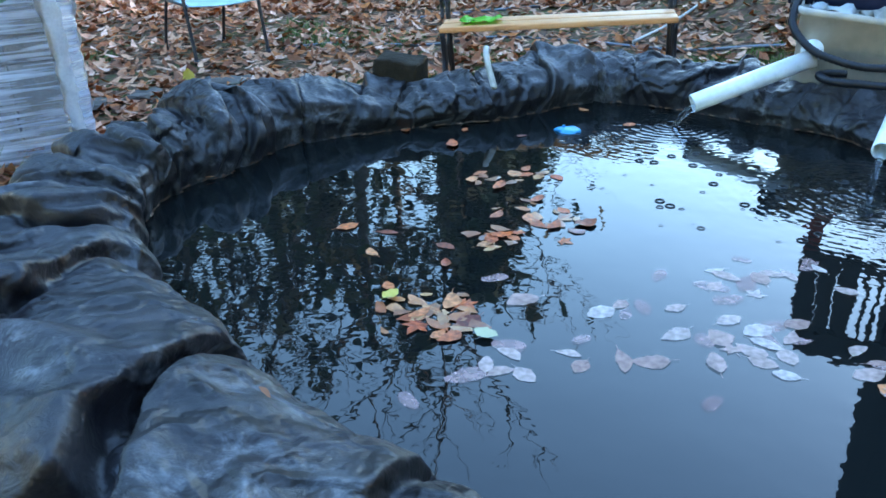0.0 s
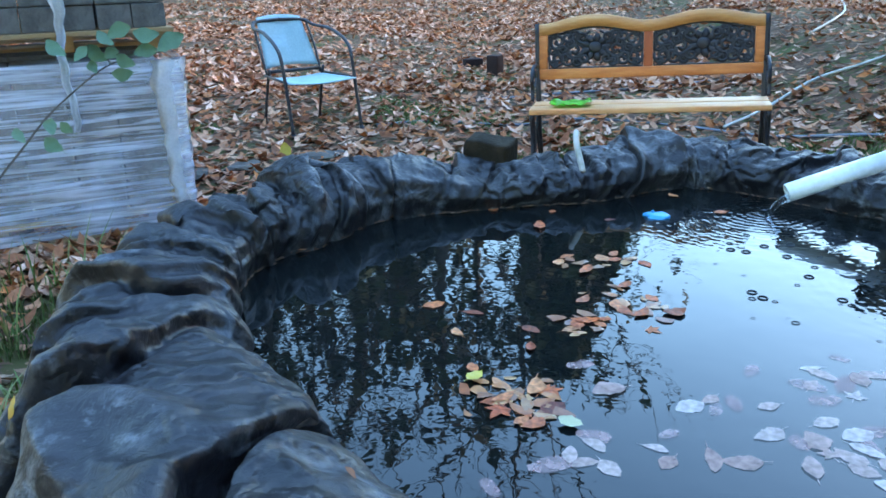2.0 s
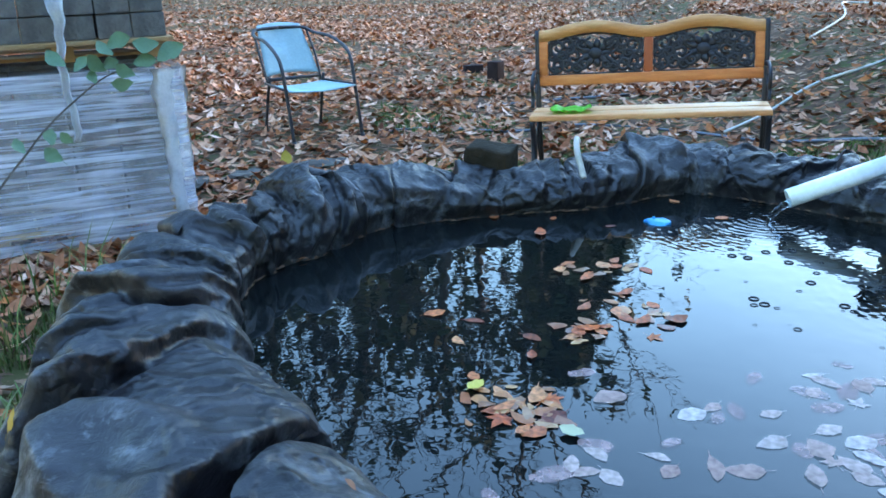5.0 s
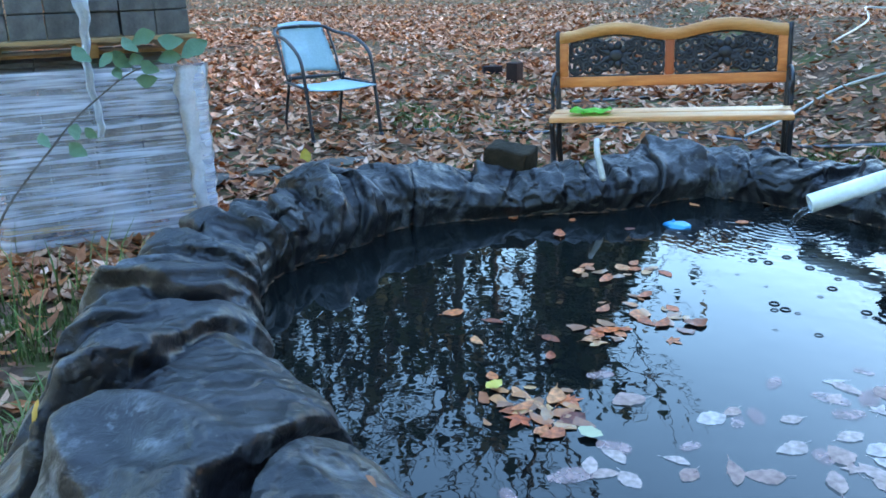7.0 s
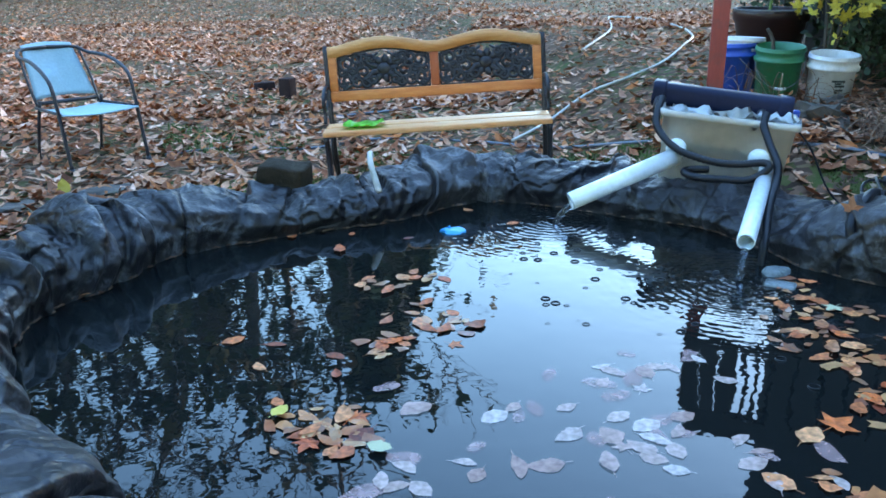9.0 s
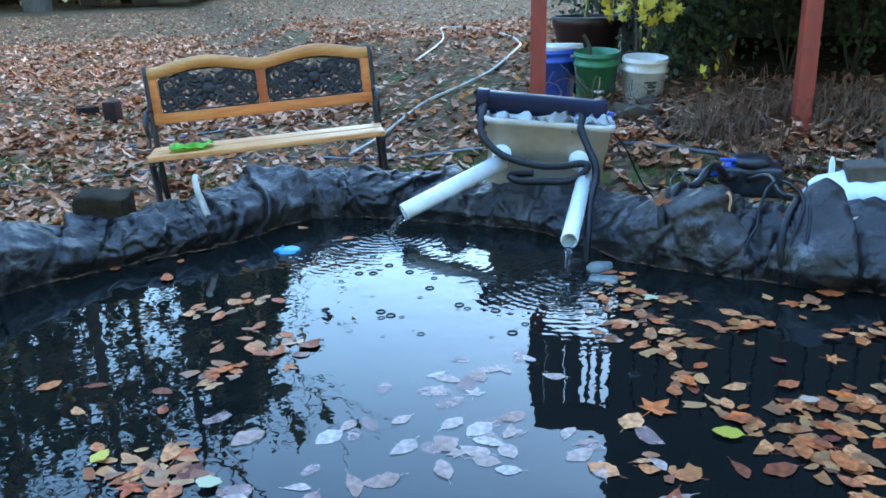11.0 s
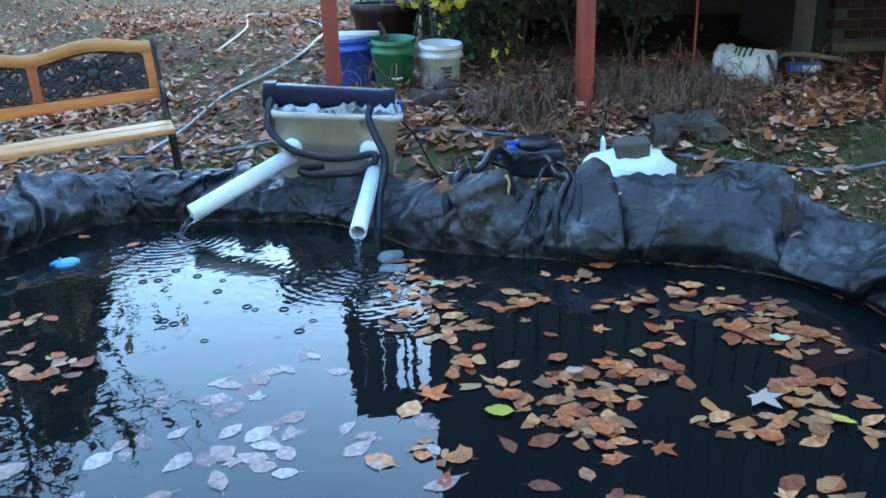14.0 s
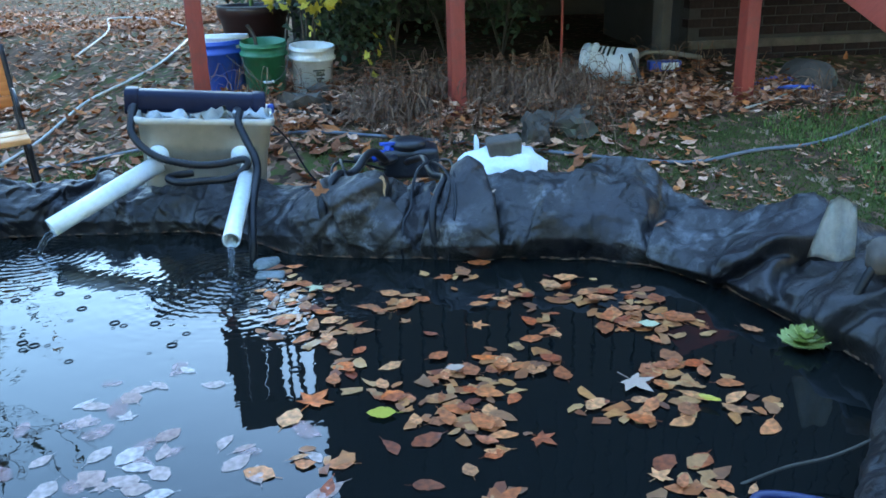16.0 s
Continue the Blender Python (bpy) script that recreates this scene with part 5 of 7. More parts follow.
part("stick", tube(smooth_line([(-0.04, -0.02, 0.1), (-0.045, 0.0, 0.34), (-0.06, 0.02, 0.41), (-0.09, 0.03, 0.46)], 4), 0.012, 6), BARK, GB, "brown stick leaning in the bucket")
bucket(pose(2.63, 5.33, 0.405, -3, 0, 60), BLUE_PLASTIC, "blue plastic bucket behind the red post", h=0.33)
bucket(pose(2.635, 5.335, 0.438, -2, 3, 10), WHITE_PLASTIC, "white bucket nested inside the blue one", h=0.33, handle=False, rt=0.147)

pot = thing("plant_pot", pose(3.16, 5.97, 0.45), "large dark red plant pot with a green stem", "pot")
part("body", lathe([(0, 0), (0.17, 0), (0.18, 0.02), (0.245, 0.36), (0.262, 0.38), (0.268, 0.43), (0.262, 0.455), (0.245, 0.455), (0.235, 0.4), (0, 0.38)], 40), POT_GLAZE, pot)
part("soil", lathe([(0, 0.4), (0.12, 0.405), (0.236, 0.395), (0.236, 0.38)], 24), POT_SOIL, pot)
part("rim", tube([(0.262 * math.cos(2 * math.pi * i / 40), 0.262 * math.sin(2 * math.pi * i / 40), 0.452) for i in range(40)], 0.008, 6, closed=True), CONCRETE, pot, "worn pale rim edge")
part("stem", tube(smooth_line([(-0.02, 0, 0.39), (0.0, 0.01, 0.6), (-0.03, 0.02, 0.8), (0.02, 0.0, 1.05)], 4), 0.012, 6), mat("green_stem", [(0.1, 0.18, 0.04), (0.16, 0.25, 0.06)], rough=0.6), pot)


# ---- leaves: one outline, many uses ----
def leaf_mesh(name, material, length=1.0, width=0.5, curl=0.12, tip=0.0, wave=0.05, lobes=0, seed=0):
    """A thin leaf along +y, flat in x-y."""
    bm = bmesh.new()
    n = 10
    rows = []
    rs = random.Random(seed * 3 + 1)
    bend = rs.uniform(-0.14, 0.14)
    peak = rs.uniform(0.7, 1.15)
    for i in range(n + 1):
        t = i / n
        wd = width * 0.5 * math.sin(math.pi * min(max(t * 0.97 + 0.015, 0), 1) ** peak) ** 0.75
        if lobes:
            wd *= 0.55 + 0.75 * abs(math.cos(t * math.pi * lobes))
        y = (t - 0.5) * length
        z = curl * (2 * t - 1) ** 2 * length * 0.3 + tip * t
        mid = bend * length * math.sin(math.pi * t)
        rag = [1 + (0.0 if lobes else rs.uniform(-0.14, 0.1)) for _ in range(2)]
        rows.append([bm.verts.new((mid + s * wd * (rag[0] if s < 0 else rag[1]), y + (0.08 * length * abs(s) if lobes else 0.02 * rs.uniform(-1, 1)), z + abs(s) * curl * length * 0.22 + wave * math.sin(i * 1.7 + s * 2 + seed) * length * 0.3)) for s in (-1, -0.5, 0, 0.5, 1)])
    for a, b in zip(rows, rows[1:]):
        for j in range(4):
            bm.faces.new((a[j], a[j + 1], b[j + 1], b[j]))
    # stalk
    q = [bm.verts.new((dx, -0.5 * length - dy, 0.01)) for dx, dy in ((-0.012, 0), (0.012, 0), (0.015, 0.25 * length), (-0.005, 0.25 * length))]
    bm.faces.new(q)
    bmesh.ops.remove_doubles(bm, verts=bm.verts, dist=1e-5)
    me = bpy.data.meshes.new(name)
    bm.to_mesh(me)
    bm.free()
    me.polygons.foreach_set("use_smooth", [True] * len(me.polygons))
    me.materials.append(material)
    return me


def star_leaf(name, material, seed, curl=0.06):
    """A maple leaf of five pointed lobes, about one unit across."""
    rs = random.Random(seed)
    tips_ = ((-90, 0.12), (-60, 0.2), (-28, 0.36), (-12, 0.24), (5, 0.3), (22, 0.5), (38, 0.3), (52, 0.24), (68, 0.34), (90, 0.58))
    ring = tips_ + tuple((180 - a, d) for a, d in tips_[-2:0:-1])
    bm = bmesh.new()
    mid = bm.verts.new((0, 0, 0))
    rim = []
    for a, d in ring:
        d *= rs.uniform(0.88, 1.1)
        rim.append(bm.verts.new((d * math.cos(radians(a)), d * math.sin(radians(a)), curl * d * rs.uniform(-0.3, 1.5))))
    for p, q in zip(rim, rim[1:] + rim[:1]):
        bm.faces.new((mid, p, q))
    q = [bm.verts.new(c) for c in ((-0.012, -0.1, 0.004), (0.012, -0.1, 0.004), (0.03, -0.5, 0.03), (0.012, -0.5, 0.03))]
    bm.faces.new(q)
    me = bpy.data.meshes.new(name)
    bm.to_mesh(me)
    bm.free()
    me.materials.append(material)
    return me


DRIFT_EAST = [(1.92, 2.01, 4), (1.93, 1.74, 6), (2.06, 1.74, 2), (2.1, 1.58, 9), (2.24, 1.5, 2), (2.12, 1.42, 4), (2.02, 1.43, 2), (1.85, 1.56, 2), (1.82, 1.5, 1), (1.7, 1.67, 1), (2, 1.36, 3), (2.06, 1.25, 3), (2.16, 1.26, 3), (2.14, 1.33, 2), (2.26, 1.13, 1), (1.67, 1.47, 4), (1.58, 1.44, 2), (1.6, 1.38, 3), (1.68, 1.3, 1), (1.91, 1.15, 2), (1.94, 1.1, 3), (1.84, 1.16, 1), (1.83, 1.08, 3), (1.72, 1.08, 1)]
DRIFT_NEAR = [(1.74, 1.03, 3), (1.79, 1, 2), (1.88, 0.94, 3), (1.6, 1.11, 2), (1.64, 1.05, 2), (1.48, 1.45, 4), (1.47, 1.37, 3), (1.49, 1.29, 1), (1.41, 1.28, 1), (1.35, 1.3, 3), (1.32, 1.32, 3), (1.39, 1.23, 1), (1.36, 1.18, 1), (1.42, 1.12, 1), (1.33, 1.22, 3), (1.3, 1.14, 1), (1.22, 1.13, 1), (1.22, 1.02, 3), (1.55, 0.88, 1), (1.61, 0.84, 1), (1.53, 0.81, 3), (1.58, 0.76, 3), (1.84, 0.82, 1), (1.46, 1.48, 2)]
DRIFT_SPOUT = [(1.47, 2.42, 2), (1.43, 2.28, 3), (1.43, 2.15, 3), (1.35, 2.22, 2), (1.28, 2.09, 2), (1.34, 2.34, 1), (1.55, 2.2, 2), (1.47, 2.34, 2), (1.4, 2.03, 2), (1.35, 2.01, 1), (1.25, 2.03, 2), (1.35, 1.88, 3), (1.3, 1.86, 2), (1.35, 1.76, 1), (1.28, 1.71, 2), (1.36, 1.63, 1), (1.26, 1.61, 2), (1.29, 1.56, 1), (1.25, 1.51, 1)]
DRIFT_MIDDLE = [(1.65, 2.04, 1), (1.65, 1.95, 2), (1.53, 1.99, 1), (1.57, 1.94, 2), (1.56, 1.83, 1), (1.56, 1.71, 1), (1.43, 1.87, 1), (1.4, 1.49, 1), (1.3, 1.47, 3), (1.3, 1.39, 3), (1.22, 1.28, 1), (1.14, 1.31, 1), (1.02, 1.33, 1), (0.95, 1.27, 1), (1.12, 1.14, 1), (1.03, 1.57, 1), (0.99, 1.39, 2), (0.87, 1.41, 1)]
DRIFT_OPEN = [(0.52, 1.77, 1), (0.39, 1.79, 1), (0.34, 1.75, 1), (0.49, 1.65, 1), (0.69, 1.93, 1), (0.73, 1.83, 1), (0.77, 1.92, 1), (0.85, 1.93, 1), (0.63, 1.71, 1), (0.68, 1.66, 1), (0.68, 1.6, 1), (0.71, 1.55, 1), (0.55, 1.53, 1), (0.6, 1.58, 1), (0.78, 1.69, 1), (0.87, 1.57, 1), (0.89, 1.52, 1), (0.68, 1.48, 1), (0.41, 1.54, 1), (0.64, 1.58, 1), (0.58, 1.63, 1), (0.65, 1.53, 1), (0.81, 1.94, 1), (0.65, 1.88, 1), (0.67, 1.97, 1), (0.94, 1.97, 1), (0.96, 1.85, 1), (0.74, 1.63, 1), (0.85, 1.48, 1), (0.87, 1.41, 1), (0.99, 1.39, 1), (0.95, 1.27, 1), (0.06, 1.53, 1), (0.11, 1.57, 1), (0.09, 1.5, 1), (0.14, 1.49, 1), (0.24, 1.57, 1), (0.26, 1.52, 1), (0.16, 1.81, 1), (0.35, 1.54, 1)]
DRIFT_WEST = [(-0.12, 1.81, 2), (-0.08, 1.79, 2), (-0.04, 1.78, 2), (0.0, 1.79, 1), (-0.09, 1.72, 2), (-0.05, 1.69, 2), (0.0, 1.7, 2), (0.07, 2.67, 2), (0.15, 2.66, 2), (0.26, 2.69, 2), (0.34, 2.67, 1), (0.12, 2.36, 1), (0.22, 2.44, 2), (0.26, 2.32, 3), (0.31, 2.28, 2), (0.08, 2.16, 2), (0.11, 2.19, 2), (0.15, 2.22, 2), (0.3, 2.16, 1), (-0.03, 2.13, 1), (-0.03, 2.02, 1), (-0.23, 2.1, 1), (-0.32, 2.28, 1), (-0.2, 2.23, 1), (-0.01, 3.04, 1), (0.04, 3.23, 1), (-0.19, 3.23, 1), (0.26, 3.14, 1), (0.55, 3.5, 1), (0.7, 3.27, 1)]
shapes = [leaf_mesh("leaf", FLOATING, 1, w, c, 0, wv, 0, k) for k, (w, c, wv) in enumerate(((0.46, 0.05, 0.03), (0.6, 0.04, 0.04), (0.5, 0.2, 0.05), (0.7, 0.06, 0.05), (0.4, 0.04, 0.03)))]
shapes += [leaf_mesh("leaf", FLOATING, 1, w, c, 0, wv, 0, 20 + k) for k, (w, c, wv) in enumerate(((0.55, 0.3, 0.06), (0.66, 0.1, 0.07), (0.52, 0.05, 0.04), (0.75, 0.22, 0.06)))]
shapes.insert(5, star_leaf("lobed_leaf", FLOATING, 4))
rl = random.Random(11)


def float_leaf(x, y, size, k=None, material=None, label="brown fallen leaf floating on the pond", z=0.0):
    me = shapes[k if k is not None else rl.choice([0, 1, 1, 2, 3, 3, 4, 5, 6, 7, 7, 8, 9])]
    ob = new("floating_leaf", me)
    tagged(ob, label, "leaf", "leaves floating on the pond")
    ob.matrix_basis = pose(x, y, WATER_Z + 0.002 + z, rl.uniform(-2, 2), rl.uniform(-2, 2), rl.uniform(0, 360)) @ Matrix.Diagonal((size, size, size * (0.2 if material is SKY_PALED else 0.8), 1))
    if material:
        ob.material_slots[0].link = "OBJECT"
        ob.material_slots[0].material = material
    return ob


for drift in (DRIFT_EAST, DRIFT_NEAR, DRIFT_SPOUT, DRIFT_MIDDLE, DRIFT_OPEN, DRIFT_WEST):
    for x, y, n in drift:
        for k in range(n):
            spread = 0.0 if n == 1 else (0.026 if drift is DRIFT_OPEN else 0.02) * math.sqrt(n)
            float_leaf(x + rl.gauss(0, spread), y + rl.gauss(0, spread * 1.2), rl.uniform(0.05, 0.088) if drift is DRIFT_OPEN else rl.uniform(0.042, 0.085), None, SKY_PALED if drift is DRIFT_OPEN else None, z=0.0 if drift is DRIFT_OPEN else 0.0025 * k)
            if n > 1 and drift is not DRIFT_OPEN and rl.random() < 0.08:
                float_leaf(x + rl.gauss(0, spread * 1.3), y + rl.gauss(0, spread * 1.3), rl.uniform(0.035, 0.07), z=0.001)
PALE = mat("pale_wet_leaf", [(0.4, 0.25, 0.18), (0.5, 0.34, 0.26)], scale=30, rough=0.75, spec=0.15)
LIME_LEAF = mat("lime_wet_leaf", [(0.34, 0.27, 0.03), (0.42, 0.34, 0.05)], scale=30, rough=0.75, spec=0.15)
YELLOW = mat("yellow_wet_leaf", [(0.5, 0.34, 0.03), (0.58, 0.42, 0.05)], scale=30, rough=0.35)
TEAL = mat("pale_green_wet_leaf", [(0.4, 0.37, 0.22), (0.5, 0.46, 0.28)], scale=30, rough=0.75, spec=0.15)
float_leaf(1.768, 1.144, 0.11, 5, PALE, "pale star-shaped maple leaf floating on the pond", 0.008)
float_leaf(1.203, 1.437, 0.07, 3, LIME_LEAF, "lime green leaf floating on the pond", 0.006)
float_leaf(2.057, 1.328, 0.06, 3, TEAL, "pale green leaf floating among brown ones", 0.014)
float_leaf(1.826, 0.963, 0.055, 2, YELLOW, "small yellow leaf floating on the pond", 0.014)
float_leaf(1.481, 2.223, 0.075, 5, TEAL, "pale green lobed leaf floating on the pond", 0.012)
float_leaf(1.108, 1.595, 0.11, 5, None, z=0.004)
float_leaf(1.469, 1.486, 0.05, 3, PALE, "pale leaf floating among brown ones", 0.016)
float_leaf(0.064, 1.646, 0.06, 3, TEAL, "pale green leaf floating on the pond", 0.01)
float_leaf(-0.165, 1.834, 0.055, 3, YELLOW, "yellow leaf floating on the pond", 0.012)
float_leaf(-0.85, 2.72, 0.09, 3, None, z=0.01)

# smaller leaves and scraps packed between them
rs_ = np.random.default_rng(21)
verts, faces = [], []
for drift in (DRIFT_EAST, DRIFT_NEAR, DRIFT_SPOUT, DRIFT_MIDDLE, DRIFT_WEST):
    for x, y, n in drift:
        for k in range(2 * n if n > 1 else 0):
            a, s = rs_.uniform(0, 6.283), rs_.uniform(0.014, 0.038)
            cx, cy = x + rs_.normal(0, 0.024 * math.sqrt(n)), y + rs_.normal(0, 0.028 * math.sqrt(n))
            o = len(verts)
            for i in range(7):
                b = 6.283 * i / 7
                rr = s * (1 + 0.25 * rs_.normal()) * (1.0 if i % 2 else 0.85)
                u, v = rr * math.cos(b), rr * 0.55 * math.sin(b)
                verts.append((cx + u * math.cos(a) - v * math.sin(a), cy + u * math.sin(a) + v * math.cos(a), WATER_Z + 0.0025 + 0.002 * rs_.random()))
            faces.append(tuple(range(o, o + 7)))
SCRAP = palette_mat("wet_leaf_scrap", [(0.315, 0.076, 0.016), (0.462, 0.162, 0.041), (0.179, 0.038, 0.012), (0.525, 0.237, 0.081), (0.137, 0.043, 0.018), (0.336, 0.123, 0.045)], rough=0.5, spec=0.35, coat=0.45)
verts2, faces2 = [], []
for x, y, n in DRIFT_OPEN[::2]:
    for k in range(1):
        a, s = rs_.uniform(0, 6.283), rs_.uniform(0.022, 0.042)
        cx, cy = x - 0.05 + rs_.normal(0, 0.08), y + rs_.normal(0, 0.1)
        o = len(verts2)
        for i in range(11):
            b = 6.283 * i / 11
            rr = s * (1 + 0.1 * rs_.normal()) * (1 + 0.25 * abs(math.cos(b)))
            u, v = rr * math.cos(b), rr * 0.6 * math.sin(b)
            verts2.append((cx + u * math.cos(a) - v * math.sin(a), cy + u * math.sin(a) + v * math.cos(a), WATER_Z + 0.001 + 0.001 * rs_.random()))
        faces2.append(tuple(range(o, o + 11)))
# pale pink again carries the sky mirrored in the water film
DROWNED = palette_mat("drowned_leaf", [(0.62, 0.36, 0.32), (0.7, 0.46, 0.42), (0.5, 0.27, 0.24), (0.76, 0.56, 0.52)], rough=0.6, spec=0.15, vein=0.45, grain=40)
DROWNED.node_tree.nodes["Principled BSDF"].inputs["Alpha"].default_value = 0.4
tagged(data_ob("drowned_leaves", verts2, faces2, DROWNED, False), "drowned leaves with the sky's reflection painted in as pale pink", "leaves", kind="stuff")
tagged(data_ob("leaf_scraps", verts, faces, SCRAP, False), "small wet leaf scraps floating between larger leaves", "leaves", kind="stuff")

# water lettuce
lotus = thing("water_lettuce", pose(2.27, 0.98, WATER_Z), "bright green rosette plant floating on the pond", "plant")
base = leaf_mesh("petal", ROSETTE, 1, 0.6, 0.35, 0.0, 0.03)
for ringk, (n, lift, ln) in enumerate(((11, 8, 0.07), (9, 24, 0.06), (7, 44, 0.046), (5, 66, 0.034))):
    for i in range(n):
        ob = new("petal", base)
        ob.parent = lotus
        ob.matrix_basis = pose(0, 0, 0.008 + 0.006 * ringk, 0, 0, 360 * i / n + 23 * ringk) @ pose(0, 0, 0, lift, 0, 0) @ pose(0, ln * 0.5, 0) @ Matrix.Diagonal((ln, ln, ln, 1))

# blue float
bm = lump((0.05, 0.034, 0.012), 2, 0.35, 3)
fl_ = tagged(mesh_ob("pool_float", bm, SKY_BLUE), "small bright blue plastic float on the water", "float")
fl_.matrix_basis = pose(0.445, 3.2, WATER_Z - 0.006, 6, 0, -10)
part("valve", lathe([(0, 0), (0.006, 0), (0.0065, 0.008), (0.004, 0.012), (0, 0.012)], 12), SKY_BLUE, fl_, m=pose(-0.015, 0.01, 0.016, 0, -20, 0))

# ---- things on the rim and the bench ----
bm = bmesh.new()
n = 16
g = [[bm.verts.new(((i / n - 0.5) * 0.24 * (1 - 0.25 * abs(j / n - 0.5)), (j / n - 0.5) * 0.17 * (1 - 0.5 * abs(i / n - 0.5) ** 2), 0.018 + 0.016 * noise.noise(Vector((i * 0.3, j * 0.3, 4))) + 0.004 * math.sin(i * 0.9))) for j in range(n + 1)] for i in range(n + 1)]
for i in range(n):
    for j in range(n):
        bm.faces.new((g[i][j], g[i + 1][j], g[i + 1][j + 1], g[i][j + 1]))
bmesh.ops.solidify(bm, geom=bm.faces[:], thickness=0.006)
mitt = tagged(mesh_ob("green_cloth", bm, LIME), "crumpled bright lime green cloth on the bench seat", "cloth")
mitt.matrix_basis = bench.matrix_basis @ pose(-0.41, 0.12, 0.405, 0, 0, 5)

hose("hose_piece", [(0.145, 3.62, 0.45), (0.135, 3.54, 0.475), (0.135, 3.47, 0.445), (0.15, 3.42, 0.39), (0.163, 3.39, 0.345)], 0.013, HOSE_PALE, "short grey-white hose end hanging over the liner", "hose", 6, None, 10)

SUBMERGED = mat("slick_grey_green_stone", [(0.1, 0.12, 0.11), (0.2, 0.22, 0.23)], scale=20, rough=0.3, bump=0.4, bump_scale=60)
OLD_BLOCK = mat("mossy_dark_block", [(0.02, 0.015, 0.01), (0.055, 0.042, 0.028)], scale=7, rough=0.95, spec=0.1, bump=0.8, bump_scale=50, vary=0.1)
ob = mesh_ob("concrete_block", box(0.2, 0.14, 0.17, (0, 0, 0), 0.012, seg=2), OLD_BLOCK)
tagged(ob, "dark brown weathered concrete block lying behind the liner", "block").matrix_basis = pose(-0.235, 3.57, 0.275, 4, 5, -20)
for ob in [o for o in bpy.data.objects if o.name.startswith("concrete_block")]:
    bm = bmesh.new()
    bm.from_mesh(ob.data)
    bmesh.ops.subdivide_edges(bm, edges=[e for e in bm.edges if e.calc_length() > 0.05], cuts=5, use_grid_fill=True)
    for v in bm.verts:
        q = v.co * 16 + Vector((len(ob.name), 0, 0))
        v.co += Vector((noise.noise(q), noise.noise(q + Vector((7, 0, 0))), 1.3 * noise.noise(q * 0.7 + Vector((0, 3, 0))))) * 0.009
    bm.to_mesh(ob.data)
    bm.free()
for x, y, w, d, h, rz in ((-0.74, 9.05, 0.2, 0.1, 0.09, 20), (-0.47, 8.45, 0.12, 0.14, 0.2, -25)):
    ob = mesh_ob("brick", box(w, d, h, (0, 0, 0), 0.006), BRICK)
    tagged(ob, "old dark brick lying among fallen leaves", "brick", "bricks on the lawn").matrix_basis = pose(x, y, ground_z(x, y) - 0.01, 0, 0, rz)
for x, y, s, k in ((-1.34, 4.85, (0.16, 0.1, 0.035), 1), (-1.75, 4.6, (0.13, 0.09, 0.03), 2), (-1.95, 4.45, (0.1, 0.09, 0.03), 3),
                   (2.69, 4.42, (0.17, 0.11, 0.11), 4), (3.2, 4.06, (0.13, 0.08, 0.08), 5), (3.92, 3.86, (0.1, 0.08, 0.07), 6), (3.46, 3.24, (0.075, 0.06, 0.1), 7), (3.66, 3.22, (0.15, 0.09, 0.085), 8), (3.0, 4.75, (0.09, 0.07, 0.06), 9), (3.82, 3.3, (0.11, 0.08, 0.06), 10)):
    ob = mesh_ob("stone", lump(s, k, 0.75), STONE, False)
    tagged(ob, "rough grey-brown stone half sunk among leaves", "stone", "stones on the bank").matrix_basis = pose(x, y, ground_z(x, y) - 0.015, 0, 0, 37 * k)
ob = mesh_ob("stone", lump((0.07, 0.06, 0.05), 15), STONE)
tagged(ob, "dark round stone resting on the liner", "stone").matrix_basis = pose(2.46, 0.87, 0.43, 0, 0, 20)
# stones and a scrap of sheet at the water's edge by the spout
ob = mesh_ob("stone", lump((0.055, 0.035, 0.03), 22), SUBMERGED)
tagged(ob, "pale slick stone lying at the waterline", "stone").matrix_basis = pose(1.475, 2.56, 0.195, 0, 0, 20)
ob = mesh_ob("stone", box(0.1, 0.06, 0.03, (0, 0, 0), 0.012, seg=3), SUBMERGED)
tagged(ob, "flat greenish stone slab awash in the pond", "stone").matrix_basis = pose(1.43, 2.45, 0.2, 0, 0, -35)
# stiff grey sheet standing on the rim
bm = bmesh.new()
n = 10
g = [[bm.verts.new(((i / n - 0.5) * (0.16 - 0.07 * j / n) + 0.02 * j / n, 0.015 * math.sin(i * 0.8 + j * 0.4) + 0.03 * (j / n) ** 2, (0.19 - 0.04 * abs(i / n - 0.35)) * j / n)) for j in range(n + 1)] for i in range(n + 1)]
for i in range(n):
    for j in range(n):
        bm.faces.new((g[i][j], g[i + 1][j], g[i + 1][j + 1], g[i][j + 1]))
bmesh.ops.solidify(bm, geom=bm.faces[:], thickness=0.003)
flap = tagged(mesh_ob("fleece_flap", bm, mat("grey_fleece", [(0.34, 0.36, 0.34), (0.52, 0.54, 0.52)], scale=9, rough=0.85, bump=0.4, bump_scale=80)), "grey fleece corner sticking up from the liner", "fleece")
flap.matrix_basis = pose(2.46, 1.03, 0.41, 0, 0, -58) @ Matrix.Diagonal((0.78, 1, 0.95, 1))
hose("rim_hose", [(2.6, 0.83, 0.38), (2.46, 0.85, 0.47), (2.4, 0.88, 0.45), (2.36, 0.9, 0.37), (2.33, 0.93, 0.25), (2.32, 0.94, 0.15)], 0.012, HOSE, "black hose bent over the liner", "hose")
hose("branch", [(1.58, 0.76, 0.2), (1.68, 0.69, 0.25), (1.78, 0.63, 0.27), (1.9, 0.56, 0.33), (2.1, 0.45, 0.46)], 0.0035, BARK, "thin bare branch reaching into the water", "branch")
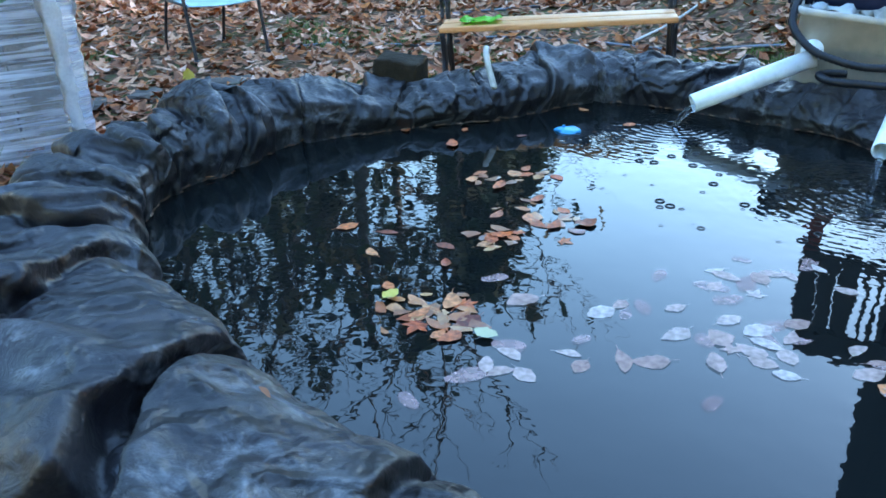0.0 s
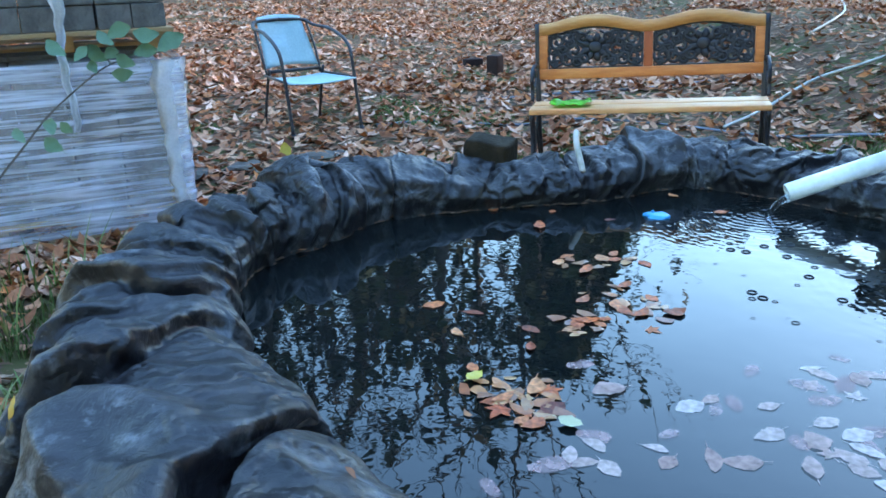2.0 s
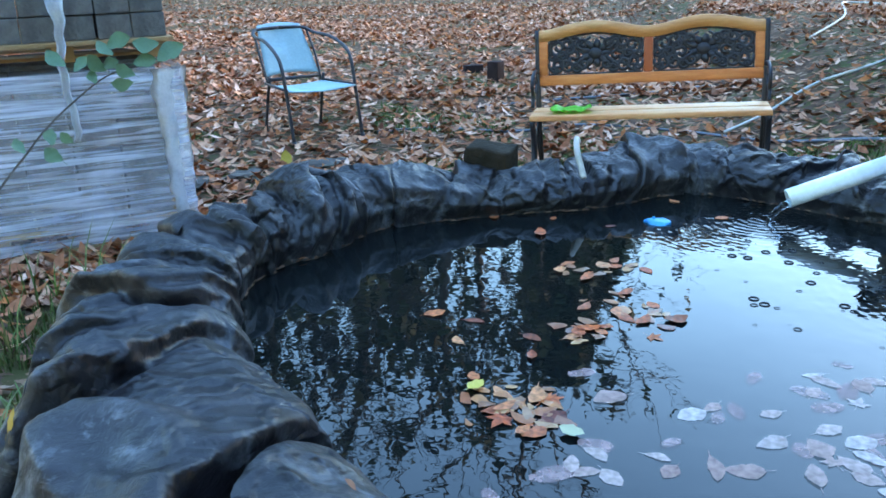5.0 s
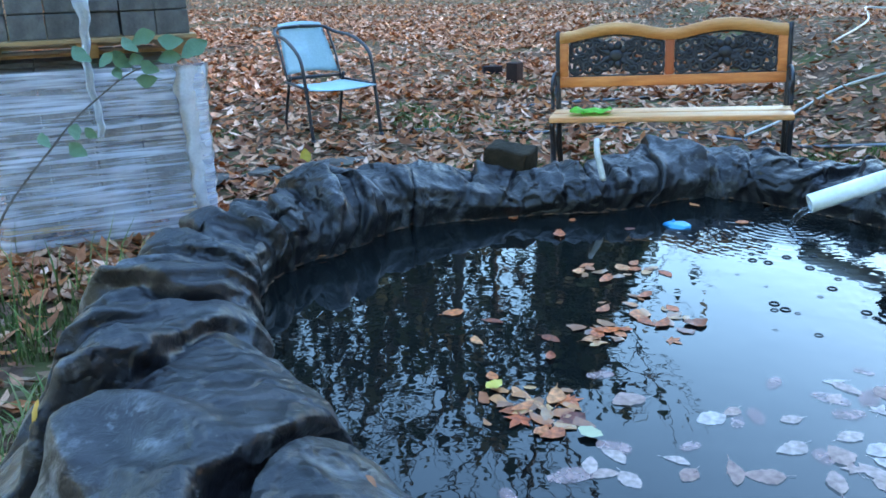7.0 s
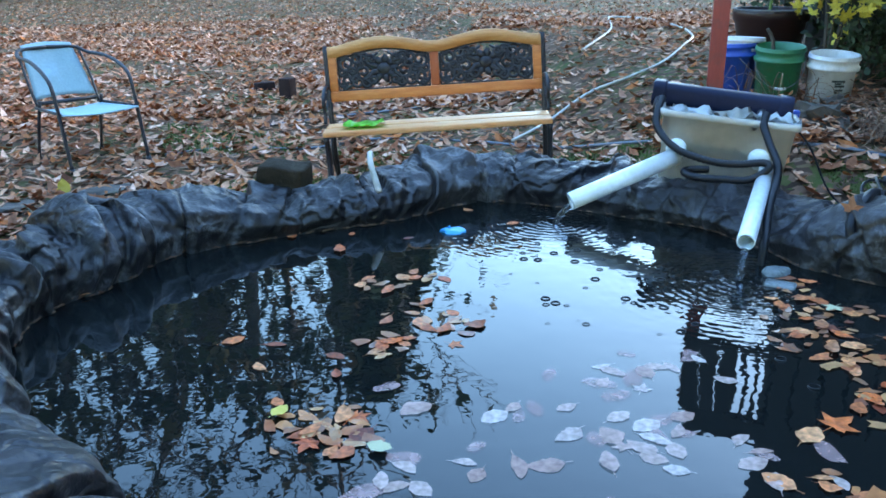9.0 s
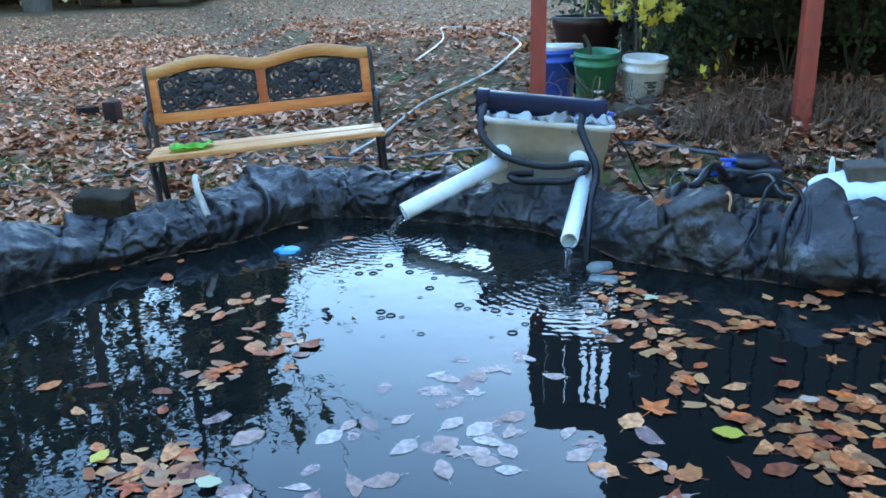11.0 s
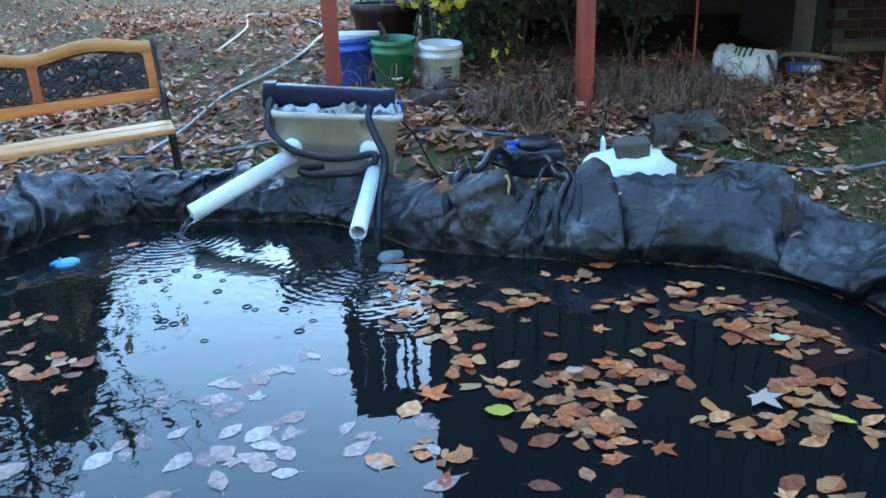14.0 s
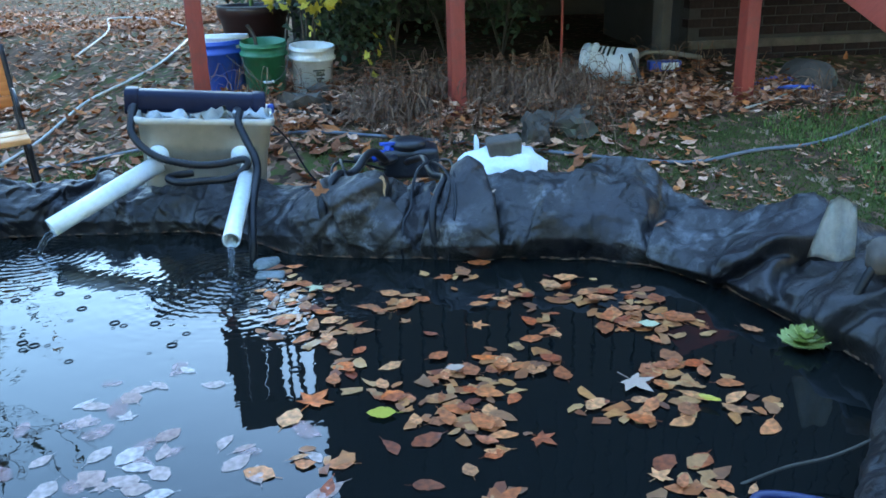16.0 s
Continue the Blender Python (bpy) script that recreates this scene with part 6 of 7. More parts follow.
hose("blue_hose", [(1.5, 0.6, 0.19), (1.585, 0.69, 0.219), (1.66, 0.63, 0.219), (1.74, 0.52, 0.2)], 0.011, mat("navy_hose", [(0.01, 0.015, 0.06), (0.02, 0.03, 0.1)], rough=0.4), "dark blue hose dipping into the pond", "hose")

# hoses on the lawn
def ground_line(pts, lift):
    return [(x, y, ground_z(x, y) + lift) for x, y in pts]


hose("garden_hose", ground_line([(-1.2, 5.95), (-0.8, 6.1), (-0.2, 6.0), (0.3, 6.25), (1.0, 6.05), (1.5, 5.6), (1.95, 5.0), (2.47, 4.17), (2.78, 3.88), (3.09, 3.51), (3.4, 3.13), (3.66, 2.8), (3.95, 2.55), (4.3, 2.43), (4.7, 2.26), (5.4, 2.2)], 0.01), 0.0105, HOSE_GREY, "grey garden hose lying across the lawn", "hose")
hose("garden_hose", ground_line([(-0.6, 6.9), (0.1, 7.3), (0.9, 7.6), (1.5, 7.9)], 0.01), 0.012, HOSE_GREY, "grey garden hose behind the bench", "hose")
hose("garden_hose", ground_line([(1.25, 5.9), (1.6, 6.3), (2.05, 6.7), (2.36, 6.62), (2.75, 6.9), (3.4, 8.0), (3.8, 8.8), (4.2, 10.2), (4.5, 12.2), (4.4, 13.1), (4.1, 12.6), (3.25, 9.88), (2.48, 8.4)], 0.034), 0.0125, HOSE_PALE, "pale garden hose looping over the lawn", "hose")

# clutter under the deck
tb = bucket(pose(4.79, 3.66, 0.475, 0, 0, 0) @ Matrix.Diagonal((0.93, 0.93, 0.93, 1)) @ Matrix.Rotation(radians(116.5), 4, "Z") @ Matrix.Rotation(radians(88), 4, "Y"), WHITE_PLASTIC, "white plastic bucket lying on its side with dark writing", h=0.38, handle=False)
for k, (z, w) in enumerate(((0.13, 0.09), (0.17, 0.12), (0.205, 0.1), (0.235, 0.06))):
    bm = bmesh.new()
    rr, a0, n = 0.1285 + 0.05 * z + 0.004, radians(150), 6
    row = [[bm.verts.new((rr * math.cos(a0 + w / rr * (i / n - 0.5)), rr * math.sin(a0 + w / rr * (i / n - 0.5)), z + dz)) for i in range(n + 1)] for dz in (0, 0.016)]
    for i in range(n):
        bm.faces.new((row[0][i], row[0][i + 1], row[1][i + 1], row[1][i]))
    part("printed_bar", bm, INK, tb, "dark printed bar")
hose("black_stick", [(4.68, 3.62, 0.58), (4.72, 3.5, 0.33)], 0.014, BLACK_PLASTIC, "short black stick leaning on the fallen bucket", "stick")
hose("red_pole", [(4.47, 4.04, 0.4), (4.5, 4.06, 1.0), (4.52, 4.07, 1.9)], 0.009, RED_PAINT, "thin red pole standing among weeds", "pole")
ob = mesh_ob("paint_tray", box(0.22, 0.1, 0.07, (0, 0, 0), 0.012), BLUE_PLASTIC)
tagged(ob, "small blue and white box under the deck", "box").matrix_basis = pose(5.1, 3.66, 0.42, 0, 0, -40)
part("white_label", box(0.12, 0.004, 0.05, (0.03, -0.053, 0.01), 0.0), WHITE_PLASTIC, ob)
hose("bent_pipe", [(5.0, 3.85, 0.45), (5.04, 3.8, 0.53), (5.15, 3.68, 0.535), (5.3, 3.5, 0.5)], 0.016, mat("brown_plastic", [(0.16, 0.13, 0.1), (0.22, 0.18, 0.14)], rough=0.5), "beige bent pipe lying under the deck", "pipe")
ob = mesh_ob("grey_dome", lathe([(0.19, 0), (0.187, 0.06), (0.165, 0.11), (0.11, 0.15), (0, 0.165)], 28), STONE)
tagged(ob, "grey weathered dome-shaped basin lid lying on leaves", "lid").matrix_basis = pose(5.72, 2.95, 0.33, 6, 5, 0)
hose("blue_hoop", [(5.34 + 0.2 * math.cos(a), 2.88 + 0.2 * math.sin(a), 0.37 + 0.02 * math.sin(2 * a)) for a in [0.3 + 5.6 * i / 12 for i in range(13)]], 0.013, BLUE_PLASTIC, "blue plastic hoop lying on leaves", "hoop", 3)
hose("white_stick", [(4.68, 2.78, 0.31), (4.98, 2.72, 0.35), (5.2, 2.7, 0.4)], 0.007, HOSE_PALE, "white plastic stick lying on fallen leaves", "stick")

# ---- stray leaves and bits on the rim, bubbles on the water ----
def rim_leaf(x, y, z, size, k, material, label, rx=0.0, ry=0.0):
    ob = new("fallen_leaf", shapes[k])
    tagged(ob, label, "leaf", "leaves lying on the liner")
    ob.matrix_basis = pose(x, y, z, rx, ry, rl.uniform(0, 360)) @ Matrix.Diagonal((size, size, size, 1))
    ob.material_slots[0].link = "OBJECT"
    ob.material_slots[0].material = material


DRY = mat("dry_rust_leaf", [(0.24, 0.085, 0.04), (0.36, 0.15, 0.07)], scale=30, rough=0.8)
TAN = mat("dry_tan_leaf", [(0.42, 0.27, 0.15), (0.55, 0.38, 0.23)], scale=30, rough=0.8)
OCHRE = mat("ochre_leaf", [(0.42, 0.22, 0.03), (0.5, 0.3, 0.05)], scale=30, rough=0.7)
for x, y, size, k, material, label in ((1.63, 2.5, 0.085, 5, DRY, "rust brown lobed leaf stuck to the liner"), (1.88, 2.4, 0.09, 0, TAN, "pale dry leaf lying on the liner"), (1.98, 2.3, 0.07, 3, DRY, "brown dry leaf lying on the liner"),
                                      (2.22, 2.1, 0.025, 1, PALE, "small pale leaf lying on the liner"), (-1.02, 1.25, 0.05, 2, OCHRE, "ochre leaf lying on the liner"),
                                      (-0.3, 1.12, 0.026, 0, DRY, "small rust leaf lying on the liner"), (2.47, 1.62, 0.04, 2, DRY, "brown leaf crumb lying on the liner")):
    spot = liner.closest_point_on_mesh(Vector((x, y, 0.45)))
    q = spot[2].to_track_quat("Z", "Y").to_euler()
    rim_leaf(spot[1].x, spot[1].y, spot[1].z + 0.006, size, k, material, label, math.degrees(q.x), math.degrees(q.y))
ob = new("fallen_leaf", shapes[3])
tagged(ob, "bright yellow leaf standing among brown leaves", "leaf")
ob.matrix_basis = pose(-1.58, 4.94, 0.045, 70, 0, 20) @ Matrix.Diagonal((0.1, 0.1, 0.1, 1))
ob.material_slots[0].link = "OBJECT"
ob.material_slots[0].material = YELLOW
# crumbs of soil and twig
verts, faces = [], []
rc = random.Random(2)
for k in range(170):
    x, y = (rc.uniform(-1.15, -0.55), rc.uniform(1.2, 2.6)) if k < 110 else (rc.uniform(1.7, 2.6), rc.uniform(1.5, 2.6))
    hit_, p_, n_, _ = liner.ray_cast(Vector((x, y, 1)), Vector((0, 0, -1)))
    if not hit_ or n_.z < 0.5:
        continue
    a, l = rc.uniform(0, 6.28), rc.choice([0.003, 0.004, 0.006, 0.014])
    d = Vector((math.cos(a), math.sin(a), 0)) * l
    s_ = Vector((-d.y, d.x, 0)).normalized() * 0.0022
    o = len(verts)
    verts += [tuple(p_ + v) for v in (-d - s_, d - s_, d + s_, -d + s_)] + [tuple(p_ + v + Vector((0, 0, 0.004))) for v in (-d - s_ * 0.5, d - s_ * 0.5, d + s_ * 0.5, -d + s_ * 0.5)]
    faces += [tuple(o + i for i in f) for f in ((4, 5, 6, 7), (0, 1, 5, 4), (1, 2, 6, 5), (2, 3, 7, 6), (3, 0, 4, 7))]
tagged(data_ob("crumbs", verts, faces, LITTER, False), "crumbs of soil and twig lying on the liner", "debris", kind="stuff")
# dirt line along the shore
verts, faces = [], []
for k in range(420):
    s_ = rc.uniform(0, LENGTH)
    if rc.random() < 0.5:
        s_ = rc.uniform(station_arc(8), station_arc(32))
    i = int(s_ / LENGTH * NS) % NS
    hit_, p_, n_, _ = liner.ray_cast(Vector((lx[i] - nx[i] * 0.3, ly[i] - ny[i] * 0.3, WATER_Z + rc.uniform(0.002, 0.008))), Vector((nx[i], ny[i], 0)))
    if not hit_:
        continue
    p_ -= Vector((nx[i], ny[i], 0)) * 0.004
    d = Vector((tx[i], ty[i], 0)) * rc.uniform(0.004, 0.02)
    w_ = Vector((-nx[i], -ny[i], 0)) * rc.uniform(0.001, 0.004)
    o = len(verts)
    verts += [tuple(p_ - d), tuple(p_ + w_), tuple(p_ + d), tuple(p_ - w_ + Vector((0, 0, 0.004)))]
    faces += [(o, o + 1, o + 2, o + 3)]
tagged(data_ob("shore_scum", verts, faces, WEED, False), "broken line of dirt along the waterline", "debris", kind="stuff")
# the liner itself: two sheets that meet under the heavy folds
pond_liner = thing("pond_liner", pose(0, 0, 0), "black rubber pond liner draped in dusty folds over the rim", "pond liner")
for i0, i1 in ((int(0.705 * NS), int(0.09 * NS) + NS), (int(0.09 * NS), int(0.705 * NS))):
    cols = [i % NS for i in range(i0, i1 + 1)]
    rows = [verts_ for i in cols for verts_ in LINER_VERTS[i * NU:(i + 1) * NU]]
    quads = [(c * NU + j, c * NU + j + 1, (c + 1) * NU + j + 1, (c + 1) * NU + j) for c in range(len(cols) - 1) for j in range(NU - 1)]
    sheet_ob = data_ob("sheet", rows, quads, RUBBER)
    sheet_ob.parent = pond_liner
bpy.data.objects.remove(liner)
# bubbles
bm = lathe([(0.86, 0.0), (1.0, 0.0), (1.02, 0.18), (0.9, 0.3), (0.78, 0.2), (0.86, 0.0)], 14)
me = bpy.data.meshes.new("bubble")
bm.to_mesh(me)
bm.free()
me.polygons.foreach_set("use_smooth", [True] * len(me.polygons))
me.materials.append(WATER)
for k in range(96):
    cx, cy, sp = ((1.22, 2.35, 0.2), (1.0, 2.5, 0.22), (0.85, 2.85, 0.2))[k % 3]
    x, y = rc.gauss(cx, sp), rc.gauss(cy, sp)
    if not in_pond(x, y, -0.08):
        continue
    s_ = rc.choice([0.005, 0.007, 0.009, 0.012, 0.016])
    ob = new("bubble", me)
    tagged(ob, "small dark bubble floating on the pond", "bubble", "bubbles on the pond")
    ob.matrix_basis = pose(x, y, WATER_Z - 0.001, 0, 0, 0) @ Matrix.Diagonal((s_, s_, s_, 1))

# ---- trees ----
def leafy_cloud(points, size, count, seed, spread, flat=0.5):
    """Small two-faced leaves scattered round the points."""
    r = np.random.default_rng(seed)
    pts = np.array(points)
    c = pts[r.integers(0, len(pts), count)] + r.normal(0, 1, (count, 3)) * spread
    d1 = r.normal(0, 1, (count, 3))
    d1 /= np.linalg.norm(d1, axis=1)[:, None]
    d2 = np.cross(d1, r.normal(0, 1, (count, 3)))
    d2 /= np.linalg.norm(d2, axis=1)[:, None]
    s = (size * r.uniform(0.6, 1.4, count))[:, None]
    v = np.stack([c - d1 * s, c - d2 * s * flat, c + d1 * s, c + d2 * s * flat], 1).reshape(-1, 3)
    f = np.arange(count * 4).reshape(-1, 4)
    return v.tolist(), f.tolist()


def grow(bm, p, d, length, radius, level, r, tips, kids=3, up=0.25):
    n = 5
    pts = [p]
    for i in range(n):
        d = (d + Vector((r.gauss(0, 0.13), r.gauss(0, 0.13), r.gauss(0, 0.08) + up * 0.12))).normalized()
        pts.append(pts[-1] + d * length / n)
    tube(pts, lambda t: radius * (1 - 0.55 * t), 6 if level > 1 else 4, cap=False, bm=bm)
    if level == 0:
        tips += [tuple(q) for q in pts[2:]]
        return
    for k in range(kids):
        i = r.randint(2, n)
        side = Vector((r.gauss(0, 1), r.gauss(0, 1), r.uniform(0.1, 0.9))).normalized()
        grow(bm, pts[i], (d * 0.45 + side).normalized(), length * r.uniform(0.5, 0.72), radius * 0.5, level - 1, r, tips, kids, up)
    grow(bm, pts[-1], d, length * 0.7, radius * 0.45, level - 1, r, tips, kids, up)


def broadleaf(x, y, h, seed, leaves, label, size=0.36, spread=0.5, clump=0):
    r = random.Random(seed)
    z = ground_z(x, y)
    t = thing("tree", pose(x, y, z - 0.1), label, "tree", "trees behind the garden")
    bm, tips = bmesh.new(), []
    rad = h * 0.017
    clear = h * r.uniform(0.2, 0.3)
    pts = [Vector((0, 0, 0))]
    for i in range(8):
        pts.append(pts[-1] + Vector((r.gauss(0, 0.02) * h / 8, r.gauss(0, 0.02) * h / 8, h * 0.8 / 8)))
    tube(pts, lambda s: rad * (1.15 - 0.85 * s), 9, cap=False, bm=bm)
    for k in range(9):
        s = r.uniform(clear / h, 1)
        i = min(int(s * 8), 7)
        q = pts[i].lerp(pts[i + 1], s * 8 - i)
        a = r.uniform(0, 2 * math.pi)
        grow(bm, q, Vector((math.cos(a), math.sin(a), r.uniform(0.3, 0.9))).normalized(), h * r.uniform(0.18, 0.3), rad * 0.32, 2, r, tips, 2)
    part("trunk", bm, BARK, t)
    if leaves:
        v, f = leafy_cloud(r.sample(sorted(tips, key=lambda q: q[2] + r.uniform(0, 0.25) * h)[:int(0.62 * len(tips))], clump) if clump else tips, size, leaves, seed, spread)
        ob = data_ob("crown", v, f, FAR_LEAF, False)
        ob.parent = t
    return t


def conifer(x, y, h, w, seed, label):
    r = random.Random(seed)
    t = thing("tree", pose(x, y, ground_z(x, y) - 0.1), label, "tree", "trees behind the garden")
    bm, tips = bmesh.new(), []
    tube([(0, 0, h * i / 8) for i in range(9)], lambda s: 0.3 * (1.05 - s), 8, cap=False, bm=bm)
    z = h * 0.1
    while z < h * 0.97:
        rr = w * (1 - z / h) ** 0.85
        for k in range(9):
            a = r.uniform(0, 6.283)
            l = rr * r.uniform(0.65, 1.1)
            e = Vector((l * math.cos(a), l * math.sin(a), z - 0.2 * l))
            tube([(0, 0, z), e * 0.5 + Vector((0, 0, z * 0.5 + 0.05)), e], lambda s: 0.03 * (1.1 - s), 4, cap=False, bm=bm)
            tips += [tuple(Vector((0, 0, z)).lerp(e, s)) for s in (0.3, 0.5, 0.65, 0.8, 0.92, 1.0)]
        z += h * 0.04
    part("trunk", bm, BARK, t)
    v, f = leafy_cloud(tips, 0.65, 17000, seed, 0.45)
    ob = data_ob("crown", v, f, FAR_LEAF, False)
    ob.parent = t
    return t


def far_at(az, d):
    """A place d metres off in the direction az degrees to the left of straight ahead."""
    return -d * math.sin(radians(az)), d * math.cos(radians(az))


conifer(*far_at(-2.2, 52), 27.8, 7.6, 5, "dark evergreen tree with a narrow top")
for k, (az, d, h, leaves) in enumerate(((0.8, 40, 28, 40), (4, 44, 26, 160), (7, 37, 28, 380), (10, 46, 27, 1000), (13, 38, 25, 800), (16.5, 44, 27, 950), (20, 37, 25, 900), (24, 46, 29, 1300), (29, 38, 27, 1500), (35, 42, 28, 3000), (44, 38, 28, 3000))):
    broadleaf(*far_at(az, d * 1.28), h * 1.28, 20 + k, leaves, "tall autumn tree with thin dull foliage" if leaves > 300 else "tall bare tree with spreading twigs", 0.5, 0.85, 42)
# unseen trees added beside and behind the camera to cut the sky light
for k, (az, d, h) in enumerate(((95, 26, 20), (118, 30, 22), (140, 24, 19), (160, 32, 24), (180, 26, 20), (-160, 30, 22), (-140, 25, 20), (-120, 29, 21), (-98, 27, 19))):
    broadleaf(*far_at(az, d), h, 60 + k, 5000, "tall leafy tree closing the garden", 0.6, 0.9)
# far wood round the garden
v_all, f_all = [], []
r = np.random.default_rng(8)
for k in range(190):
    az = r.uniform(-180, 180) if k < 150 else r.uniform(1, 36)
    d = r.uniform(55, 80)
    hgt = r.uniform(7, 10) if -28 < az < 2 else (r.uniform(8, 14) if 0 < az < 36 else r.uniform(12, 20))
    x, y = far_at(az, d)
    pts = [(x + r.normal(0, 2.2), y + r.normal(0, 2.2), hgt * r.uniform(0.1, 1) ** 0.8) for _ in range(26)]
    v, f = leafy_cloud(pts, 0.75, 260, k, 0.9)
    o = len(v_all)
    v_all += v
    f_all += [[i + o for i in q] for q in f]
tagged(data_ob("far_wood", v_all, f_all, FAR_LEAF, False), "distant dark wood round the garden", "trees", kind="stuff")

# ---- shrubs by the deck ----
def shrub(name, places, material, count, size, spread, label, stems=True):
    t = thing(name, pose(*places[0][:2], ground_z(*places[0][:2])), label, "shrub")
    o = Vector((*places[0][:2], ground_z(*places[0][:2])))
    r = random.Random(count)
    bm, pts = bmesh.new(), []
    for x, y, h in places:
        for k in range(6):
            a = r.uniform(0, 6.28)
            b = Vector((x, y, ground_z(x, y))) - o
            e = b + Vector((0.3 * math.cos(a) * h, 0.3 * math.sin(a) * h, h * r.uniform(0.6, 1)))
            line = smooth_line([b, b.lerp(e, 0.5) + Vector((0, 0, 0.1 * h)), e], 5)
            tube(line, lambda s: 0.008 * (1.2 - s), 5, bm=bm)
            pts += [tuple(q) for q in line[3:]]
    part("stem", bm, BARK, t)
    v, f = leafy_cloud(pts, size, count, count, spread, 0.55)
    ob = data_ob("foliage", v, f, material, False)
    ob.parent = t
    return t


shrub("shrub", [(3.75, 5.6, 1.2), (4.1, 5.5, 1.4), (4.4, 5.2, 1.3), (3.55, 5.35, 0.8), (4.75, 4.95, 1.1), (3.5, 6.2, 1.3), (4.0, 6.3, 1.6)], SHRUB, 8000, 0.03, 0.13, "dark green leafy shrub in the shade behind buckets")
yt = shrub("yellow_sapling", [(3.25, 5.35, 0.85)], YELLOW_LEAF, 26, 0.03, 0.03, "small sapling with yellow autumn leaves")
bm = bmesh.new()
tube(smooth_line([(3.9, 5.6, 0.4), (3.75, 5.4, 0.9), (3.5, 5.15, 1.1), (3.15, 4.95, 1.0)], 6), lambda s: 0.012 * (1.2 - s), 6, bm=bm)
tagged(mesh_ob("maple_branch", bm, BARK), "overhanging maple branch with big yellow leaves", "branch")
mb = bpy.data.objects["maple_branch"]
big = star_leaf("maple_leaf", YELLOW_LEAF, 3, 0.15)
r = random.Random(5)
for k in range(64):
    ob = new("leaf", big)
    ob.parent = mb
    ob.matrix_basis = pose(3.08 + r.uniform(-0.3, 0.3), 5.0 + r.gauss(0, 0.12), 0.97 + r.uniform(-0.08, 0.2), r.uniform(30, 90), r.uniform(-30, 30), r.uniform(-60, 60)) @ Matrix.Diagonal((0.1, 0.1, 0.1, 1))
for k in range(9):
    ob = new("leaf", big)
    ob.parent = mb
    ob.matrix_basis = pose(3.33 + r.gauss(0, 0.07), 4.62 + r.gauss(0, 0.05), 0.62 + r.gauss(0, 0.08), r.uniform(30, 90), r.uniform(-30, 30), r.uniform(-60, 60)) @ Matrix.Diagonal((0.07, 0.07, 0.07, 1))

# ---- vine in front of the pallets ----
vine = thing("vine", pose(-1.75, 2.2, 0.0), "thin vine with fresh green leaves beside the pallets", "vine")
stem = [(-1.78, 2.18, 0.05), (-1.76, 2.2, 0.3), (-1.715, 2.246, 0.466), (-1.665, 2.313, 0.566), (-1.598, 2.386, 0.666), (-1.54, 2.44, 0.746), (-1.451, 2.509, 0.833), (-1.374, 2.56, 0.889), (-1.28, 2.61, 0.91), (-1.183, 2.657, 0.932)]
part("stem", tube([Vector(p) - Vector((-1.75, 2.2, 0)) for p in smooth_line(stem, 5)], lambda s: 0.0045 * (1.15 - 0.7 * s), 6), BARK, vine)
vl = leaf_mesh("vine_leaf", VINE_LEAF, 1, 0.68, 0.16, 0, 0.05)
for x, y, z, s in ((-1.498, 2.474, 0.947, 0.09), (-1.374, 2.546, 0.969, 0.08), (-1.336, 2.568, 0.985, 0.1), (-1.264, 2.603, 0.978, 0.1), (-1.198, 2.629, 0.944, 0.12), (-1.271, 2.593, 0.921, 0.09), (-1.399, 2.528, 0.928, 0.09), (-1.363, 2.547, 0.92, 0.07),
                   (-1.326, 2.563, 0.901, 0.08), (-1.436, 2.508, 0.925, 0.08), (-1.524, 2.42, 0.714, 0.075), (-1.519, 2.411, 0.662, 0.085), (-1.486, 2.442, 0.71, 0.06), (-1.336, 2.553, 0.863, 0.08), (-1.409, 2.517, 0.885, 0.06), (-1.6, 2.368, 0.697, 0.07)):
    ob = new("leaf", vl)
    ob.parent = vine
    ob.matrix_basis = pose(x + 1.75, y - 2.2, z, r.uniform(50, 85), r.uniform(-20, 20), r.uniform(0, 60)) @ pose(0, 0, 0, 0, 0, r.uniform(-100, 100)) @ Matrix.Diagonal((s * 0.8, s * 0.8, s * 0.8, 1))

# ---- fallen leaves on the ground ----
def litter(name, n, region, size, label, seed, material, lift=0.0):
    """Curled leaves of five corners each, strewn where region(x, y) allows."""
    rr = np.random.default_rng(seed)
    verts, faces = [], []
    made = 0
    while made < n:
        x, y, keep = region(rr)
        if not keep:
            continue
        made += 1
        z = ground_z(x, y) + 0.006 + lift * rr.random()
        a, s = rr.uniform(0, 6.283), size * rr.uniform(0.6, 1.35)
        w = s * rr.uniform(0.3, 0.5)
        ca, sa = math.cos(a), math.sin(a)
        tx_, ty_ = rr.normal(0, 0.35), rr.normal(0, 0.35)
        cu = rr.uniform(0.1, 0.5) * s
        o = len(verts)
        for u, v, c in ((-s, 0, cu * 0.7), (-s * 0.2, -w, cu * 0.5), (s * 0.45, -w * 0.7, cu * 0.4), (s, 0, cu), (s * 0.45, w * 0.7, cu * 0.4), (-s * 0.2, w, cu * 0.5), (0.1 * s, 0, 0)):
            px, py = u * ca - v * sa, u * sa + v * ca
            verts.append((x + px, y + py, z + max(c + tx_ * u + ty_ * v, 0) + 0.002))
        faces += [(o + 6, o + i, o + (i + 1) % 6) for i in range(6)]
    return tagged(data_ob(name, verts, faces, material, False), label, "leaves", kind="stuff")


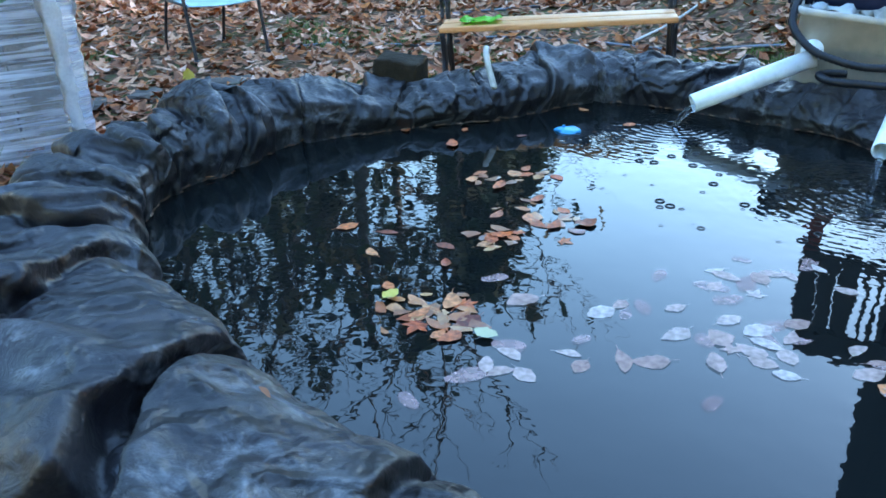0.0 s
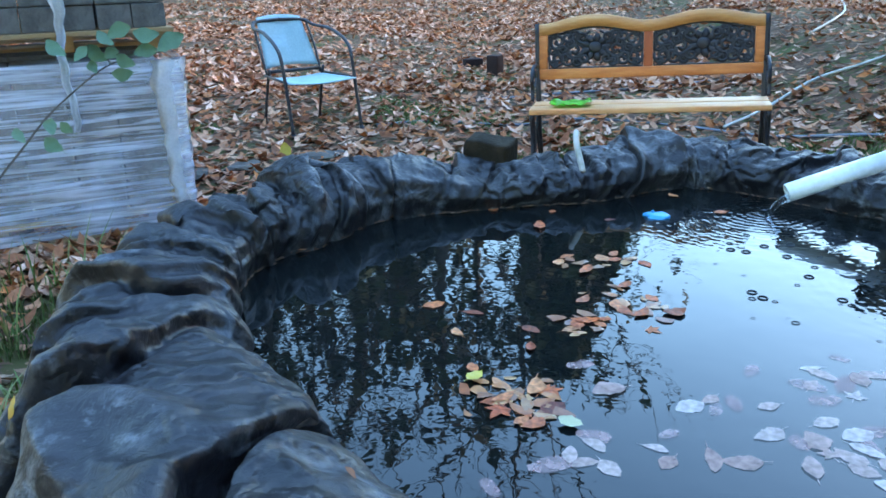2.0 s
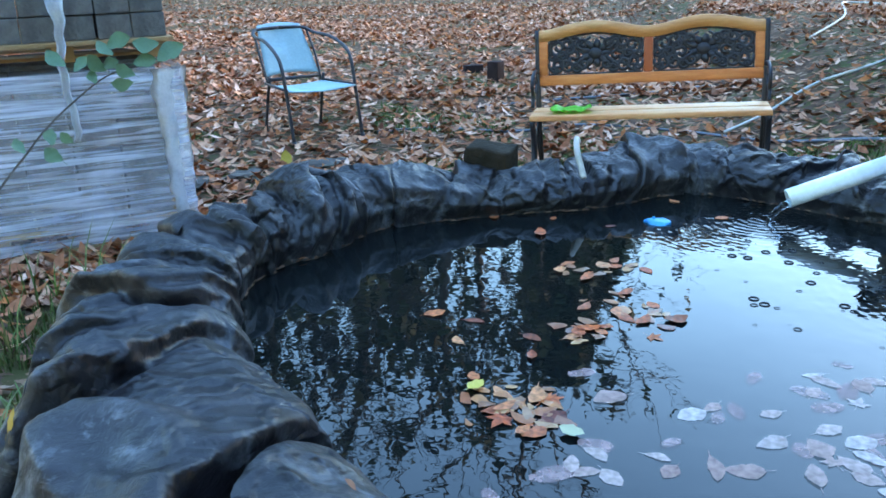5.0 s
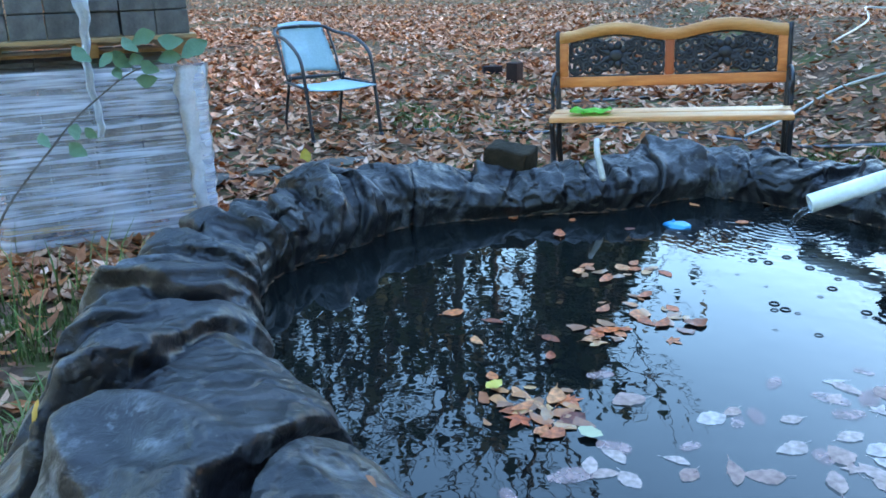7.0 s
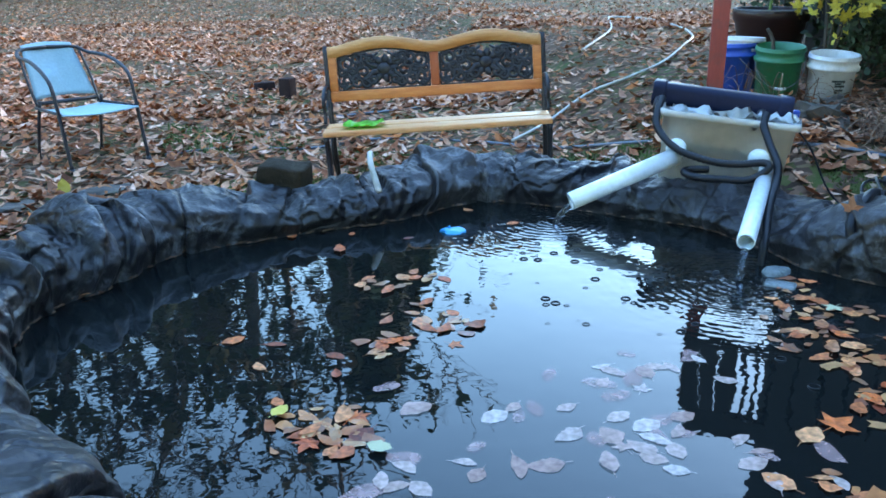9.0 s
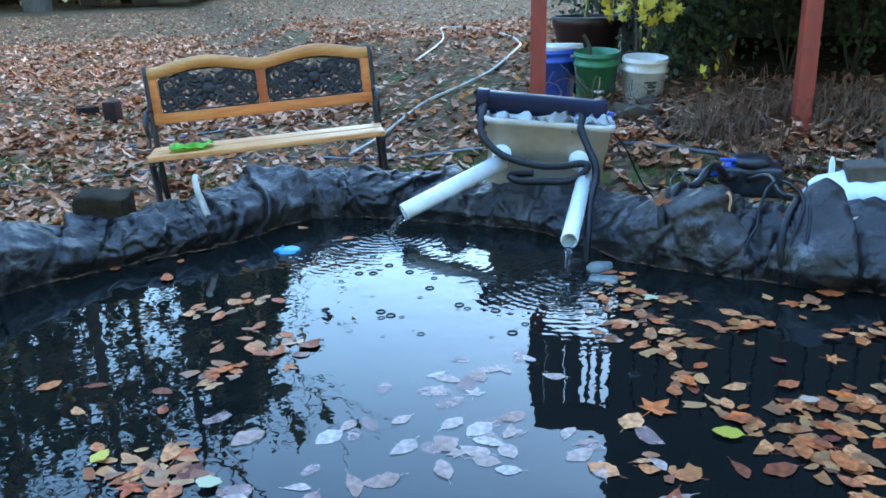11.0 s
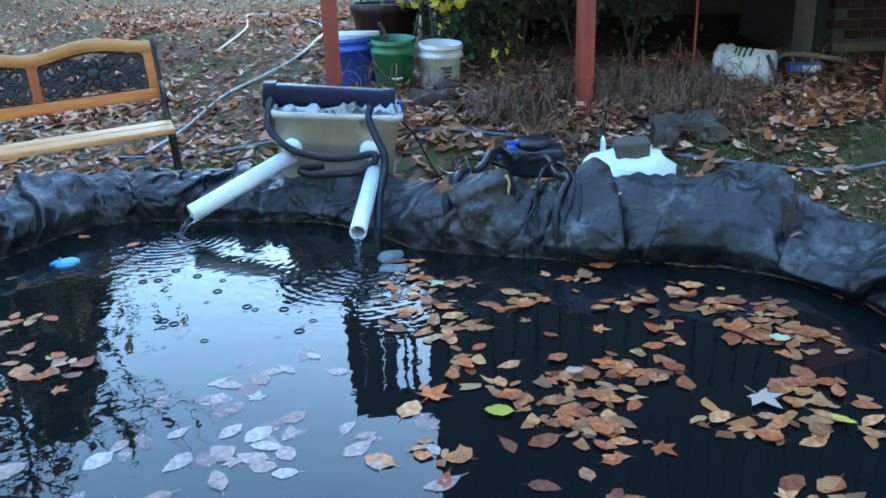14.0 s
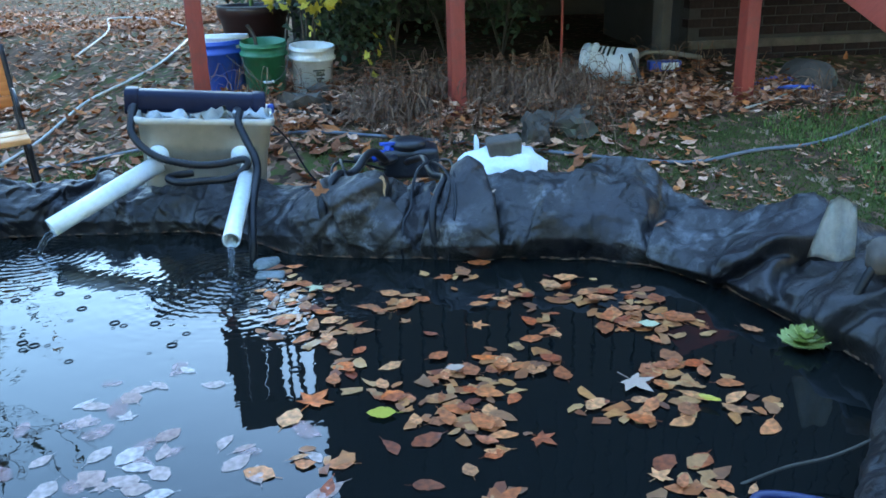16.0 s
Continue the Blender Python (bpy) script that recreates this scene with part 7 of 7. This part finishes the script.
def lawn_region(rr):
    d = 2.2 + 38 * rr.random() ** 1.65
    az = rr.uniform(-58, 44)
    x, y = far_at(az, d)
    if in_pond(x, y, 0.42):
        return x, y, False
    k = 0.5 + 0.5 * noise.noise(Vector((x * 0.45, y * 0.45, 1.7)))
    if x < -0.9 and y < 2.7:
        return x, y, rr.random() < 0.06
    dens = 0.95 if x < 0.6 else (0.6 if y > 5.5 or x > 3.4 else 0.4)
    dd = (Vector((x, y)) - DECK_A).dot(DECK_OUT)
    if x > 1.6 and dd < -0.2:
        dens = 0.34
    elif x > 1.9 and -0.2 < dd < 0.9:
        dens = 1.0
    return x, y, rr.random() < dens * (0.45 + 0.75 * k) and (dd < 1.5 or (Vector((x, y)) - DECK_A).dot(DECK_DIR) < 0.2)


litter("leaf_litter", 48000, lawn_region, 0.048, "dry brown fallen leaves covering the lawn", 3, LITTER, 0.012)


def far_lawn(rr):
    x, y = far_at(rr.uniform(-26, 34), rr.uniform(7.5, 21))
    k = noise.noise(Vector((x * 0.5, y * 0.5, 4.1)))
    return x, y, k > (-0.2 if x < 1.0 else 0.18) and (Vector((x, y)) - DECK_A).dot(DECK_DIR) < 0.3


litter("far_leaf_litter", 15000, far_lawn, 0.06, "dry brown leaves on the far lawn", 31, LITTER, 0.012)


def moss_scraps(rr):
    x, y = rr.uniform(2.5, 5.8), rr.uniform(0.6, 4.3)
    dd = (Vector((x, y)) - DECK_A).dot(DECK_OUT)
    return x, y, dd < -0.1 and noise.noise(Vector((x * 1.6, y * 1.6, 3.7))) > -0.15 and not in_pond(x, y, 0.55)


litter("leaf_crumbs", 2600, moss_scraps, 0.02, "small dry leaf bits on the mossy ground", 37, LITTER, 0.01)


def grass(name, n, region, h, seed, material, label, lean=0.7, width=0.0038):
    rr = np.random.default_rng(seed)
    verts, faces = [], []
    made = 0
    while made < n:
        x, y, keep = region(rr)
        if not keep:
            continue
        made += 1
        z = ground_z(x, y)
        a = rr.uniform(0, 6.283)
        hh = h * rr.uniform(0.25, 1.5)
        l = hh * rr.uniform(0.1, lean)
        dx, dy = math.cos(a), math.sin(a)
        o = len(verts)
        wx, wy = -dy * width, dx * width
        verts += [(x - wx, y - wy, z - 0.01), (x + wx, y + wy, z - 0.01), (x + dx * l * 0.4 + wx * 0.8, y + dy * l * 0.4 + wy * 0.8, z + hh * 0.6), (x + dx * l * 0.4 - wx * 0.8, y + dy * l * 0.4 - wy * 0.8, z + hh * 0.6), (x + dx * l, y + dy * l, z + hh)]
        faces += [(o, o + 1, o + 2, o + 3), (o + 3, o + 2, o + 4)]
    return tagged(data_ob(name, verts, faces, material, False), label, "grass", kind="stuff")


def patchy(rr):
    d = 2.4 + 12 * rr.random() ** 1.6
    x, y = far_at(rr.uniform(-75, 40), d)
    dd = (Vector((x, y)) - DECK_A).dot(DECK_OUT)
    k = noise.noise(Vector((x * 0.9, y * 0.9, 6.3)))
    green = k > (0.16 if x > 1.7 and dd < -0.2 else (-0.02 if x > 0.4 and y > 6 else 0.18))
    return x, y, green and dd < 0.3 and not in_pond(x, y, 0.45)


grass("lawn_grass", 48000, patchy, 0.026, 5, GRASS, "short thin green grass between fallen leaves")


def house_side(rr):
    x, y = rr.uniform(2.4, 6.5), rr.uniform(0.4, 5.0)
    dd = (Vector((x, y)) - DECK_A).dot(DECK_OUT)
    k = noise.noise(Vector((x * 1.1, y * 1.1, 2.3)))
    return x, y, k > -0.3 and rr.random() < 1 - smoothstep(-0.6, -0.15, dd) and not in_pond(x, y, 0.5)


grass("mossy_grass", 60000, house_side, 0.011, 9, MOSS, "low mossy green grass beside the pond", 0.9, 0.0032)


def near_side(rr):
    x, y = rr.uniform(-2.2, -0.95), rr.uniform(0.9, 2.7)
    return x, y, noise.noise(Vector((x * 2, y * 2, 4.4))) > -0.25 and not in_pond(x, y, 0.5)


grass("rough_grass", 3000, near_side, 0.05, 12, MOSS, "rough dark grass at the foot of the liner", 0.9, 0.003)


def bank(rr):
    t, o = rr.uniform(0.1, SPAN + 0.2), abs(rr.normal(0.0, 0.42)) - 0.2
    p = along(t, o)
    k = noise.noise(Vector((p.x * 2.2, p.y * 2.2, 2.2)))
    gap = 2.4 < t < 3.3 and rr.random() < 0.75
    return p.x, p.y, k > 0.06 and not gap


grass("dry_weeds", 240, bank, 0.13, 7, WEED, "tangled dry brown weeds round the deck posts", 2.4, 0.0024)


def tangle(name, n, region, seed, material, label):
    """Thin dead stems that arch over and lie across one another."""
    rr = np.random.default_rng(seed)
    verts, faces = [], []
    made = 0
    while made < n:
        x, y, keep = region(rr)
        if not keep:
            continue
        made += 1
        z = ground_z(x, y)
        a, turn = rr.uniform(0, 6.283), rr.normal(0, 1.3)
        reach, h = rr.uniform(0.08, 0.38), rr.uniform(0.03, 0.27)
        w = rr.uniform(0.0012, 0.0028)
        px, py = x, y
        o = len(verts)
        for i in range(7):
            t = i / 6
            zz = z + h * math.sin(math.pi * min(t * rr.uniform(0.75, 0.85), 1)) + 0.004
            verts += [(px - w * math.sin(a), py + w * math.cos(a), zz), (px + w * math.sin(a), py - w * math.cos(a), zz + w)]
            a += turn / 6 + rr.normal(0, 0.12)
            px, py = px + math.cos(a) * reach / 6, py + math.sin(a) * reach / 6
        faces += [(o + 2 * i, o + 2 * i + 1, o + 2 * i + 3, o + 2 * i + 2) for i in range(6)]
    return tagged(data_ob(name, verts, faces, material, False), label, "weeds", kind="stuff")


def thicket(rr):
    t, o = rr.uniform(0.05, SPAN + 0.5), rr.normal(0.05, 0.3)
    p = along(t, o)
    k = noise.noise(Vector((p.x * 1.7, p.y * 1.7, 5.2)))
    clear = (2.35 < t < 3.5 and o < 0.5) or t < 0.75
    return p.x, p.y, k > (-0.2 if 0.9 < t < 2.4 else 0.08) and not (clear and rr.random() < (0.72 if t < 0.75 else 0.93))


tangle("weed_tangle", 2100, thicket, 17, WEED, "dead arching weed stems heaped round the deck posts")


def leaf_bank(rr):
    t, o = rr.uniform(-0.1, SPAN + 1.2), rr.normal(-0.1, 0.24)
    p = along(t, o + 0.16)
    k = noise.noise(Vector((p.x * 1.9, p.y * 1.9, 8.2)))
    return p.x, p.y, k > (0.0 if t < 1.2 else -0.22) and not in_pond(p.x, p.y, 0.5)


litter("leaf_bank", 3600, leaf_bank, 0.034, "heaped brown leaves along the foot of the deck", 23, LITTER, 0.09)


def left_edge(rr):
    x, y = rr.uniform(-2.3, -1.45), rr.uniform(1.6, 3.1)
    return x, y, noise.noise(Vector((x * 3, y * 3, 0))) > 0.05 and not in_pond(x, y, 0.5)


grass("weeds", 160, left_edge, 0.2, 9, GRASS, "green weeds beside the liner", 0.9, 0.004)


# ---- tufts at the foot of the rim ----
def tuft(x, y, n, h, seed, label, lean=0.9):
    rr = random.Random(seed)
    bm = bmesh.new()
    for k in range(n):
        a = rr.uniform(0, 6.283)
        b = Vector((rr.gauss(0, 0.03), rr.gauss(0, 0.03), 0))
        l = h * rr.uniform(0.5, 1.3)
        o = Vector((math.cos(a), math.sin(a), 0)) * l * rr.uniform(0.2, lean)
        w = Vector((-math.sin(a), math.cos(a), 0)) * rr.uniform(0.002, 0.004)
        pts = [b + o * (s * s) + Vector((0, 0, l * (s - 0.35 * s * s))) for s in (0, 0.3, 0.6, 0.85, 1.0)]
        rows = [(bm.verts.new(p - w * k_), bm.verts.new(p + w * k_)) for p, k_ in zip(pts, (1, 1, 0.8, 0.5, 0.08))]
        for p, q in zip(rows, rows[1:]):
            bm.faces.new((p[0], p[1], q[1], q[0]))
    ob = mesh_ob("grass_tuft", bm, GRASS)
    tagged(ob, label, "grass", kind="stuff").matrix_basis = pose(x, y, ground_z(x, y))


for k, (x, y, n, h) in enumerate(((-1.36, 1.62, 16, 0.2), (-1.42, 1.78, 20, 0.18), (-1.3, 1.42, 12, 0.16), (-1.5, 1.95, 16, 0.14), (-1.22, 1.2, 10, 0.14))):
    tuft(x, y, n, h, 40 + k, "loose tuft of long green grass by the liner")

# ---- bricks of the house wall ----
bw, bh = 0.181, 0.059
first = None
for row in range(23):
    for k in range(18):
        x, z = 0.08 + k * 0.19 + (0.095 if row % 2 else 0), 0.072 + row * 0.067
        if x > 3.3 or z > 1.58 or (0.28 < z < 0.4):
            continue
        if first is None:
            first = part("brick", box(bw, 0.1, bh, (0, 0, 0), 0.004, seg=1), BRICK, brick_wall, smooth=False, m=pose(x, 0.074, z))
            continue
        ob = new("brick", first.data)
        ob.parent, ob.matrix_basis = brick_wall, pose(x + 0.002 * math.sin(k * 7 + row), 0.074 + 0.002 * math.sin(k * 5 + row * 3), z)
